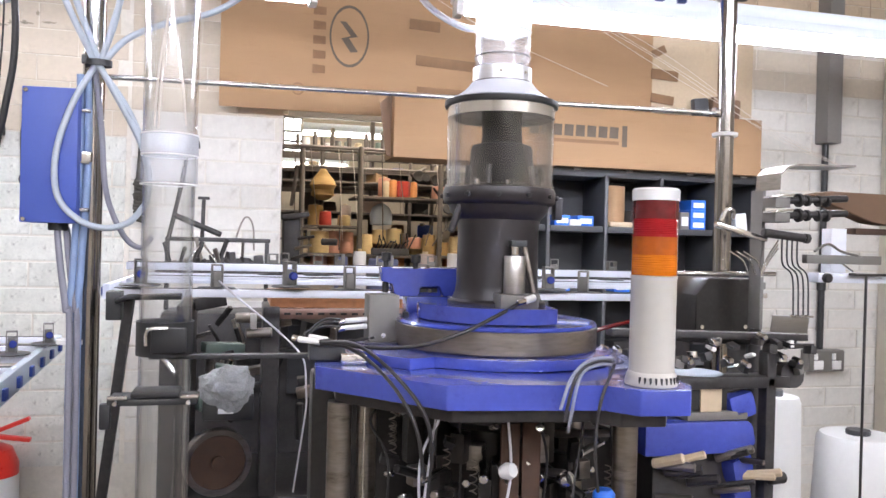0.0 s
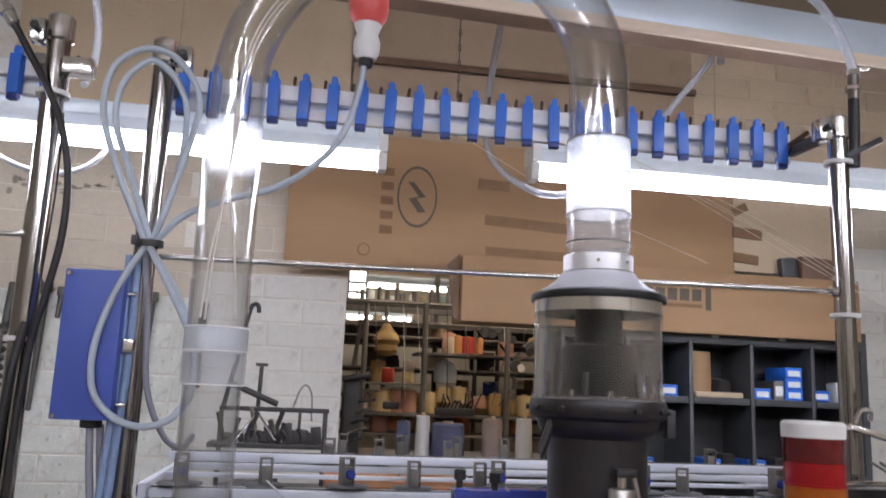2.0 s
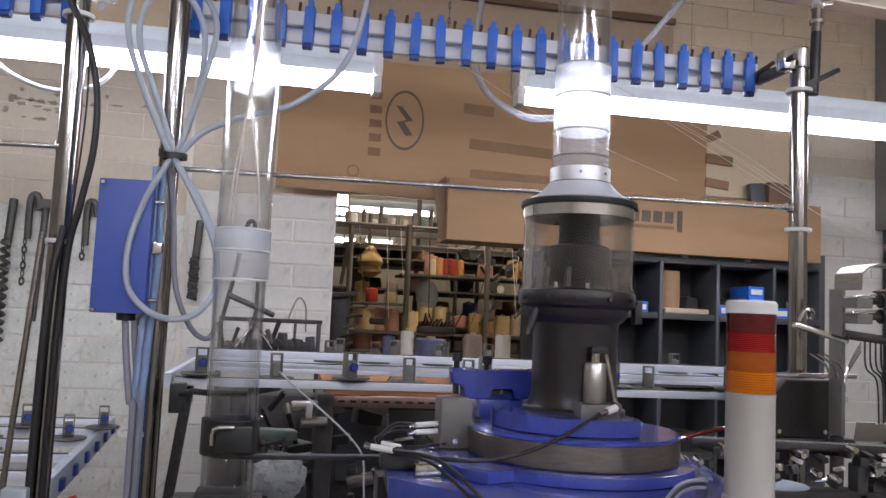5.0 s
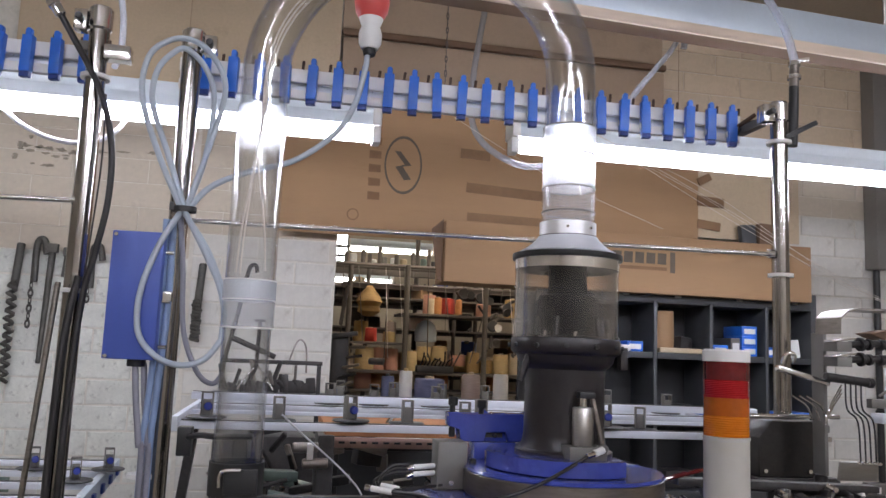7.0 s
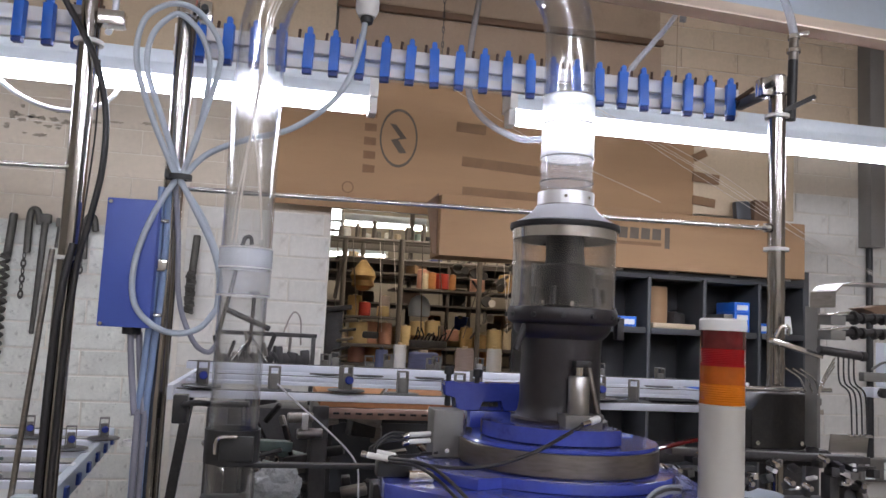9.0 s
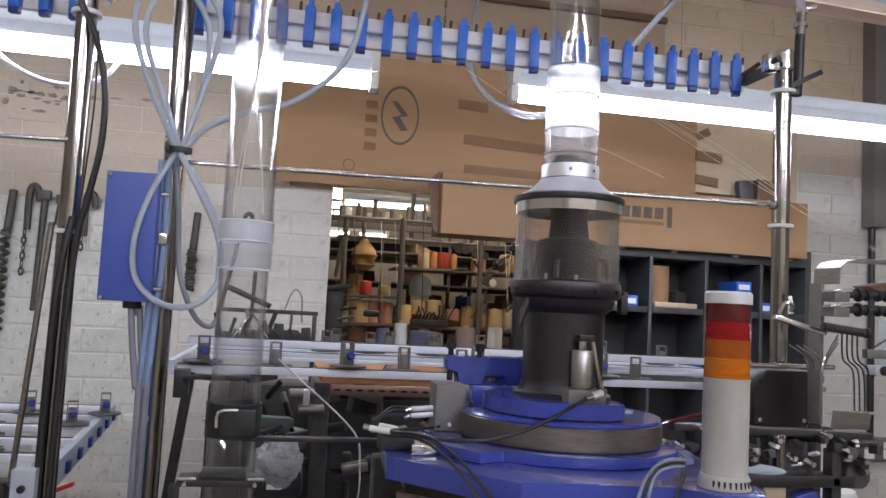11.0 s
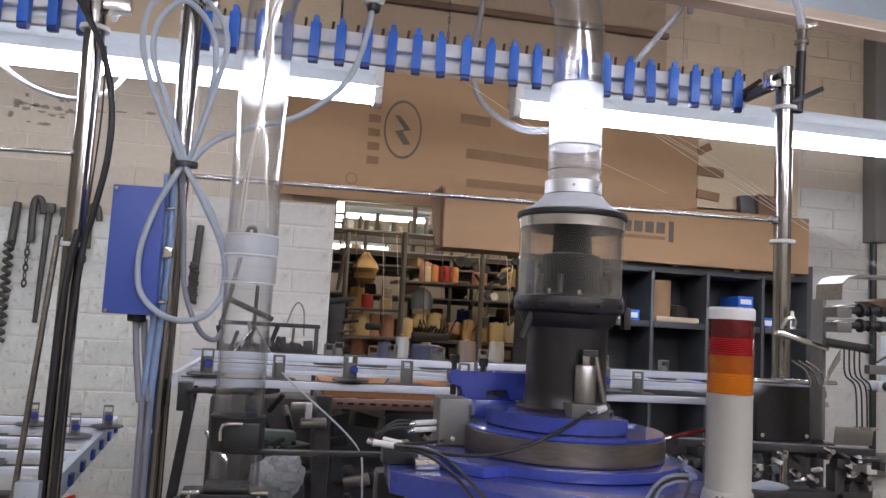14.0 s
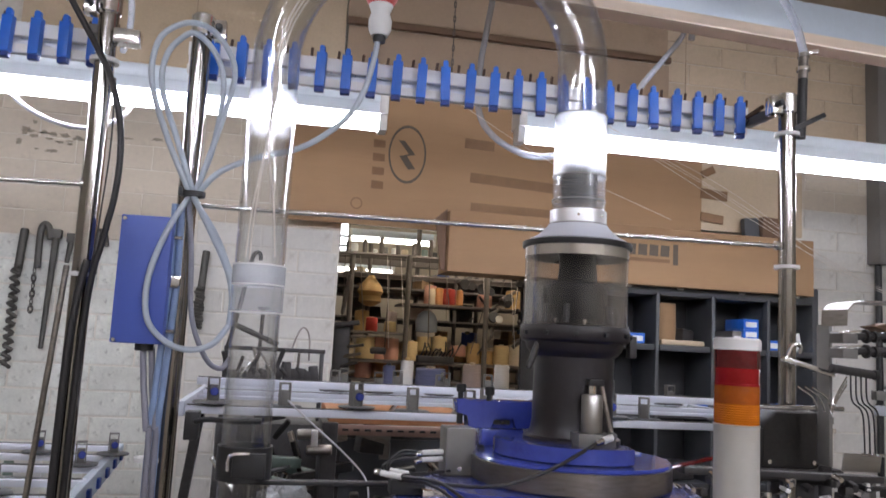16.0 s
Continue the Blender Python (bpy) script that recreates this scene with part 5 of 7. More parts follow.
def clear_arch():
    """The clear suction tube: up from the jar, over in an arch and down the other side."""
    lx, ly = -0.047, 1.05
    t = thing("suction_tube", (CX, CY, 1.81), "clear plastic suction tube arching over the machine", "tube")
    for a, b, m in ((1.8042, 1.8465, FROST_LIGHT), (1.847, 1.8875, FROST_CLEAR), (1.888, 1.922, FROST_CLEAR)):
        ob = part("tube_section", pipe_shell(CX, CY, 0.0318, 0.0022, a, b, 48), m, t)
        ob.visible_shadow = False
    for z in (1.817, 1.8467, 1.8877, 1.922):
        part("joint_ring", lathe(CX, CY, [(0.0312, z - 0.0007), (0.0325, z - 0.0007), (0.0325, z + 0.0007), (0.0312, z + 0.0007)], 48, closed=True), GREY_ALU, t)
    pts = [(CX, CY, 1.9225), (CX, CY, 1.95)]
    z0, h = 1.979, 0.19
    for i in range(0, 41):
        a = math.pi * i / 40
        k = 0.5 - 0.5 * math.cos(a)
        pts.append((CX + (lx - CX) * k, CY + (ly - CY) * k, z0 + 0.015 * k + h * math.sin(a)))
    pts += [(lx, ly, 1.975), (lx, ly, 1.9535)]
    for r in (0.0305, 0.0283):
        ob = part("bend", hose(pts, r, 40, 2, caps=False), GLASS, t, "clear bent tube")
        ob.visible_shadow = False
    # down leg
    zt = 1.953
    for a, b, m, r in ((1.726, 1.9, GLASS, 0.0318), (1.9005, zt, GLARE_HAZE, 0.0318), (1.7, 1.724, FROST, 0.0335), (1.665, 1.6995, FROST_LIGHT, 0.0332), (1.26, 1.664, GLASS, 0.0305)):
        ob = part("tube_section", pipe_shell(lx, ly, r, 0.0022, a, b, 48), m, t)
        ob.visible_shadow = False
    for z, r in ((1.6997, 0.0336), (1.6647, 0.0338), (1.725, 0.0338)):
        part("joint_ring", lathe(lx, ly, [(r - 0.002, z - 0.0008), (r, z - 0.0008), (r, z + 0.0008), (r - 0.002, z + 0.0008)], 48, closed=True), WHITE, t)
    # thin pale strands inside the tube and its bend
    top = [(-0.046, ly - 0.001, 2.0), (-0.034, ly - 0.006, 2.058), (-0.004, ly - 0.02, 2.106), (0.05, ly - 0.04, 2.148), (0.12, ly - 0.065, 2.168)]
    for dx, dz, low in ((0.0, 0.0, ((-0.061, 1.733), (-0.059, 1.785), (-0.0545, 1.846))), (0.006, 0.004, ((-0.029, 1.738), (-0.035, 1.8), (-0.044, 1.857))), (0.003, 0.002, ((-0.066, 1.735), (-0.062, 1.8), (-0.054, 1.86)))):
        w = [(x, ly, z) for x, z in low] + [(-0.0505 + dx * 0.3, ly, 1.892), (lx + dx * 0.5, ly, 1.95)] + [(a + dx, b, c - dz * 2) for a, b, c in top]
        part("yarn", hose(w, 0.0013, 6), THREAD, t, "pale strand inside the tube")
    return t


clear_arch()


def tube_brackets():
    b = thing("tube_bracket", (-0.05, 1.05, 1.41), "black and steel bracket that holds the clear tube", "bracket")
    part("lower_clamp", box(-0.105, 1.0, 1.405, -0.005, 1.05, 1.4125, 0.002), BLACK, b)
    for x0, x1 in ((-0.104, -0.082), (-0.024, -0.004)):
        part("clamp_edge", box(x0, 0.994, 1.4135, x1, 1.0, 1.4175, 0.001), CHROME, b)
    part("top_pad", box(-0.08, 1.004, 1.4135, -0.026, 1.05, 1.4195, 0.002), BLACK, b)
    part("hook", box(-0.113, 1.0, 1.378, -0.101, 1.012, 1.408, 0.003), BLACK, b)
    part("sleeve", lathe(-0.047, 1.05, [(0.0315, 1.458), (0.034, 1.458), (0.034, 1.499), (0.0315, 1.499)], 40, closed=True), BLACK, b, "black sleeve")
    part("sleeve_block", box(-0.06, 1.012, 1.464, -0.02, 1.018, 1.494, 0.002), BLACK, b)
    part("lever", hose([(-0.064, 1.004, 1.474), (-0.064, 1.003, 1.488), (-0.058, 1.002, 1.494), (-0.04, 1.002, 1.495)], 0.0022, 8), CHROME, b)
    part("arm", box(-0.064, 1.03, 1.454, 0.14, 1.045, 1.4595, 0.001), BLACK, b, "black flat arm")
    part("stay_block", box(-0.138, 1.19, 1.485, -0.118, 1.215, 1.525, 0.002), BLACK, b)
    part("stay", hose([(-0.125, 1.2, 1.51), (-0.1, 1.12, 1.522), (-0.075, 1.07, 1.526), (-0.03, 1.06, 1.528)], 0.004, 8), BLACK, b)
    part("foot_post", rod((-0.047, 1.05, 0), (-0.047, 1.05, 1.26), 0.02), OILY, b)
    for x in (-0.095, -0.015):
        part("screw", rod((x, 0.992, 1.409), (x, 0.999, 1.409), 0.003, 8), CHROME, b)


tube_brackets()


# signal tower
def signal_tower():
    x, y = 0.4145, 0.6985
    s = thing("signal_tower", (x, y, 1.476), "cream signal tower with red and amber lenses on the machine", "signal light")
    r = 0.0208
    part("base", lathe(x, y, [(0, 1.4755), (0.024, 1.4755), (0.0245, 1.478), (0.0225, 1.486), (r + 0.0005, 1.488), (0, 1.488)], 48), CREAM, s)
    for i in range(30):
        a = 2 * math.pi * i / 30
        if 3.6 < a < 6.0:
            part("vent", box(x + 0.0236 * math.cos(a) - 0.0008, y + 0.0236 * math.sin(a) - 0.0008, 1.4785, x + 0.0236 * math.cos(a) + 0.0008, y + 0.0236 * math.sin(a) + 0.0008, 1.4845, 0), BLACK, s)
    part("body", lathe(x, y, [(0, 1.488), (r, 1.488), (r, 1.5735), (r + 0.0006, 1.5745), (r + 0.0006, 1.5765), (0, 1.5765)], 48), CREAM, s, "cream plastic column")

    def lens(z0, z1, m, label):
        prof = [(0, z0)]
        n = 9
        for i in range(n + 1):
            z = z0 + (z1 - z0) * i / n
            prof += [(r + 0.0002, z), (r - 0.0003, min(z1, z + (z1 - z0) / n * 0.45))]
        part("lens", lathe(x, y, prof + [(0, z1)], 48), m, s, label)
    lens(1.577, 1.596, AMBER_LENS, "ribbed amber lens")
    part("upper_lens", lathe(x, y, [(0, 1.596), (r, 1.596), (r, 1.6125), (0, 1.6125)], 48), AMBER_TOP, s, "smooth deep amber lens")
    part("spacer", lathe(x, y, [(0, 1.6125), (r + 0.0004, 1.6125), (r + 0.0004, 1.6145), (0, 1.6145)], 48), RED_LENS, s)
    lens(1.6145, 1.629, RED_LENS, "ribbed red lens")
    part("upper_lens", lathe(x, y, [(0, 1.629), (r, 1.629), (r, 1.646), (0, 1.646)], 48), RED_TOP, s, "smooth deep red lens")
    part("cap", lathe(x, y, [(0, 1.646), (r + 0.0008, 1.646), (r + 0.001, 1.6555), (r - 0.001, 1.6575), (0, 1.658)], 48), WHITE, s, "white cap")


signal_tower()


# parts on the bed of the machine
def yarn_finger_block():
    b = thing("yarn_finger_bracket", (0.26, 1.0, 1.51), "blue cast bracket with adjusting screws on the machine", "bracket")
    poly = [(0.207, 1.554), (0.206, 1.571), (0.218, 1.572), (0.223, 1.5685), (0.262, 1.569), (0.264, 1.571), (0.3, 1.571), (0.304, 1.57), (0.323, 1.576), (0.325, 1.56), (0.308, 1.556), (0.304, 1.539), (0.296, 1.5365), (0.283, 1.5365), (0.28, 1.55), (0.254, 1.549), (0.252, 1.536), (0.222, 1.536), (0.221, 1.552)]
    beam = part("beam", side_prism(poly, 0.98, 1.005), BLUE, b)
    part("pillar", box(0.238, 0.975, 1.5, 0.292, 1.01, 1.536, 0.002), BLUE, b)
    part("web", box(0.252, 0.992, 1.536, 0.284, 1.004, 1.5505, 0.001), BLUE, b)
    part("slot", box(0.256, 0.9895, 1.5405, 0.278, 0.9915, 1.546, 0.001), SHELF, beam, "dark slot")
    part("slot_screw", rod((0.268, 0.988, 1.543), (0.268, 0.9915, 1.543), 0.003, 10), CHROME, b)
    for x, z in ((0.213, 1.571), (0.25, 1.5685)):
        part("screw", rod((x, 0.992, z), (x, 0.992, z + 0.012), 0.0035, 10), BLACK, b)
        part("screw_head", rod((x, 0.99, z + 0.008), (x, 0.99, z + 0.0185), 0.0062, 12), BLACK, b)
    part("screw", rod((0.213, 0.992, 1.54), (0.213, 0.992, 1.553), 0.004, 10), BLACK, b)
    for i in range(4):
        part("plate", box(0.298 + i * 0.004, 0.985, 1.531 + i * 0.006, 0.313 + i * 0.003, 1.0, 1.535 + i * 0.006, 0.0006), STEEL, b)


yarn_finger_block()


def air_cylinder():
    x, y = 0.3285, 0.845
    a = thing("air_cylinder", (x, y, 1.534), "small steel air cylinder on a square base with a lever", "air cylinder")
    part("base", box(x - 0.019, y - 0.013, 1.534, x + 0.024, y + 0.02, 1.5485, 0.0015), GREY_ALU, a)
    barrel = part("barrel", lathe(x, y, [(0, 1.549), (0.0115, 1.549), (0.0118, 1.55), (0.0118, 1.5885), (0.011, 1.59), (0, 1.59)], 32), STEEL, a)
    part("piston", rod((x, y, 1.59), (x, y, 1.602), 0.0045), CHROME, barrel)
    part("head", box(x - 0.006, y - 0.006, 1.6, x + 0.012, y + 0.006, 1.607, 0.001), BLACK, barrel)
    part("lever", rod((x + 0.01, y, 1.603), (x + 0.021, y - 0.006, 1.548), 0.0028, 10), WORN_STEEL, a)
    part("pivot", rod((x + 0.021, y - 0.014, 1.547), (x + 0.021, y, 1.547), 0.0042, 12), GREY_ALU, a)
    part("fitting", rod((x + 0.006, y - 0.02, 1.543), (x + 0.018, y - 0.016, 1.5465), 0.004, 12), WHITE, a)
    part("fitting", rod((x - 0.004, y - 0.024, 1.5405), (x + 0.006, y - 0.02, 1.543), 0.003, 12), CHROME, a)


air_cylinder()


def valve_box():
    v = thing("valve_box", (0.201, 0.945, 1.4875), "grey square valve box with white air fittings", "valve")
    case = part("case", box(0.1835, 0.925, 1.4875, 0.2185, 0.965, 1.541, 0.0015), GREY_ALU, v)
    part("foot", box(0.18, 0.92, 1.4755, 0.225, 0.97, 1.487, 0.001), OILY, v)
    for z in (1.51, 1.502):
        part("fitting", rod((0.158, 0.94, z), (0.1835, 0.94, z + 0.002), 0.003, 12), WHITE, v)
        part("fitting_end", rod((0.15, 0.938, z - 0.002), (0.158, 0.94, z), 0.0032, 10), CHROME, v)
    part("screw", rod((0.2, 0.923, 1.495), (0.2, 0.926, 1.495), 0.003, 8), CHROME, case)
    part("plug", rod((0.225, 0.94, 1.515), (0.232, 0.94, 1.515), 0.006, 12), BLACK, v)


valve_box()
for i, (dz, sp) in enumerate(((0, 0.0), (0.004, 0.012), (-0.004, 0.024))):
    cable("air_hose", [(0.152, 0.938, 1.508 + dz), (0.132, 0.93, 1.508 + dz), (0.118 - sp * 0.3, 0.925, 1.496), (0.128, 0.93, 1.484 + dz), (0.17, 0.935, 1.488), (0.19, 0.923, 1.493)], 0.0016, RUBBER, "black air hose curling from the valve box", "hose", 8)
cable("air_hose", [(0.327, 0.822, 1.541), (0.308, 0.815, 1.532), (0.259, 0.795, 1.513), (0.21, 0.79, 1.5), (0.163, 0.81, 1.4965), (0.122, 0.85, 1.498)], 0.002, RUBBER, "black air hose across the blue plate", "hose")
cable("air_hose", [(0.122, 0.85, 1.497), (0.15, 0.775, 1.503), (0.182, 0.735, 1.478), (0.205, 0.715, 1.444), (0.212, 0.72, 1.4)], 0.0018, RUBBER, "black air hose bending down over the plate edge", "hose")
cable("air_hose", [(0.12, 0.86, 1.492), (0.145, 0.79, 1.498), (0.172, 0.745, 1.478), (0.195, 0.72, 1.44), (0.205, 0.72, 1.39)], 0.0017, RUBBER, "black air hose bending down over the plate edge", "hose")
fm = thing("air_manifold", (0.12, 0.87, 1.476), "white air fittings on a black block", "air fitting")
part("block", box(0.112, 0.862, 1.4755, 0.15, 0.885, 1.492, 0.002), BLACK, fm)
part("fitting", rod((0.1, 0.86, 1.499), (0.122, 0.852, 1.4965), 0.0032, 12), WHITE, fm)
part("fitting", rod((0.094, 0.862, 1.5), (0.1, 0.86, 1.499), 0.0035, 10), CHROME, fm)
part("fitting", rod((0.112, 0.875, 1.5), (0.132, 0.87, 1.497), 0.0028, 12), WHITE, fm)
part("steel_block", box(0.142, 0.835, 1.4755, 0.168, 0.855, 1.486, 0.0015), CHROME, fm)
part("stem", rod((0.13, 0.87, 1.492), (0.13, 0.87, 1.498), 0.004), BLACK, fm)
cable("white_wire", [(0.005, 1.34, 1.534), (0.038, 1.34, 1.505), (0.088, 1.34, 1.464), (0.124, 1.34, 1.431), (0.14, 1.34, 1.41), (0.145, 1.34, 1.392), (0.147, 1.34, 1.36), (0.148, 1.34, 1.331), (0.142, 1.34, 1.281), (0.13, 1.34, 1.191)], 0.0015, WHITE_HOSE, "thin white wire hanging beside the machine", "wire", 8)
for k in range(3):
    cable("air_hose", [(0.322 + k * 0.004, 0.692, 1.455 - 0.01 * k), (0.333 + k * 0.004, 0.694, 1.483), (0.352 + k * 0.004, 0.7, 1.4975 - 0.002 * k), (0.376, 0.706, 1.499 - 0.003 * k), (0.384, 0.72, 1.49)], 0.0017, (CLEAR_HOSE, RUBBER, CLEAR_HOSE)[k], "clear and black air hoses looping over the plate edge", "hose", 8)
cable("air_hose", [(0.378, 0.7, 1.494), (0.362, 0.694, 1.46), (0.356, 0.69, 1.42), (0.36, 0.69, 1.38)], 0.0016, RUBBER, "black air hose hanging before the machine", "hose", 8)


def under_works():
    """Legs and the cam works below the bed plate, their shade put into a darker iron."""
    for x, y in ((0.143, 0.845), (0.424, 0.765), (0.2, 1.03), (0.47, 1.0)):
        part("leg", lathe(x, y, [(0, 0.9), (0.0125, 0.9), (0.0125, 1.437), (0, 1.437)], 28), WORN_STEEL, machine, "round bare steel leg")
    part("drum", lathe(CX, CY, [(0, 1.1), (0.075, 1.1), (0.078, 1.11), (0.078, 1.3), (0.065, 1.31), (0.065, 1.4), (0.08, 1.41), (0.08, 1.436), (0, 1.436)], 48), OILY_DARK_SHADE, machine, "oily cylinder, darkened for the shade below the bed plate")
    part("lower_bed", lathe(CX, CY, [(0, 0.86), (0.26, 0.86), (0.27, 0.87), (0.27, 0.9), (0.26, 0.91), (0, 0.91)], 48), BLUE, machine)
    part("pedestal", box(CX - 0.2, CY - 0.18, 0, CX + 0.2, CY + 0.2, 0.86, 0.02), BLUE, machine)
    rnd = random.Random(5)
    for i in range(22):
        a = radians(180 + 180 * i / 21)
        h = rnd.uniform(0.02, 0.06)
        z = rnd.uniform(1.3, 1.38)
        rr = rnd.uniform(0.078, 0.1)
        b = box(-0.008, -0.01, 0, 0.008, 0.01, h, 0.0015, turn=turn(0, 0, math.degrees(a) + 90))
        b.transform(Matrix.Translation((CX + rr * math.cos(a), CY + rr * math.sin(a), z)))
        part("cam_block", b, (OILY_DARK_SHADE, OILY_DARK_SHADE, WORN_STEEL, OILY_DARK_SHADE, OILY_DARK_SHADE)[i % 5], machine)
    for i in range(16):
        a = radians(190 + 160 * i / 15)
        z = rnd.uniform(1.32, 1.42)
        r0, r1 = 0.075, rnd.uniform(0.11, 0.15)
        part("lever", rod((CX + r0 * math.cos(a), CY + r0 * math.sin(a), z), (CX + r1 * math.cos(a + 0.1), CY + r1 * math.sin(a + 0.1), z + rnd.uniform(-0.03, 0.03)), rnd.uniform(0.002, 0.005), 8), (WORN_STEEL, OILY_DARK_SHADE, CHROME)[i % 3], machine)
        if i % 3 == 0:
            part("knob", lathe(0, 0, [(0, -0.008), (0.007, -0.007), (0.009, 0), (0.007, 0.007), (0, 0.008)], 12, tilt=Matrix.Translation((CX + r1 * math.cos(a + 0.1), CY + r1 * math.sin(a + 0.1), z)) @ turn(70, 0, 30)), (CHROME, BLACK, WHITE)[(i // 3) % 3], machine)
    for x in (0.302, 0.325):
        part("brass_plate", box(x, 0.795, 1.3, x + 0.02, 0.8, 1.42, 0.002), RUST, machine, "brown brass-toned cam plate")
    part("blue_knob", lathe(0.39, 0.74, [(0, 1.35), (0.009, 1.351), (0.011, 1.355), (0.011, 1.362), (0.008, 1.366), (0, 1.367)], 16), BLUE_PLASTIC, machine)
    part("blue_knob", box(0.376, 0.728, 1.335, 0.408, 0.75, 1.349, 0.003), BLUE_PLASTIC, machine)
    # added dark panel, keeps the bright background from showing between the legs
    part("dark_backing", box(0.13, 1.03, 0.9, 0.56, 1.07, 1.436, 0.004), OILY_DARK_SHADE, machine, "dark panel added to close the bright gap behind the works")
    part("thin_rod", rod((0.168, 0.84, 1.0), (0.168, 0.84, 1.437), 0.0012, 6), CHROME, machine)


under_works()


def works_fittings():
    """Small springs, screws and hoses hanging round the cam works."""
    rnd = random.Random(17)
    for i in range(34):
        a = radians(rnd.uniform(185, 350))
        rr = rnd.uniform(0.085, 0.15)
        x, y, z = CX + rr * math.cos(a), CY + rr * math.sin(a), rnd.uniform(1.31, 1.425)
        k = i % 4
        if k == 0:
            part("screw", rod((x, y, z), (x + rnd.uniform(-0.006, 0.006), y - 0.012, z + 0.004), rnd.uniform(0.002, 0.005), 10), CHROME, machine)
        elif k == 1:
            part("thin_hose", hose([(x, y, 1.437), (x + rnd.uniform(-0.02, 0.02), y - 0.012, z + 0.01), (x + rnd.uniform(-0.03, 0.03), y - 0.004, z - 0.04), (x, y + 0.02, 1.25)], 0.0014, 6), (RUBBER, RUBBER, WHITE_HOSE)[i % 3], machine)
        elif k == 2:
            part("bracket", box(x, y, z, x + rnd.uniform(0.006, 0.02), y + 0.01, z + rnd.uniform(0.006, 0.03), 0.001, turn=turn(rnd.uniform(-25, 25), rnd.uniform(-25, 25), 0)), (OILY_DARK_SHADE, WORN_STEEL, OILY_DARK_SHADE)[i % 3], machine)
        else:
            pts = [(x + 0.004 * math.cos(q * 1.6), y + 0.004 * math.sin(q * 1.6), z - 0.02 + 0.002 * q) for q in range(18)]
            part("spring", hose(pts, 0.0007, 5, 2), WORN_STEEL, machine)


works_fittings()


# ---- side of the machine: yarn feed unit, motor, arms ----
def feed_motor():
    f = thing("drive_motor", (0.85, 1.25, 1.36), "dark grey box-shaped motor housing behind the machine", "motor")
    housing = part("housing", side_prism([(0.757, 1.468), (0.855, 1.468), (0.868, 1.488), (0.868, 1.558), (0.78, 1.557), (0.757, 1.53)], 1.18, 1.29, 0.0015), OILY_DARK_SHADE, f)
    part("top_bar", rod((0.70, 1.175, 1.564), (0.9, 1.175, 1.566), 0.0038), CHROME, f, "bright steel bar")
    part("side_lug", box(0.869, 1.18, 1.54, 0.886, 1.2, 1.552, 0.001), GREY_ALU, f)
    part("bottom_lug", box(0.75, 1.175, 1.45, 0.9, 1.3, 1.4677, 0.002), OILY, f)
    part("post", box(0.83, 1.22, 0, 0.88, 1.27, 1.4495, 0.003), OILY, f)
    for x in (0.767, 0.847):
        part("bolt", rod((x, 1.176, 1.478), (x, 1.18, 1.478), 0.004, 6), CHROME, housing)
    part("ribbon_clip", box(0.868, 1.172, 1.526, 0.884, 1.179, 1.534, 0.001), CHROME, f)


feed_motor()


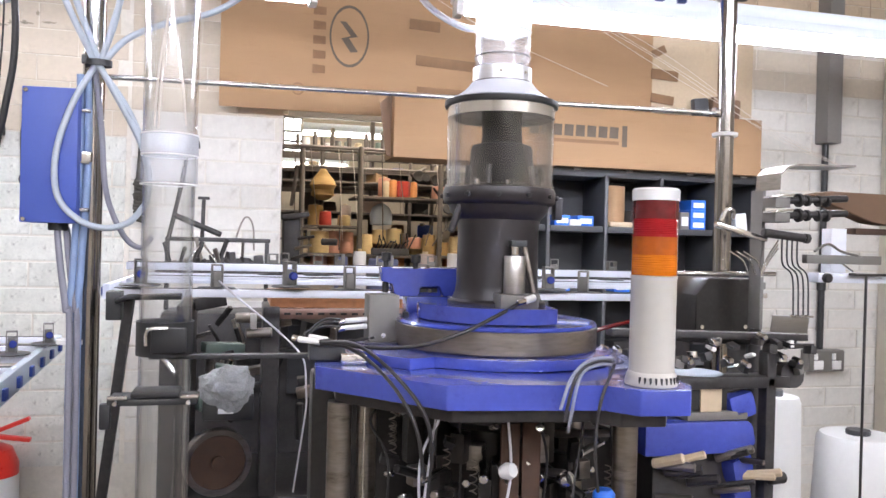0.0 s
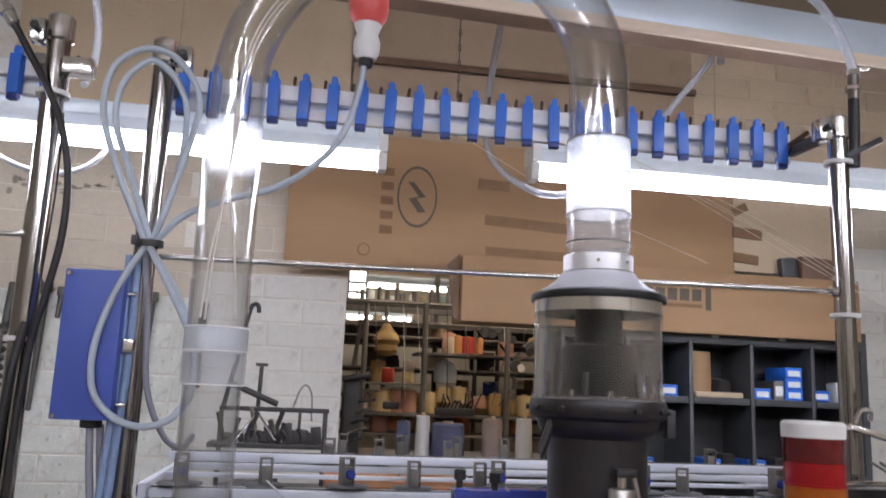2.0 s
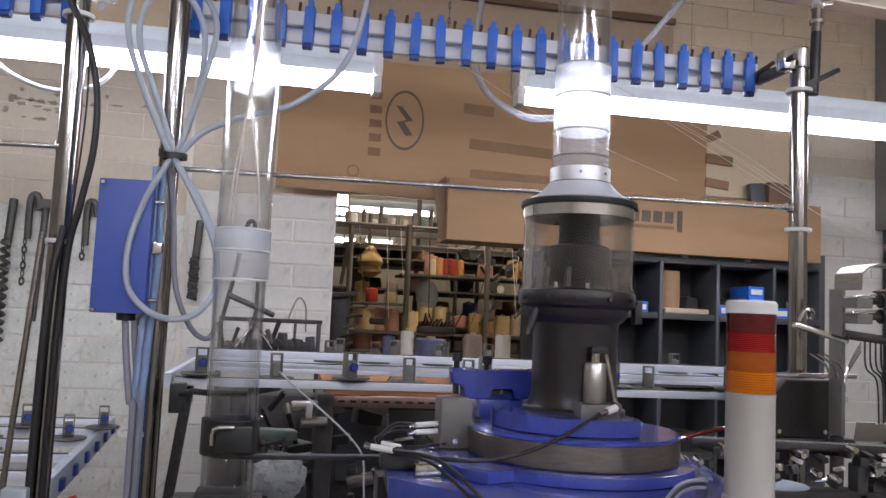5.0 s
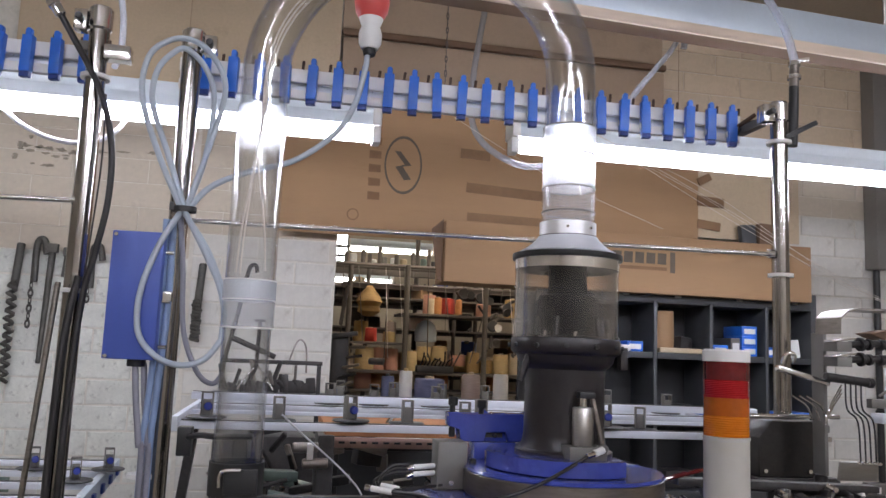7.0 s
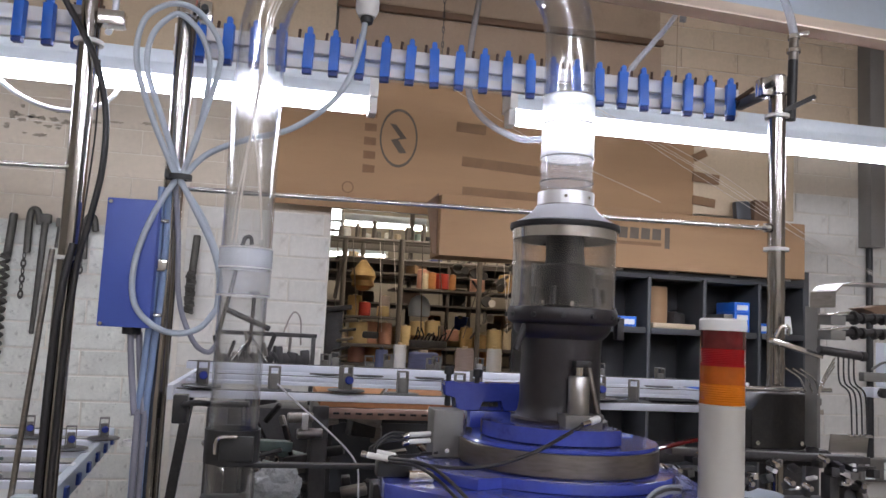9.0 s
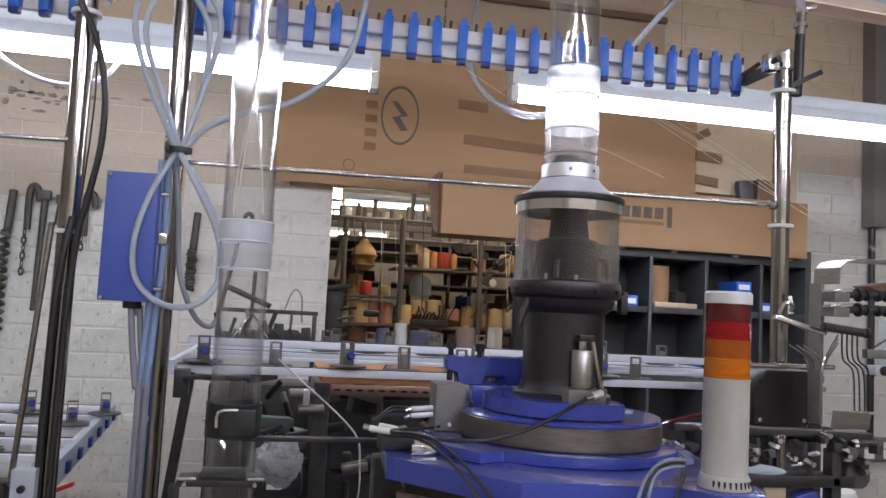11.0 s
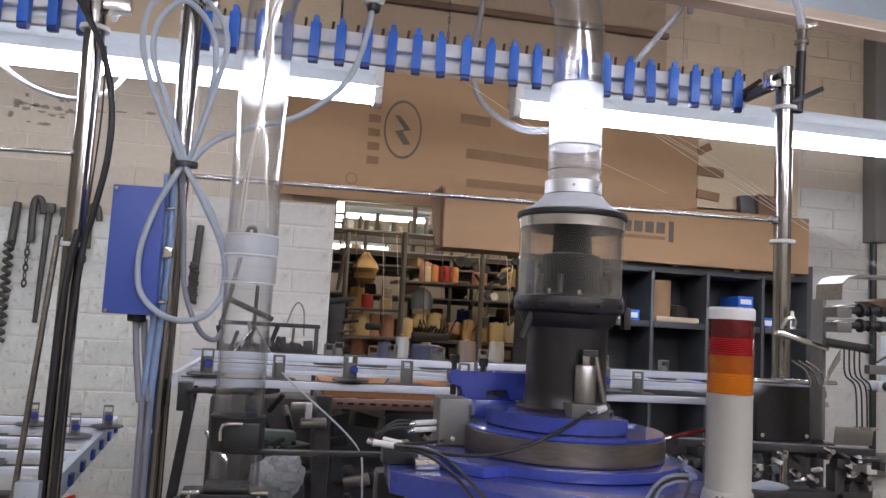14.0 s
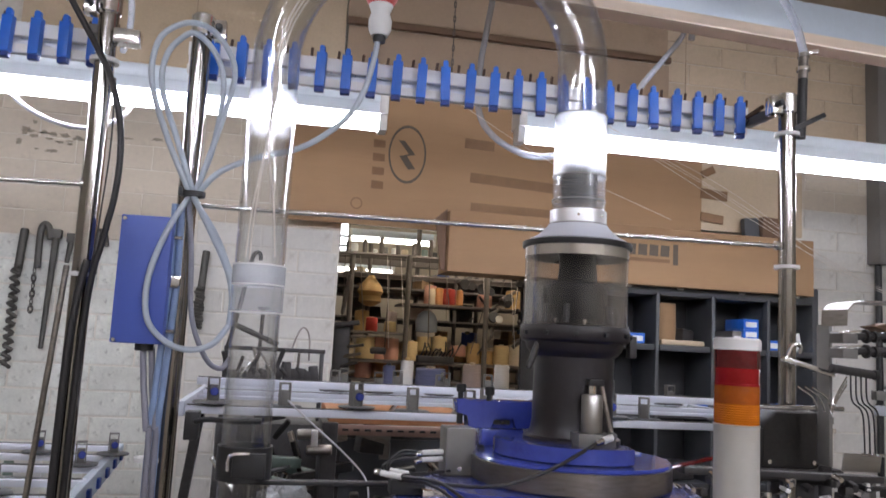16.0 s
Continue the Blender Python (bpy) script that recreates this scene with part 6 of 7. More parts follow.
def yarn_feeder():
    """Steel hood, springs and wire arms of the yarn changer."""
    y = 1.1
    f = thing("yarn_feeder", (0.86, y, 1.63), "steel yarn feeder with a curved hood and wire arms", "yarn feeder")
    hood = bmesh.new()
    prof = [(0.826, 1.70), (0.827, 1.722), (0.838, 1.7325), (0.858, 1.7375), (0.96, 1.74)]
    a = [hood.verts.new((x, y - 0.03, z)) for x, z in prof] + [hood.verts.new((x, y - 0.03, z - 0.003)) for x, z in reversed(prof)]
    c = [hood.verts.new((v.co.x, y + 0.03, v.co.z)) for v in a]
    hood.faces.new(a), hood.faces.new(c[::-1])
    for i in range(len(a)):
        j = (i + 1) % len(a)
        hood.faces.new((a[i], a[j], c[j], c[i]))
    part("hood", hood, WORN_STEEL, f, "curved bare steel hood")
    for z in (1.69, 1.667):
        part("spring_plate", box(0.815, y - 0.025, z - 0.003, 0.856, y - 0.005, z, 0.0008, turn=turn(0, -7, 0)), CHROME, f)
        part("tension_block", box(0.826, y - 0.02, z - 0.019, 0.852, y + 0.012, z - 0.004, 0.001), GREY_ALU, f)
        part("spindle", rod((0.852, y - 0.012, z - 0.008), (0.96, y - 0.012, z - 0.001), 0.0055), OILY, f)
        for x in (0.87, 0.885, 0.905, 0.92):
            part("washer", rod((x, y - 0.012, z - 0.007), (x + 0.005, y - 0.012, z - 0.0065), 0.011 - 0.002 * (x > 0.88), 14), OILY, f)
    part("arm", box(0.74, y, 1.628, 0.83, y + 0.012, 1.636, 0.002, turn=turn(0, 14, 0)), CHROME, f, "bright steel arm")
    part("hook", hose([(0.745, y, 1.648), (0.752, y - 0.004, 1.664), (0.764, y - 0.004, 1.663), (0.766, y, 1.652)], 0.0035, 8), CHROME, f)
    part("cross_bar", rod((0.812, y - 0.01, 1.632), (0.886, y - 0.01, 1.625), 0.0068), OILY, f)
    part("cap", rod((0.886, y - 0.01, 1.625), (0.894, y - 0.01, 1.6245), 0.0078), OILY, f)
    part("backing", box(0.832, y + 0.02, 1.48, 0.838, y + 0.05, 1.7, 0.001), GREY_ALU, f)
    for k in range(4):
        x = 0.845 + 0.009 * k
        part("wire_arm", hose([(x, y - 0.012, 1.625), (x + 0.002, y - 0.012, 1.585), (x + 0.02, y - 0.012, 1.565), (x + 0.022, y - 0.014, 1.505)], 0.0014, 6), OILY, f)
        part("wire_foot", rod((x + 0.014, y - 0.018, 1.505), (x + 0.032, y - 0.012, 1.503), 0.0022, 8), CHROME, f)
    for k in range(3):
        part("thin_wire", hose([(0.832, y - 0.02, 1.62 - 0.006 * k), (0.80, y - 0.04, 1.595 - 0.005 * k), (0.782, y - 0.05, 1.572 - 0.004 * k)], 0.001, 6), CHROME, f)
        part("finger", hose([(0.775 + 0.012 * k, y - 0.03, 1.568), (0.762 + 0.012 * k, y - 0.035, 1.588), (0.742 + 0.012 * k, y - 0.03, 1.602)], 0.0016, 6), CHROME, f)
    part("guide_plate", box(0.838, y - 0.002, 1.476, 0.905, y, 1.505, 0.001, turn=turn(10, 0, 0)), STEEL, f)
    part("side_bar", box(0.9, y, 1.586, 1.04, y + 0.012, 1.6, 0.001), GREY_ALU, f)
    part("loop_wire", hose([(0.905, y - 0.01, 1.605), (0.93, y - 0.01, 1.617), (0.955, y - 0.01, 1.606), (0.985, y - 0.01, 1.6)], 0.002, 6), GREY_ALU, f)
    part("post", rod((0.835, y + 0.035, 0.9), (0.835, y + 0.035, 1.48), 0.01), OILY, f)


yarn_feeder()


def black_arm():
    """Flat dark rail with tools that reaches out past the blue plate."""
    a = thing("cutter_rail", (0.65, 0.97, 1.48), "black iron rail with small tools beside the machine bed", "machine arm")
    part("rail", box(0.5, 0.955, 1.486, 0.79, 0.975, 1.495, 0.001, turn=turn(0, 1.5, 0)), OILY, a)
    part("rail", box(0.6, 0.99, 1.474, 0.8, 1.01, 1.484, 0.001, turn=turn(0, 3, 0)), BLACK, a)
    part("pointer", prism([(0.75, 0.965), (0.8, 0.972), (0.82, 0.98), (0.75, 0.99)], 1.47, 1.476, 0.001), OILY, a)
    part("red_cable", hose([(0.455, 0.95, 1.492), (0.49, 0.935, 1.505), (0.53, 0.94, 1.512), (0.56, 0.95, 1.51)], 0.0028, 8), RED_TOP, a, "red cable")
    rnd = random.Random(11)
    for i in range(36):
        x = 0.47 + 0.0088 * i + rnd.uniform(-0.006, 0.006)
        z = rnd.uniform(1.438, 1.48)
        part("fixture", box(x, 0.94, z, x + rnd.uniform(0.005, 0.014), 0.956, z + rnd.uniform(0.004, 0.012), 0.001, turn=turn(rnd.uniform(-20, 20), rnd.uniform(-20, 20), 0)), (OILY, OILY, CHROME, BLACK, WHITE, OILY, GREY_ALU)[i % 7], a)
        if i % 3 == 0:
            part("screw", rod((x, 0.93, z + 0.01), (x + 0.004, 0.95, z + 0.012), 0.004, 8), CHROME, a)
    part("gear", lathe(0, 0, [(0, -0.008), (0.018, -0.008), (0.018, 0.008), (0, 0.008)], 14, tilt=Matrix.Translation((0.765, 0.96, 1.436)) @ turn(80)), OILY, a)
    part("post", box(0.724, 0.95, 0.9, 0.739, 0.97, 1.47, 0.003), OILY, a)
    part("post_foot", rod((0.722, 0.94, 1.302), (0.75, 0.945, 1.302), 0.008, 10), OILY, a)
    part("bracket", box(0.48, 0.95, 1.42, 0.76, 0.985, 1.436, 0.003), OILY, a)


black_arm()


def actuator():
    a = thing("step_motor", (0.655, 0.99, 1.376), "grey step motor with a cream label on a blue block", "motor")
    part("top", lathe(0.638, 0.995, [(0, 1.421), (0.041, 1.421), (0.043, 1.424), (0.043, 1.433), (0.041, 1.4365), (0, 1.437)], 32), BEAM, a, "pale grey round cap")
    windings = part("winding_case", box(0.605, 0.96, 1.39, 0.672, 1.018, 1.4205, 0.003), BLACK, a)
    part("label", box(0.63, 0.957, 1.388, 0.661, 0.9595, 1.42, 0), CARD_PALE, windings, "cream paper label")
    part("flange", box(0.61, 0.955, 1.378, 0.70, 1.02, 1.3895, 0.002), GREY_ALU, a)
    part("blue_block", box(0.548, 0.95, 1.335, 0.70, 1.03, 1.3775, 0.003), BLUE, a)
    part("column", box(0.57, 0.97, 0.9, 0.68, 1.03, 1.334, 0.003), OILY, a)
    for i in range(4):
        part("shield", box(0.674, 0.955, 1.378 - 0.042 * i, 0.714, 0.985, 1.413 - 0.042 * i, 0.01, turn=turn(0, -14, 8 * i)), BLUE, a, "rounded blue guard")
    rnd = random.Random(3)
    for i in range(14):
        x, z = rnd.uniform(0.56, 0.7), rnd.uniform(1.28, 1.33)
        part("lever", rod((x, 0.96, z), (x + rnd.uniform(0.015, 0.04), 0.93, z + rnd.uniform(0, 0.02)), rnd.uniform(0.003, 0.007), 8), (OILY, WORN_STEEL, CARD_PALE)[i % 3], a)


actuator()


def side_frame():
    s = thing("side_frame", (1.15, 1.35, 0), "grey aluminium arm on a thin post beside the machine", "frame")
    part("arm", box(1.085, 1.3, 1.548, 1.4, 1.33, 1.566, 0.002), ALU, s)
    part("plate", box(1.113, 1.302, 1.567, 1.147, 1.328, 1.65, 0.001), ALU, s)
    part("pivot", rod((1.102, 1.29, 1.557), (1.102, 1.335, 1.557), 0.009), OILY, s)
    part("post", rod((1.178, 1.285, 0.0), (1.178, 1.285, 1.562), 0.0026, 10), OILY, s)
    part("bracket", prism([(1.15, 1.28), (1.23, 1.28), (1.23, 1.298), (1.15, 1.298)], 1.562, 1.567, 0.001), OILY, s)
    part("wire", hose([(1.12, 1.3, 1.6), (1.14, 1.3, 1.582), (1.16, 1.3, 1.57)], 0.002, 6), CHROME, s)
    part("wood_arm", side_prism([(1.085, 1.714), (1.132, 1.723), (1.26, 1.721), (1.45, 1.718), (1.45, 1.655), (1.262, 1.662), (1.23, 1.665)], 1.33, 1.37, 0.002), CARD_DARK_SHADE, s, "brown wooden arm")
    part("wood_arm", box(1.2, 1.34, 1.642, 1.45, 1.37, 1.654, 0.002), RUST, s)
    part("upright", box(1.4, 1.31, 0, 1.44, 1.37, 1.7, 0.003), OILY, s)


side_frame()
for x, y, z, r, h, lab in ((1.226, 1.6, 0.99, 0.058, 0.287, "tall white yarn cone beside the machine"), (1.765, 1.95, 0.85, 0.118, 0.238, "wide white yarn cone with a dark core")):
    c = thing("white_cone", (x, y, z), lab, "yarn cone")
    part("yarn", lathe(x, y, [(0, z), (r, z), (r * 1.02, z + 0.02), (r * 0.93, z + h - 0.012), (r * 0.85, z + h), (0, z + h)], 36), PAPER, c)
    part("core", rod((x, y, z + h), (x, y, z + h + 0.014), r * 0.28, 16), SHELF, c)
    part("stand", lathe(x, y, [(0, 0), (r * 0.9, 0), (r * 0.9, 0.02), (0.02, 0.03), (0.02, z - 0.02), (r * 0.8, z), (0, z)], 20), OILY, c)


# thin yarns running to the feeder
for k in range(4):
    cable("yarn_thread", [(0.5 + 0.02 * k, 1.32, 2.06 - 0.012 * k), (0.72, 1.25, 1.925 - 0.008 * k + 0.02 * (k % 2)), (0.9, 1.2, 1.812 - 0.004 * k), (1.0, 1.12, 1.735)], 0.00035, THREAD, "pale yarn running down to the feeder", "yarn", 5)
cable("yarn_thread", [(0.25, 1.32, 2.06), (0.42, 1.28, 1.955), (0.6, 1.2, 1.86)], 0.0003, THREAD, "pale yarn running down from a sensor", "yarn", 5)


# ---- behind and below the creel ----
def old_machine():
    o = thing("old_machine", (0.05, 1.85, 0), "dark oily old machine with a rusty flywheel below the creel", "machine")
    tilt = Matrix.Translation((0.0, 1.71, 1.146)) @ turn(90, 0, 14)
    part("flywheel_rim", lathe(0, 0, [(0.056, -0.013), (0.067, -0.013), (0.069, -0.008), (0.069, 0.008), (0.067, 0.013), (0.056, 0.013)], 48, closed=True, tilt=tilt), WORN_STEEL, o, "worn steel rim")
    web = part("flywheel_web", lathe(0, 0, [(0, -0.006), (0.057, -0.006), (0.057, 0.006), (0, 0.006)], 40, tilt=tilt), RUST, o, "rusty brown wheel")
    part("hub", lathe(0, 0, [(0, -0.016), (0.013, -0.016), (0.015, 0.0), (0.013, 0.016), (0, 0.016)], 20, tilt=tilt), RUST, web)
    part("bed", box(-0.1, 1.74, 0.0, 0.4, 2.1, 1.06, 0.01), OILY, o)
    part("frame", box(-0.09, 1.76, 1.06, -0.06, 2.0, 1.46, 0.004), OILY, o)
    part("frame", box(0.085, 1.74, 1.06, 0.12, 1.9, 1.46, 0.004), OILY, o)
    part("motor", box(-0.03, 1.68, 1.235, 0.07, 1.78, 1.285, 0.006), BLACK, o)
    part("name_plate", box(0.0, 1.677, 1.25, 0.03, 1.679, 1.26, 0), PAPER, o)
    rnd = random.Random(8)
    for i in range(46):
        x, y, z = rnd.uniform(-0.08, 0.42), rnd.uniform(1.78, 2.0), rnd.uniform(1.2, 1.46)
        if rnd.random() < 0.5:
            part("fitting", box(x, y, z, x + rnd.uniform(0.02, 0.09), y + 0.04, z + rnd.uniform(0.008, 0.04), 0.003, turn=turn(0, rnd.uniform(-15, 15), rnd.uniform(-20, 20))), (OILY, GREENISH, OILY, BLACK, WORN_STEEL, OILY)[i % 6], o)
        else:
            part("linkage", rod((x, y, z), (x + rnd.uniform(-0.08, 0.08), y + 0.02, z + rnd.uniform(-0.1, 0.1)), rnd.uniform(0.003, 0.009), 8), (WORN_STEEL, OILY, CHROME, OILY)[i % 4], o)
    for x, z in ((0.03, 1.47), (0.05, 1.44)):
        part("spindle", rod((x, 1.6, z - 0.02), (x + 0.05, 1.6, z - 0.018), 0.01, 12), WORN_STEEL, o)
    part("white_cap", box(0.058, 1.58, 1.43, 0.07, 1.6, 1.46, 0.002), WHITE, o)


old_machine()


cab = thing("tool_cabinet", (0.45, 2.25, 0), "dark steel tool cabinet behind the creel", "cabinet")
part("body", box(0.14, 2.15, 0, 0.79, 2.4, 1.40, 0.006), OILY, cab)
part("top", box(0.13, 2.14, 1.4, 0.8, 2.41, 1.415, 0.004), SHELF, cab)
d1 = part("drawer", box(0.16, 2.142, 1.2, 0.46, 2.149, 1.38, 0.003), SHELF, cab)
d2 = part("drawer", box(0.47, 2.142, 1.2, 0.77, 2.149, 1.38, 0.003), SHELF, cab)
for dr, xm in ((d1, 0.31), (d2, 0.62)):
    part("handle", rod((xm - 0.05, 2.135, 1.3), (xm + 0.05, 2.135, 1.3), 0.005), STEEL, dr)


def bag():
    rnd = random.Random(2)
    bm = bmesh.new()
    bmesh.ops.create_icosphere(bm, subdivisions=4, radius=1)
    for v in bm.verts:
        n = noise.noise(v.co * 1.7) * 0.3 + noise.noise(v.co * 5) * 0.14
        v.co = v.co * (1 + n)
        v.co = Vector((0.02 + v.co.x * 0.055, 1.70 + v.co.y * 0.04, 1.298 + v.co.z * 0.045))
    return solo("plastic_bag", bm, BAG, (0.02, 1.7, 1.26), "crumpled clear plastic bag on the old machine", "bag", smooth=False)


bag()


def slotted_shelf():
    s = thing("slotted_angle_shelf", (0.23, 1.78, 1.43), "rusty orange shelf edge with a slotted angle iron", "shelf")
    part("board", box(0.1, 1.755, 1.457, 0.42, 2.1, 1.478, 0.003), ORANGE_SHELF, s)
    bm = box(0.09, 1.748, 1.434, 0.42, 1.753, 1.456, 0.001)
    angle = part("angle", bm, PINK_ANGLE, s)
    for i in range(13):
        x = 0.105 + 0.024 * i
        part("slot", box(x, 1.7455, 1.443, x + 0.013, 1.7475, 1.4475, 0), BLACK, angle, "dark slot")
    for x in (0.095, 0.41):
        part("leg", box(x, 1.76, 0, x + 0.02, 1.79, 1.4335, 0.002), PINK_ANGLE, s)


slotted_shelf()


def iron_stand():
    """Old iron fixture with hooks against the painted wall."""
    y = 2.36
    s = thing("iron_stand", (0, y, 1.4), "black iron stand with a hooked rod before the painted wall", "stand")
    part("bar", box(-0.17, y - 0.01, 1.592, 0.115, y + 0.01, 1.604, 0.002), OILY, s)
    part("leg", box(0.1, y - 0.01, 1.4, 0.112, y + 0.01, 1.592, 0.002), OILY, s)
    part("leg", box(-0.17, y - 0.01, 1.4, -0.158, y + 0.01, 1.592, 0.002), OILY, s)
    part("hook_rod", hose([(-0.16, y - 0.02, 1.6), (-0.135, y - 0.02, 1.72), (-0.112, y - 0.02, 1.85), (-0.1, y - 0.02, 1.872), (-0.09, y - 0.02, 1.868), (-0.087, y - 0.02, 1.85)], 0.006, 10), OILY, s)
    part("tee", rod((-0.072, y, 1.604), (-0.07, y, 1.71), 0.0055), OILY, s)
    part("tee_head", box(-0.086, y - 0.008, 1.71, -0.054, y + 0.008, 1.718, 0.002), OILY, s)
    part("brace", rod((-0.15, y - 0.02, 1.665), (-0.02, y - 0.02, 1.612), 0.008), OILY, s)
    part("wire_loop", hose([(0.02, y, 1.605), (0.035, y, 1.65), (0.05, y, 1.665), (0.066, y, 1.64), (0.07, y, 1.57)], 0.0025, 8), WORN_STEEL, s)
    rnd = random.Random(21)
    for i in range(14):
        x = -0.15 + 0.017 * i
        part("lever", rod((x, y - 0.02, 1.515), (x + rnd.uniform(-0.03, 0.03), y - 0.03, 1.56 + rnd.uniform(-0.02, 0.05)), rnd.uniform(0.003, 0.008), 8), (OILY, OILY, WORN_STEEL)[i % 3], s)
        part("part_block", box(x, y - 0.03, 1.513, x + rnd.uniform(0.012, 0.03), y, 1.53 + rnd.uniform(0, 0.035), 0.004, turn=turn(0, rnd.uniform(-25, 25), 0)), OILY, s)
    part("shelf", box(-0.19, y - 0.05, 1.5, 0.13, y + 0.05, 1.512, 0.002), OILY, s)
    for sgn in (-1, 1):
        part("brace", rod((-0.07, y - 0.03, 1.59), (-0.07 + sgn * 0.05, y - 0.04, 1.52), 0.003), CHROME, s)
    part("base", box(-0.17, y - 0.1, 0, 0.11, y + 0.1, 1.4, 0.01), OILY, s)


iron_stand()


def extinguisher():
    x, y = -0.66, 2.58
    e = thing("fire_extinguisher", (x, y, 0.55), "red fire extinguisher hanging on the painted wall", "fire extinguisher")
    part("cylinder", lathe(x, y, [(0, 0.5), (0.07, 0.5), (0.078, 0.52), (0.078, 0.93), (0.06, 0.975), (0.03, 0.99), (0, 0.99)], 36), SIGNAL, e)
    part("label", lathe(x, y, [(0.0785, 0.7), (0.0785, 0.9), (0.079, 0.9), (0.079, 0.7)], 36, closed=True), PAPER, e)
    valve = part("valve", rod((x, y, 0.985), (x, y, 1.03), 0.018), STEEL, e)
    part("handle", box(x - 0.02, y - 0.012, 1.03, x + 0.11, y + 0.012, 1.042, 0.003, turn=turn(0, -22, 0)), SIGNAL, valve)
    part("handle", box(x - 0.02, y - 0.012, 1.0, x + 0.11, y + 0.012, 1.012, 0.003, turn=turn(0, 8, 0)), SIGNAL, valve)
    part("bracket", box(x - 0.03, y + 0.078, 0.6, x + 0.03, 2.698, 0.9, 0.003), SHELF, e)


extinguisher()
nt_ = thing("notice_board", (-0.62, 1.9, 1.25), "white notice with red and dark printed bars", "notice")
sheet_n = part("sheet", box(-0.72, 1.9, 1.12, -0.5, 1.904, 1.36, 0.001), PAPER, nt_)
part("red_panel", box(-0.68, 1.8965, 1.285, -0.62, 1.8985, 1.345, 0), RED, sheet_n)
for i in range(5):
    part("printed_bar", box(-0.605, 1.8965, 1.335 - i * 0.012, -0.585, 1.8985, 1.342 - i * 0.012, 0), INK, sheet_n)
    part("printed_bar", box(-0.575, 1.8965, 1.335 - i * 0.012, -0.555, 1.8985, 1.342 - i * 0.012, 0), GREENISH, sheet_n)
part("post", box(-0.63, 1.905, 0, -0.6, 1.93, 1.3, 0.002), OILY, nt_)
pb = thing("switch_box", (-0.31, 1.2, 1.33), "small grey-blue switch box on the pole", "box")
part("case", box(-0.335, 1.185, 1.33, -0.304, 1.208, 1.385, 0.002), BEAM, pb)
part("button", rod((-0.32, 1.178, 1.36), (-0.32, 1.186, 1.36), 0.005), BLACK, pb)


# ---- bricks of the north wall ----
def brick_wall(parent, x0, x1, z0, z1, course, paint, upper_mat=None, upper_z=9.0, depth=0.004):
    """Courses of bricks, each a piece of its own; the upper ones may carry another material."""
    length, joint, fine_joint = 0.235, 0.0055, 0.0016
    shapes = []
    for m, joint in ((paint, joint), (upper_mat or paint, fine_joint)):
        me = bpy.data.meshes.new("brick")
        b = box(-(length - joint) / 2, -depth, -(course - joint) / 2, (length - joint) / 2, depth, (course - joint) / 2, 0.003)
        bmesh.ops.recalc_face_normals(b, faces=b.faces)
        b.to_mesh(me)
        b.free()
        me.materials.append(m)
        shapes.append(me)
    rnd = random.Random(4)
    o = ORIGIN[parent.name]
    for row in range(int((z1 - z0) / course + 0.5)):
        z = z0 + row * course
        x = x0 - (length / 2 if row % 2 else 0) - rnd.uniform(0, 0.03)
        high = z > upper_z
        while x < x1 - 0.01:
            a, c = max(x, x0), min(x + length, x1)
            if c - a > 0.03:
                ob = new("brick", shapes[high])
                ob.parent = parent
                ob.location = Vector(((a + c) / 2, WALL_Y + (0.0024 if high else 0.0012) - rnd.uniform(-0.0008, 0.0008), z + course / 2)) - o
                gap = fine_joint if high else 0.0055
                ob.scale = ((c - a - gap) / (length - gap), 1, 1)
                ob.rotation_euler = (rnd.uniform(-0.007, 0.007), rnd.uniform(-0.004, 0.004), rnd.uniform(-0.005, 0.005))
            x += length


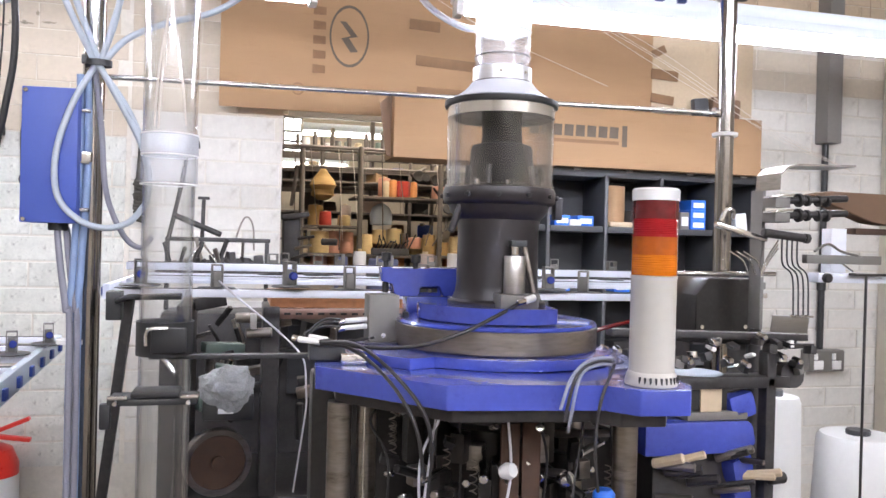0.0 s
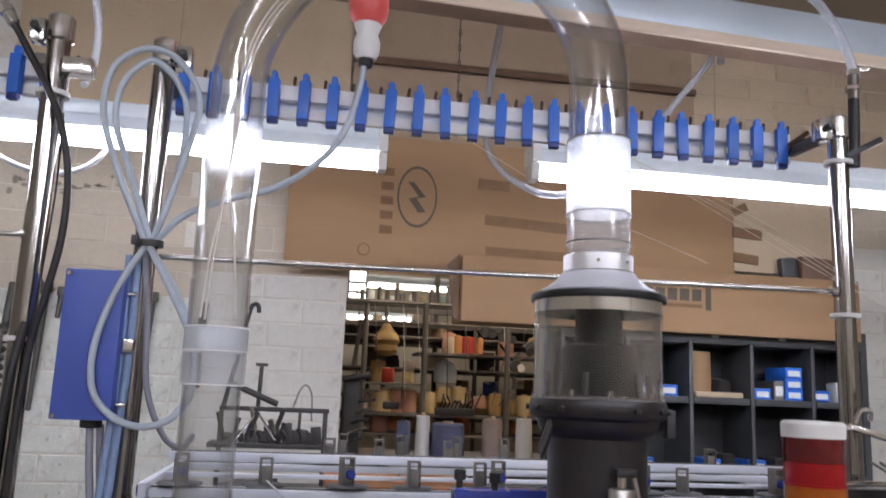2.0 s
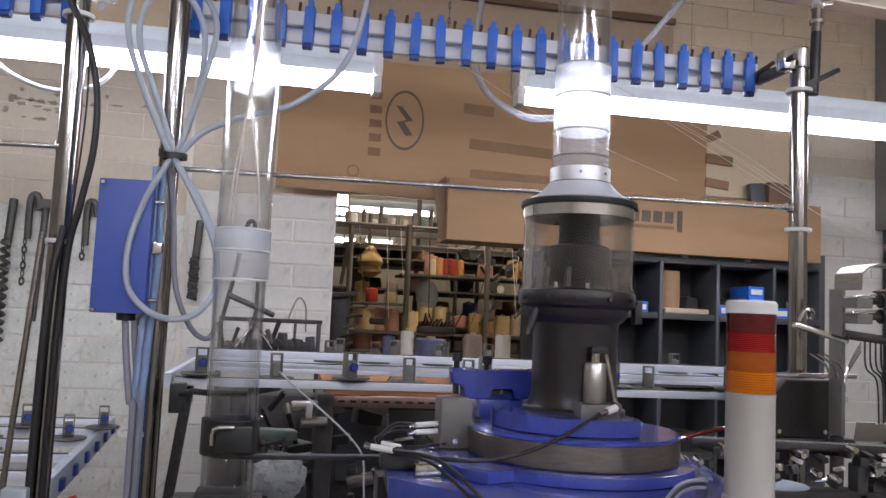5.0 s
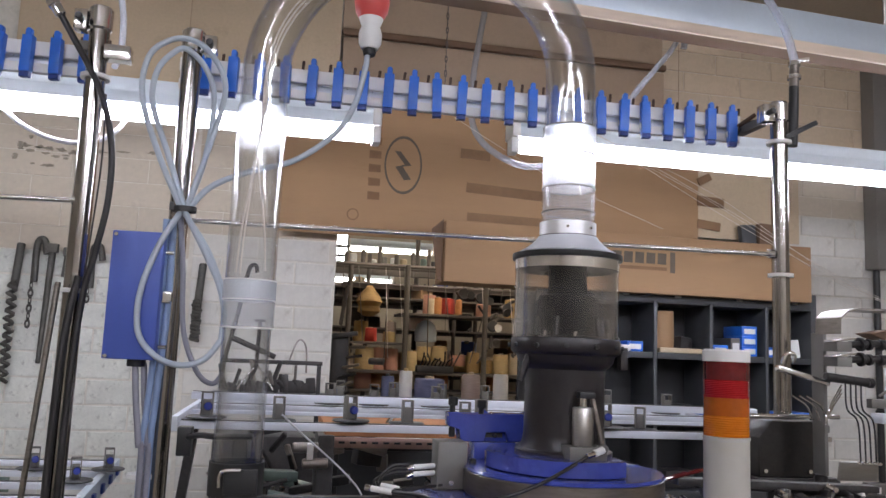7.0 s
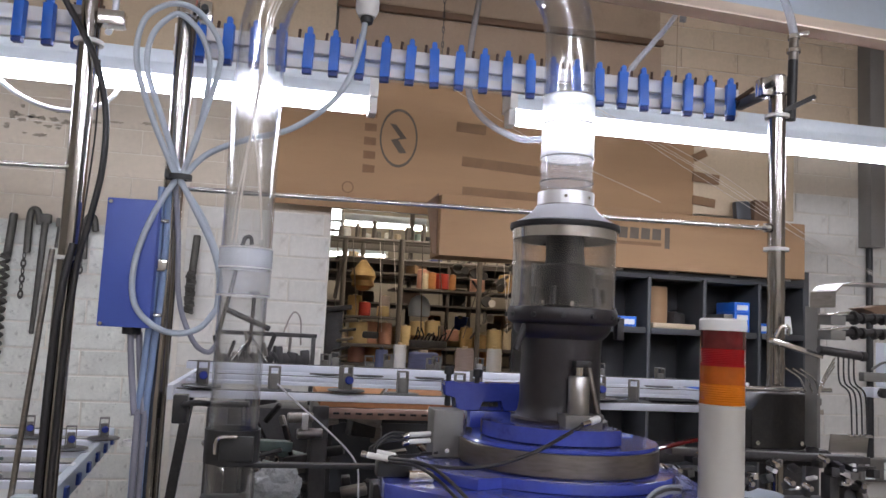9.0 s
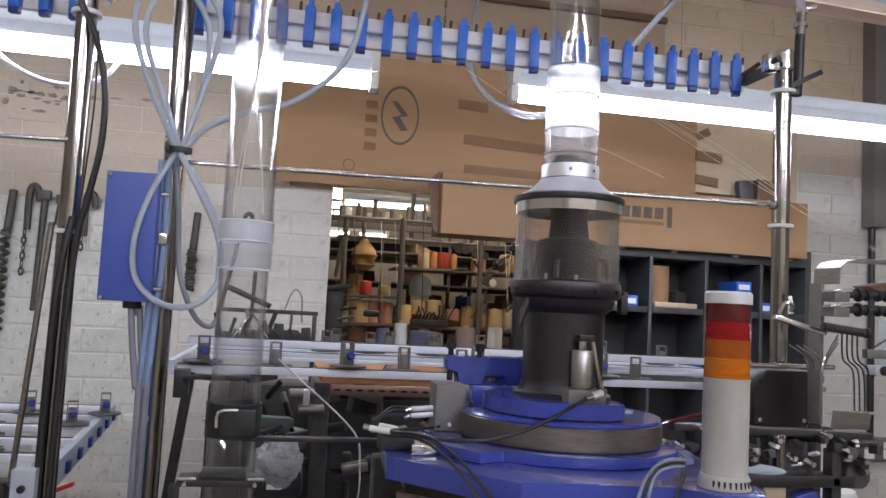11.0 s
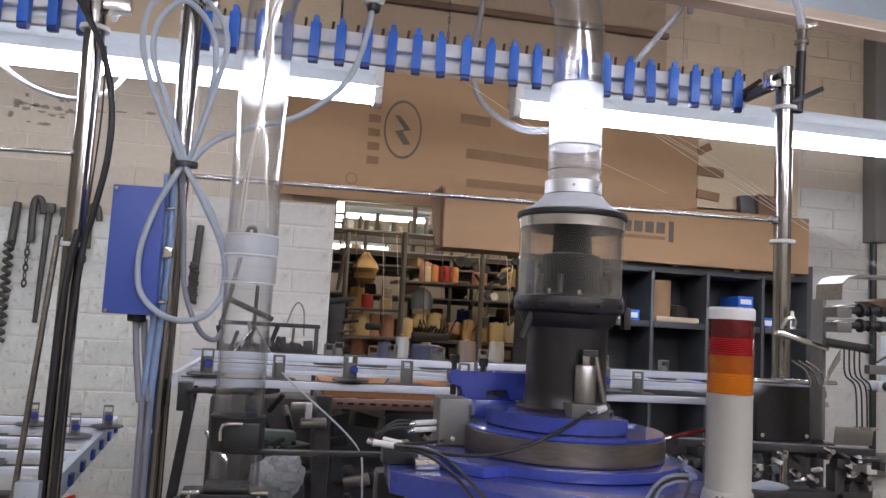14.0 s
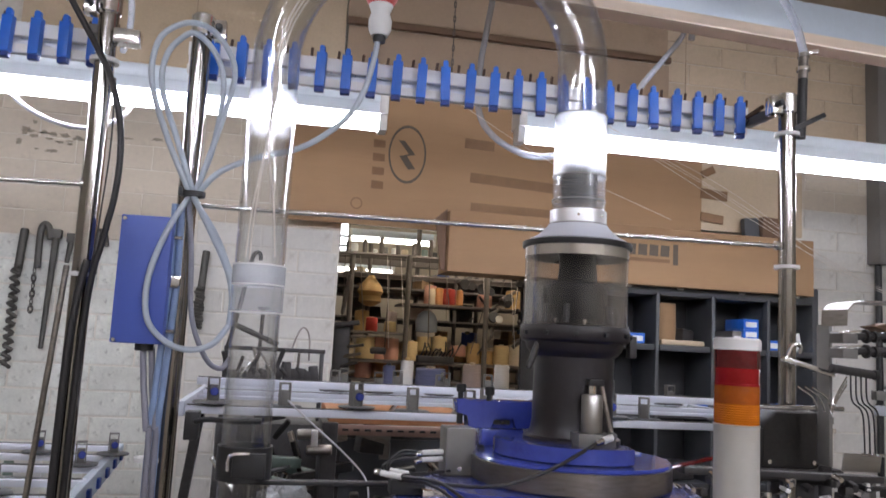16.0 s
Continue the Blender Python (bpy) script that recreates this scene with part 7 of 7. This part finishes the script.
brick_wall(wall_left, -1.4, -0.322, 0.882, 2.36, 0.0794, PAINT_OLD, PAINT_WARM_LIT, 1.9)
brick_wall(wall_left, -0.312, OPEN_X0, 0.8806, 2.36, 0.0747, PAINT_WALL, PAINT_WARM_LIT, 2.0)
brick_wall(wall_right, 1.83, 2.75, 0.6996, 2.36, 0.0763, PAINT_WALL, PAINT_WARM_LIT, 2.15)
brick_wall(wall_right, 1.335, 2.75, 2.43, 2.97, 0.079, PAINT_TAN, PAINT_TAN, 2.0, depth=0.006)
solo("wall_pier", box(2.5, 2.62, 0, 2.8, 2.69, TOP - 0.002, 0.003), UPPER_PAINT, (2.65, 2.65, 0), "cream painted pier on the wall", "wall", kind="structure")


# flaked patches of old plaster under the lamp
def flake(x, z, w, h, seed):
    rnd = random.Random(seed)
    pts = []
    for i in range(26):
        a = 2 * math.pi * i / 26
        k = rnd.uniform(0.3, 1.2)
        pts.append((x + w / 2 * k * math.cos(a), z + h / 2 * k * math.sin(a)))
    part("flaked_patch", side_prism(pts, WALL_Y - 0.0056, WALL_Y + 0.001), FLAKED, wall_left, "flaked patch of old plaster")


rnd_f = random.Random(8)
for n_ in range(30):
    fx = rnd_f.uniform(-0.88, -0.68) if n_ < 24 else rnd_f.uniform(-0.66, -0.45)
    fz = 2.238 + rnd_f.gauss(0, 0.008) if n_ % 2 else rnd_f.uniform(2.18, 2.28)
    flake(fx, fz, rnd_f.uniform(0.012, 0.045), rnd_f.uniform(0.006, 0.018), n_ + 3)


# ---- what moves ----
def sock():
    s = thing("knitted_sock", (CX, CY, 1.772), "dark knitted sock being drawn up inside the clear tube", "sock")
    part("leg", lathe(CX, CY, [(0, 1.73), (0.02, 1.73), (0.0215, 1.74), (0.022, 1.766), (0.02, 1.771), (0, 1.772)], 24), KNIT, s)
    part("fold", lathe(CX - 0.004, CY - 0.002, [(0, 1.768), (0.012, 1.77), (0.015, 1.774), (0.008, 1.777), (0, 1.7775)], 18), KNIT, s)
    return s


SOCK = sock()


def motions():
    low = -0.012
    rows = [(0, low), (10.4, low), (11.1, 0.046), (11.3, 0.047), (11.7, 0.043), (12.0, 0.039), (12.4, 0.035), (12.6, 0.039), (12.8, 0.045), (13.2, 0.036), (13.35, low), (15.8, low), (15.9, 0.012), (16.0, 0.084)]
    walk(SOCK, [(t, pose(CX, CY, 1.772 + dz, 0, 0, 20 * math.sin(t))) for t, dz in rows])


motions()
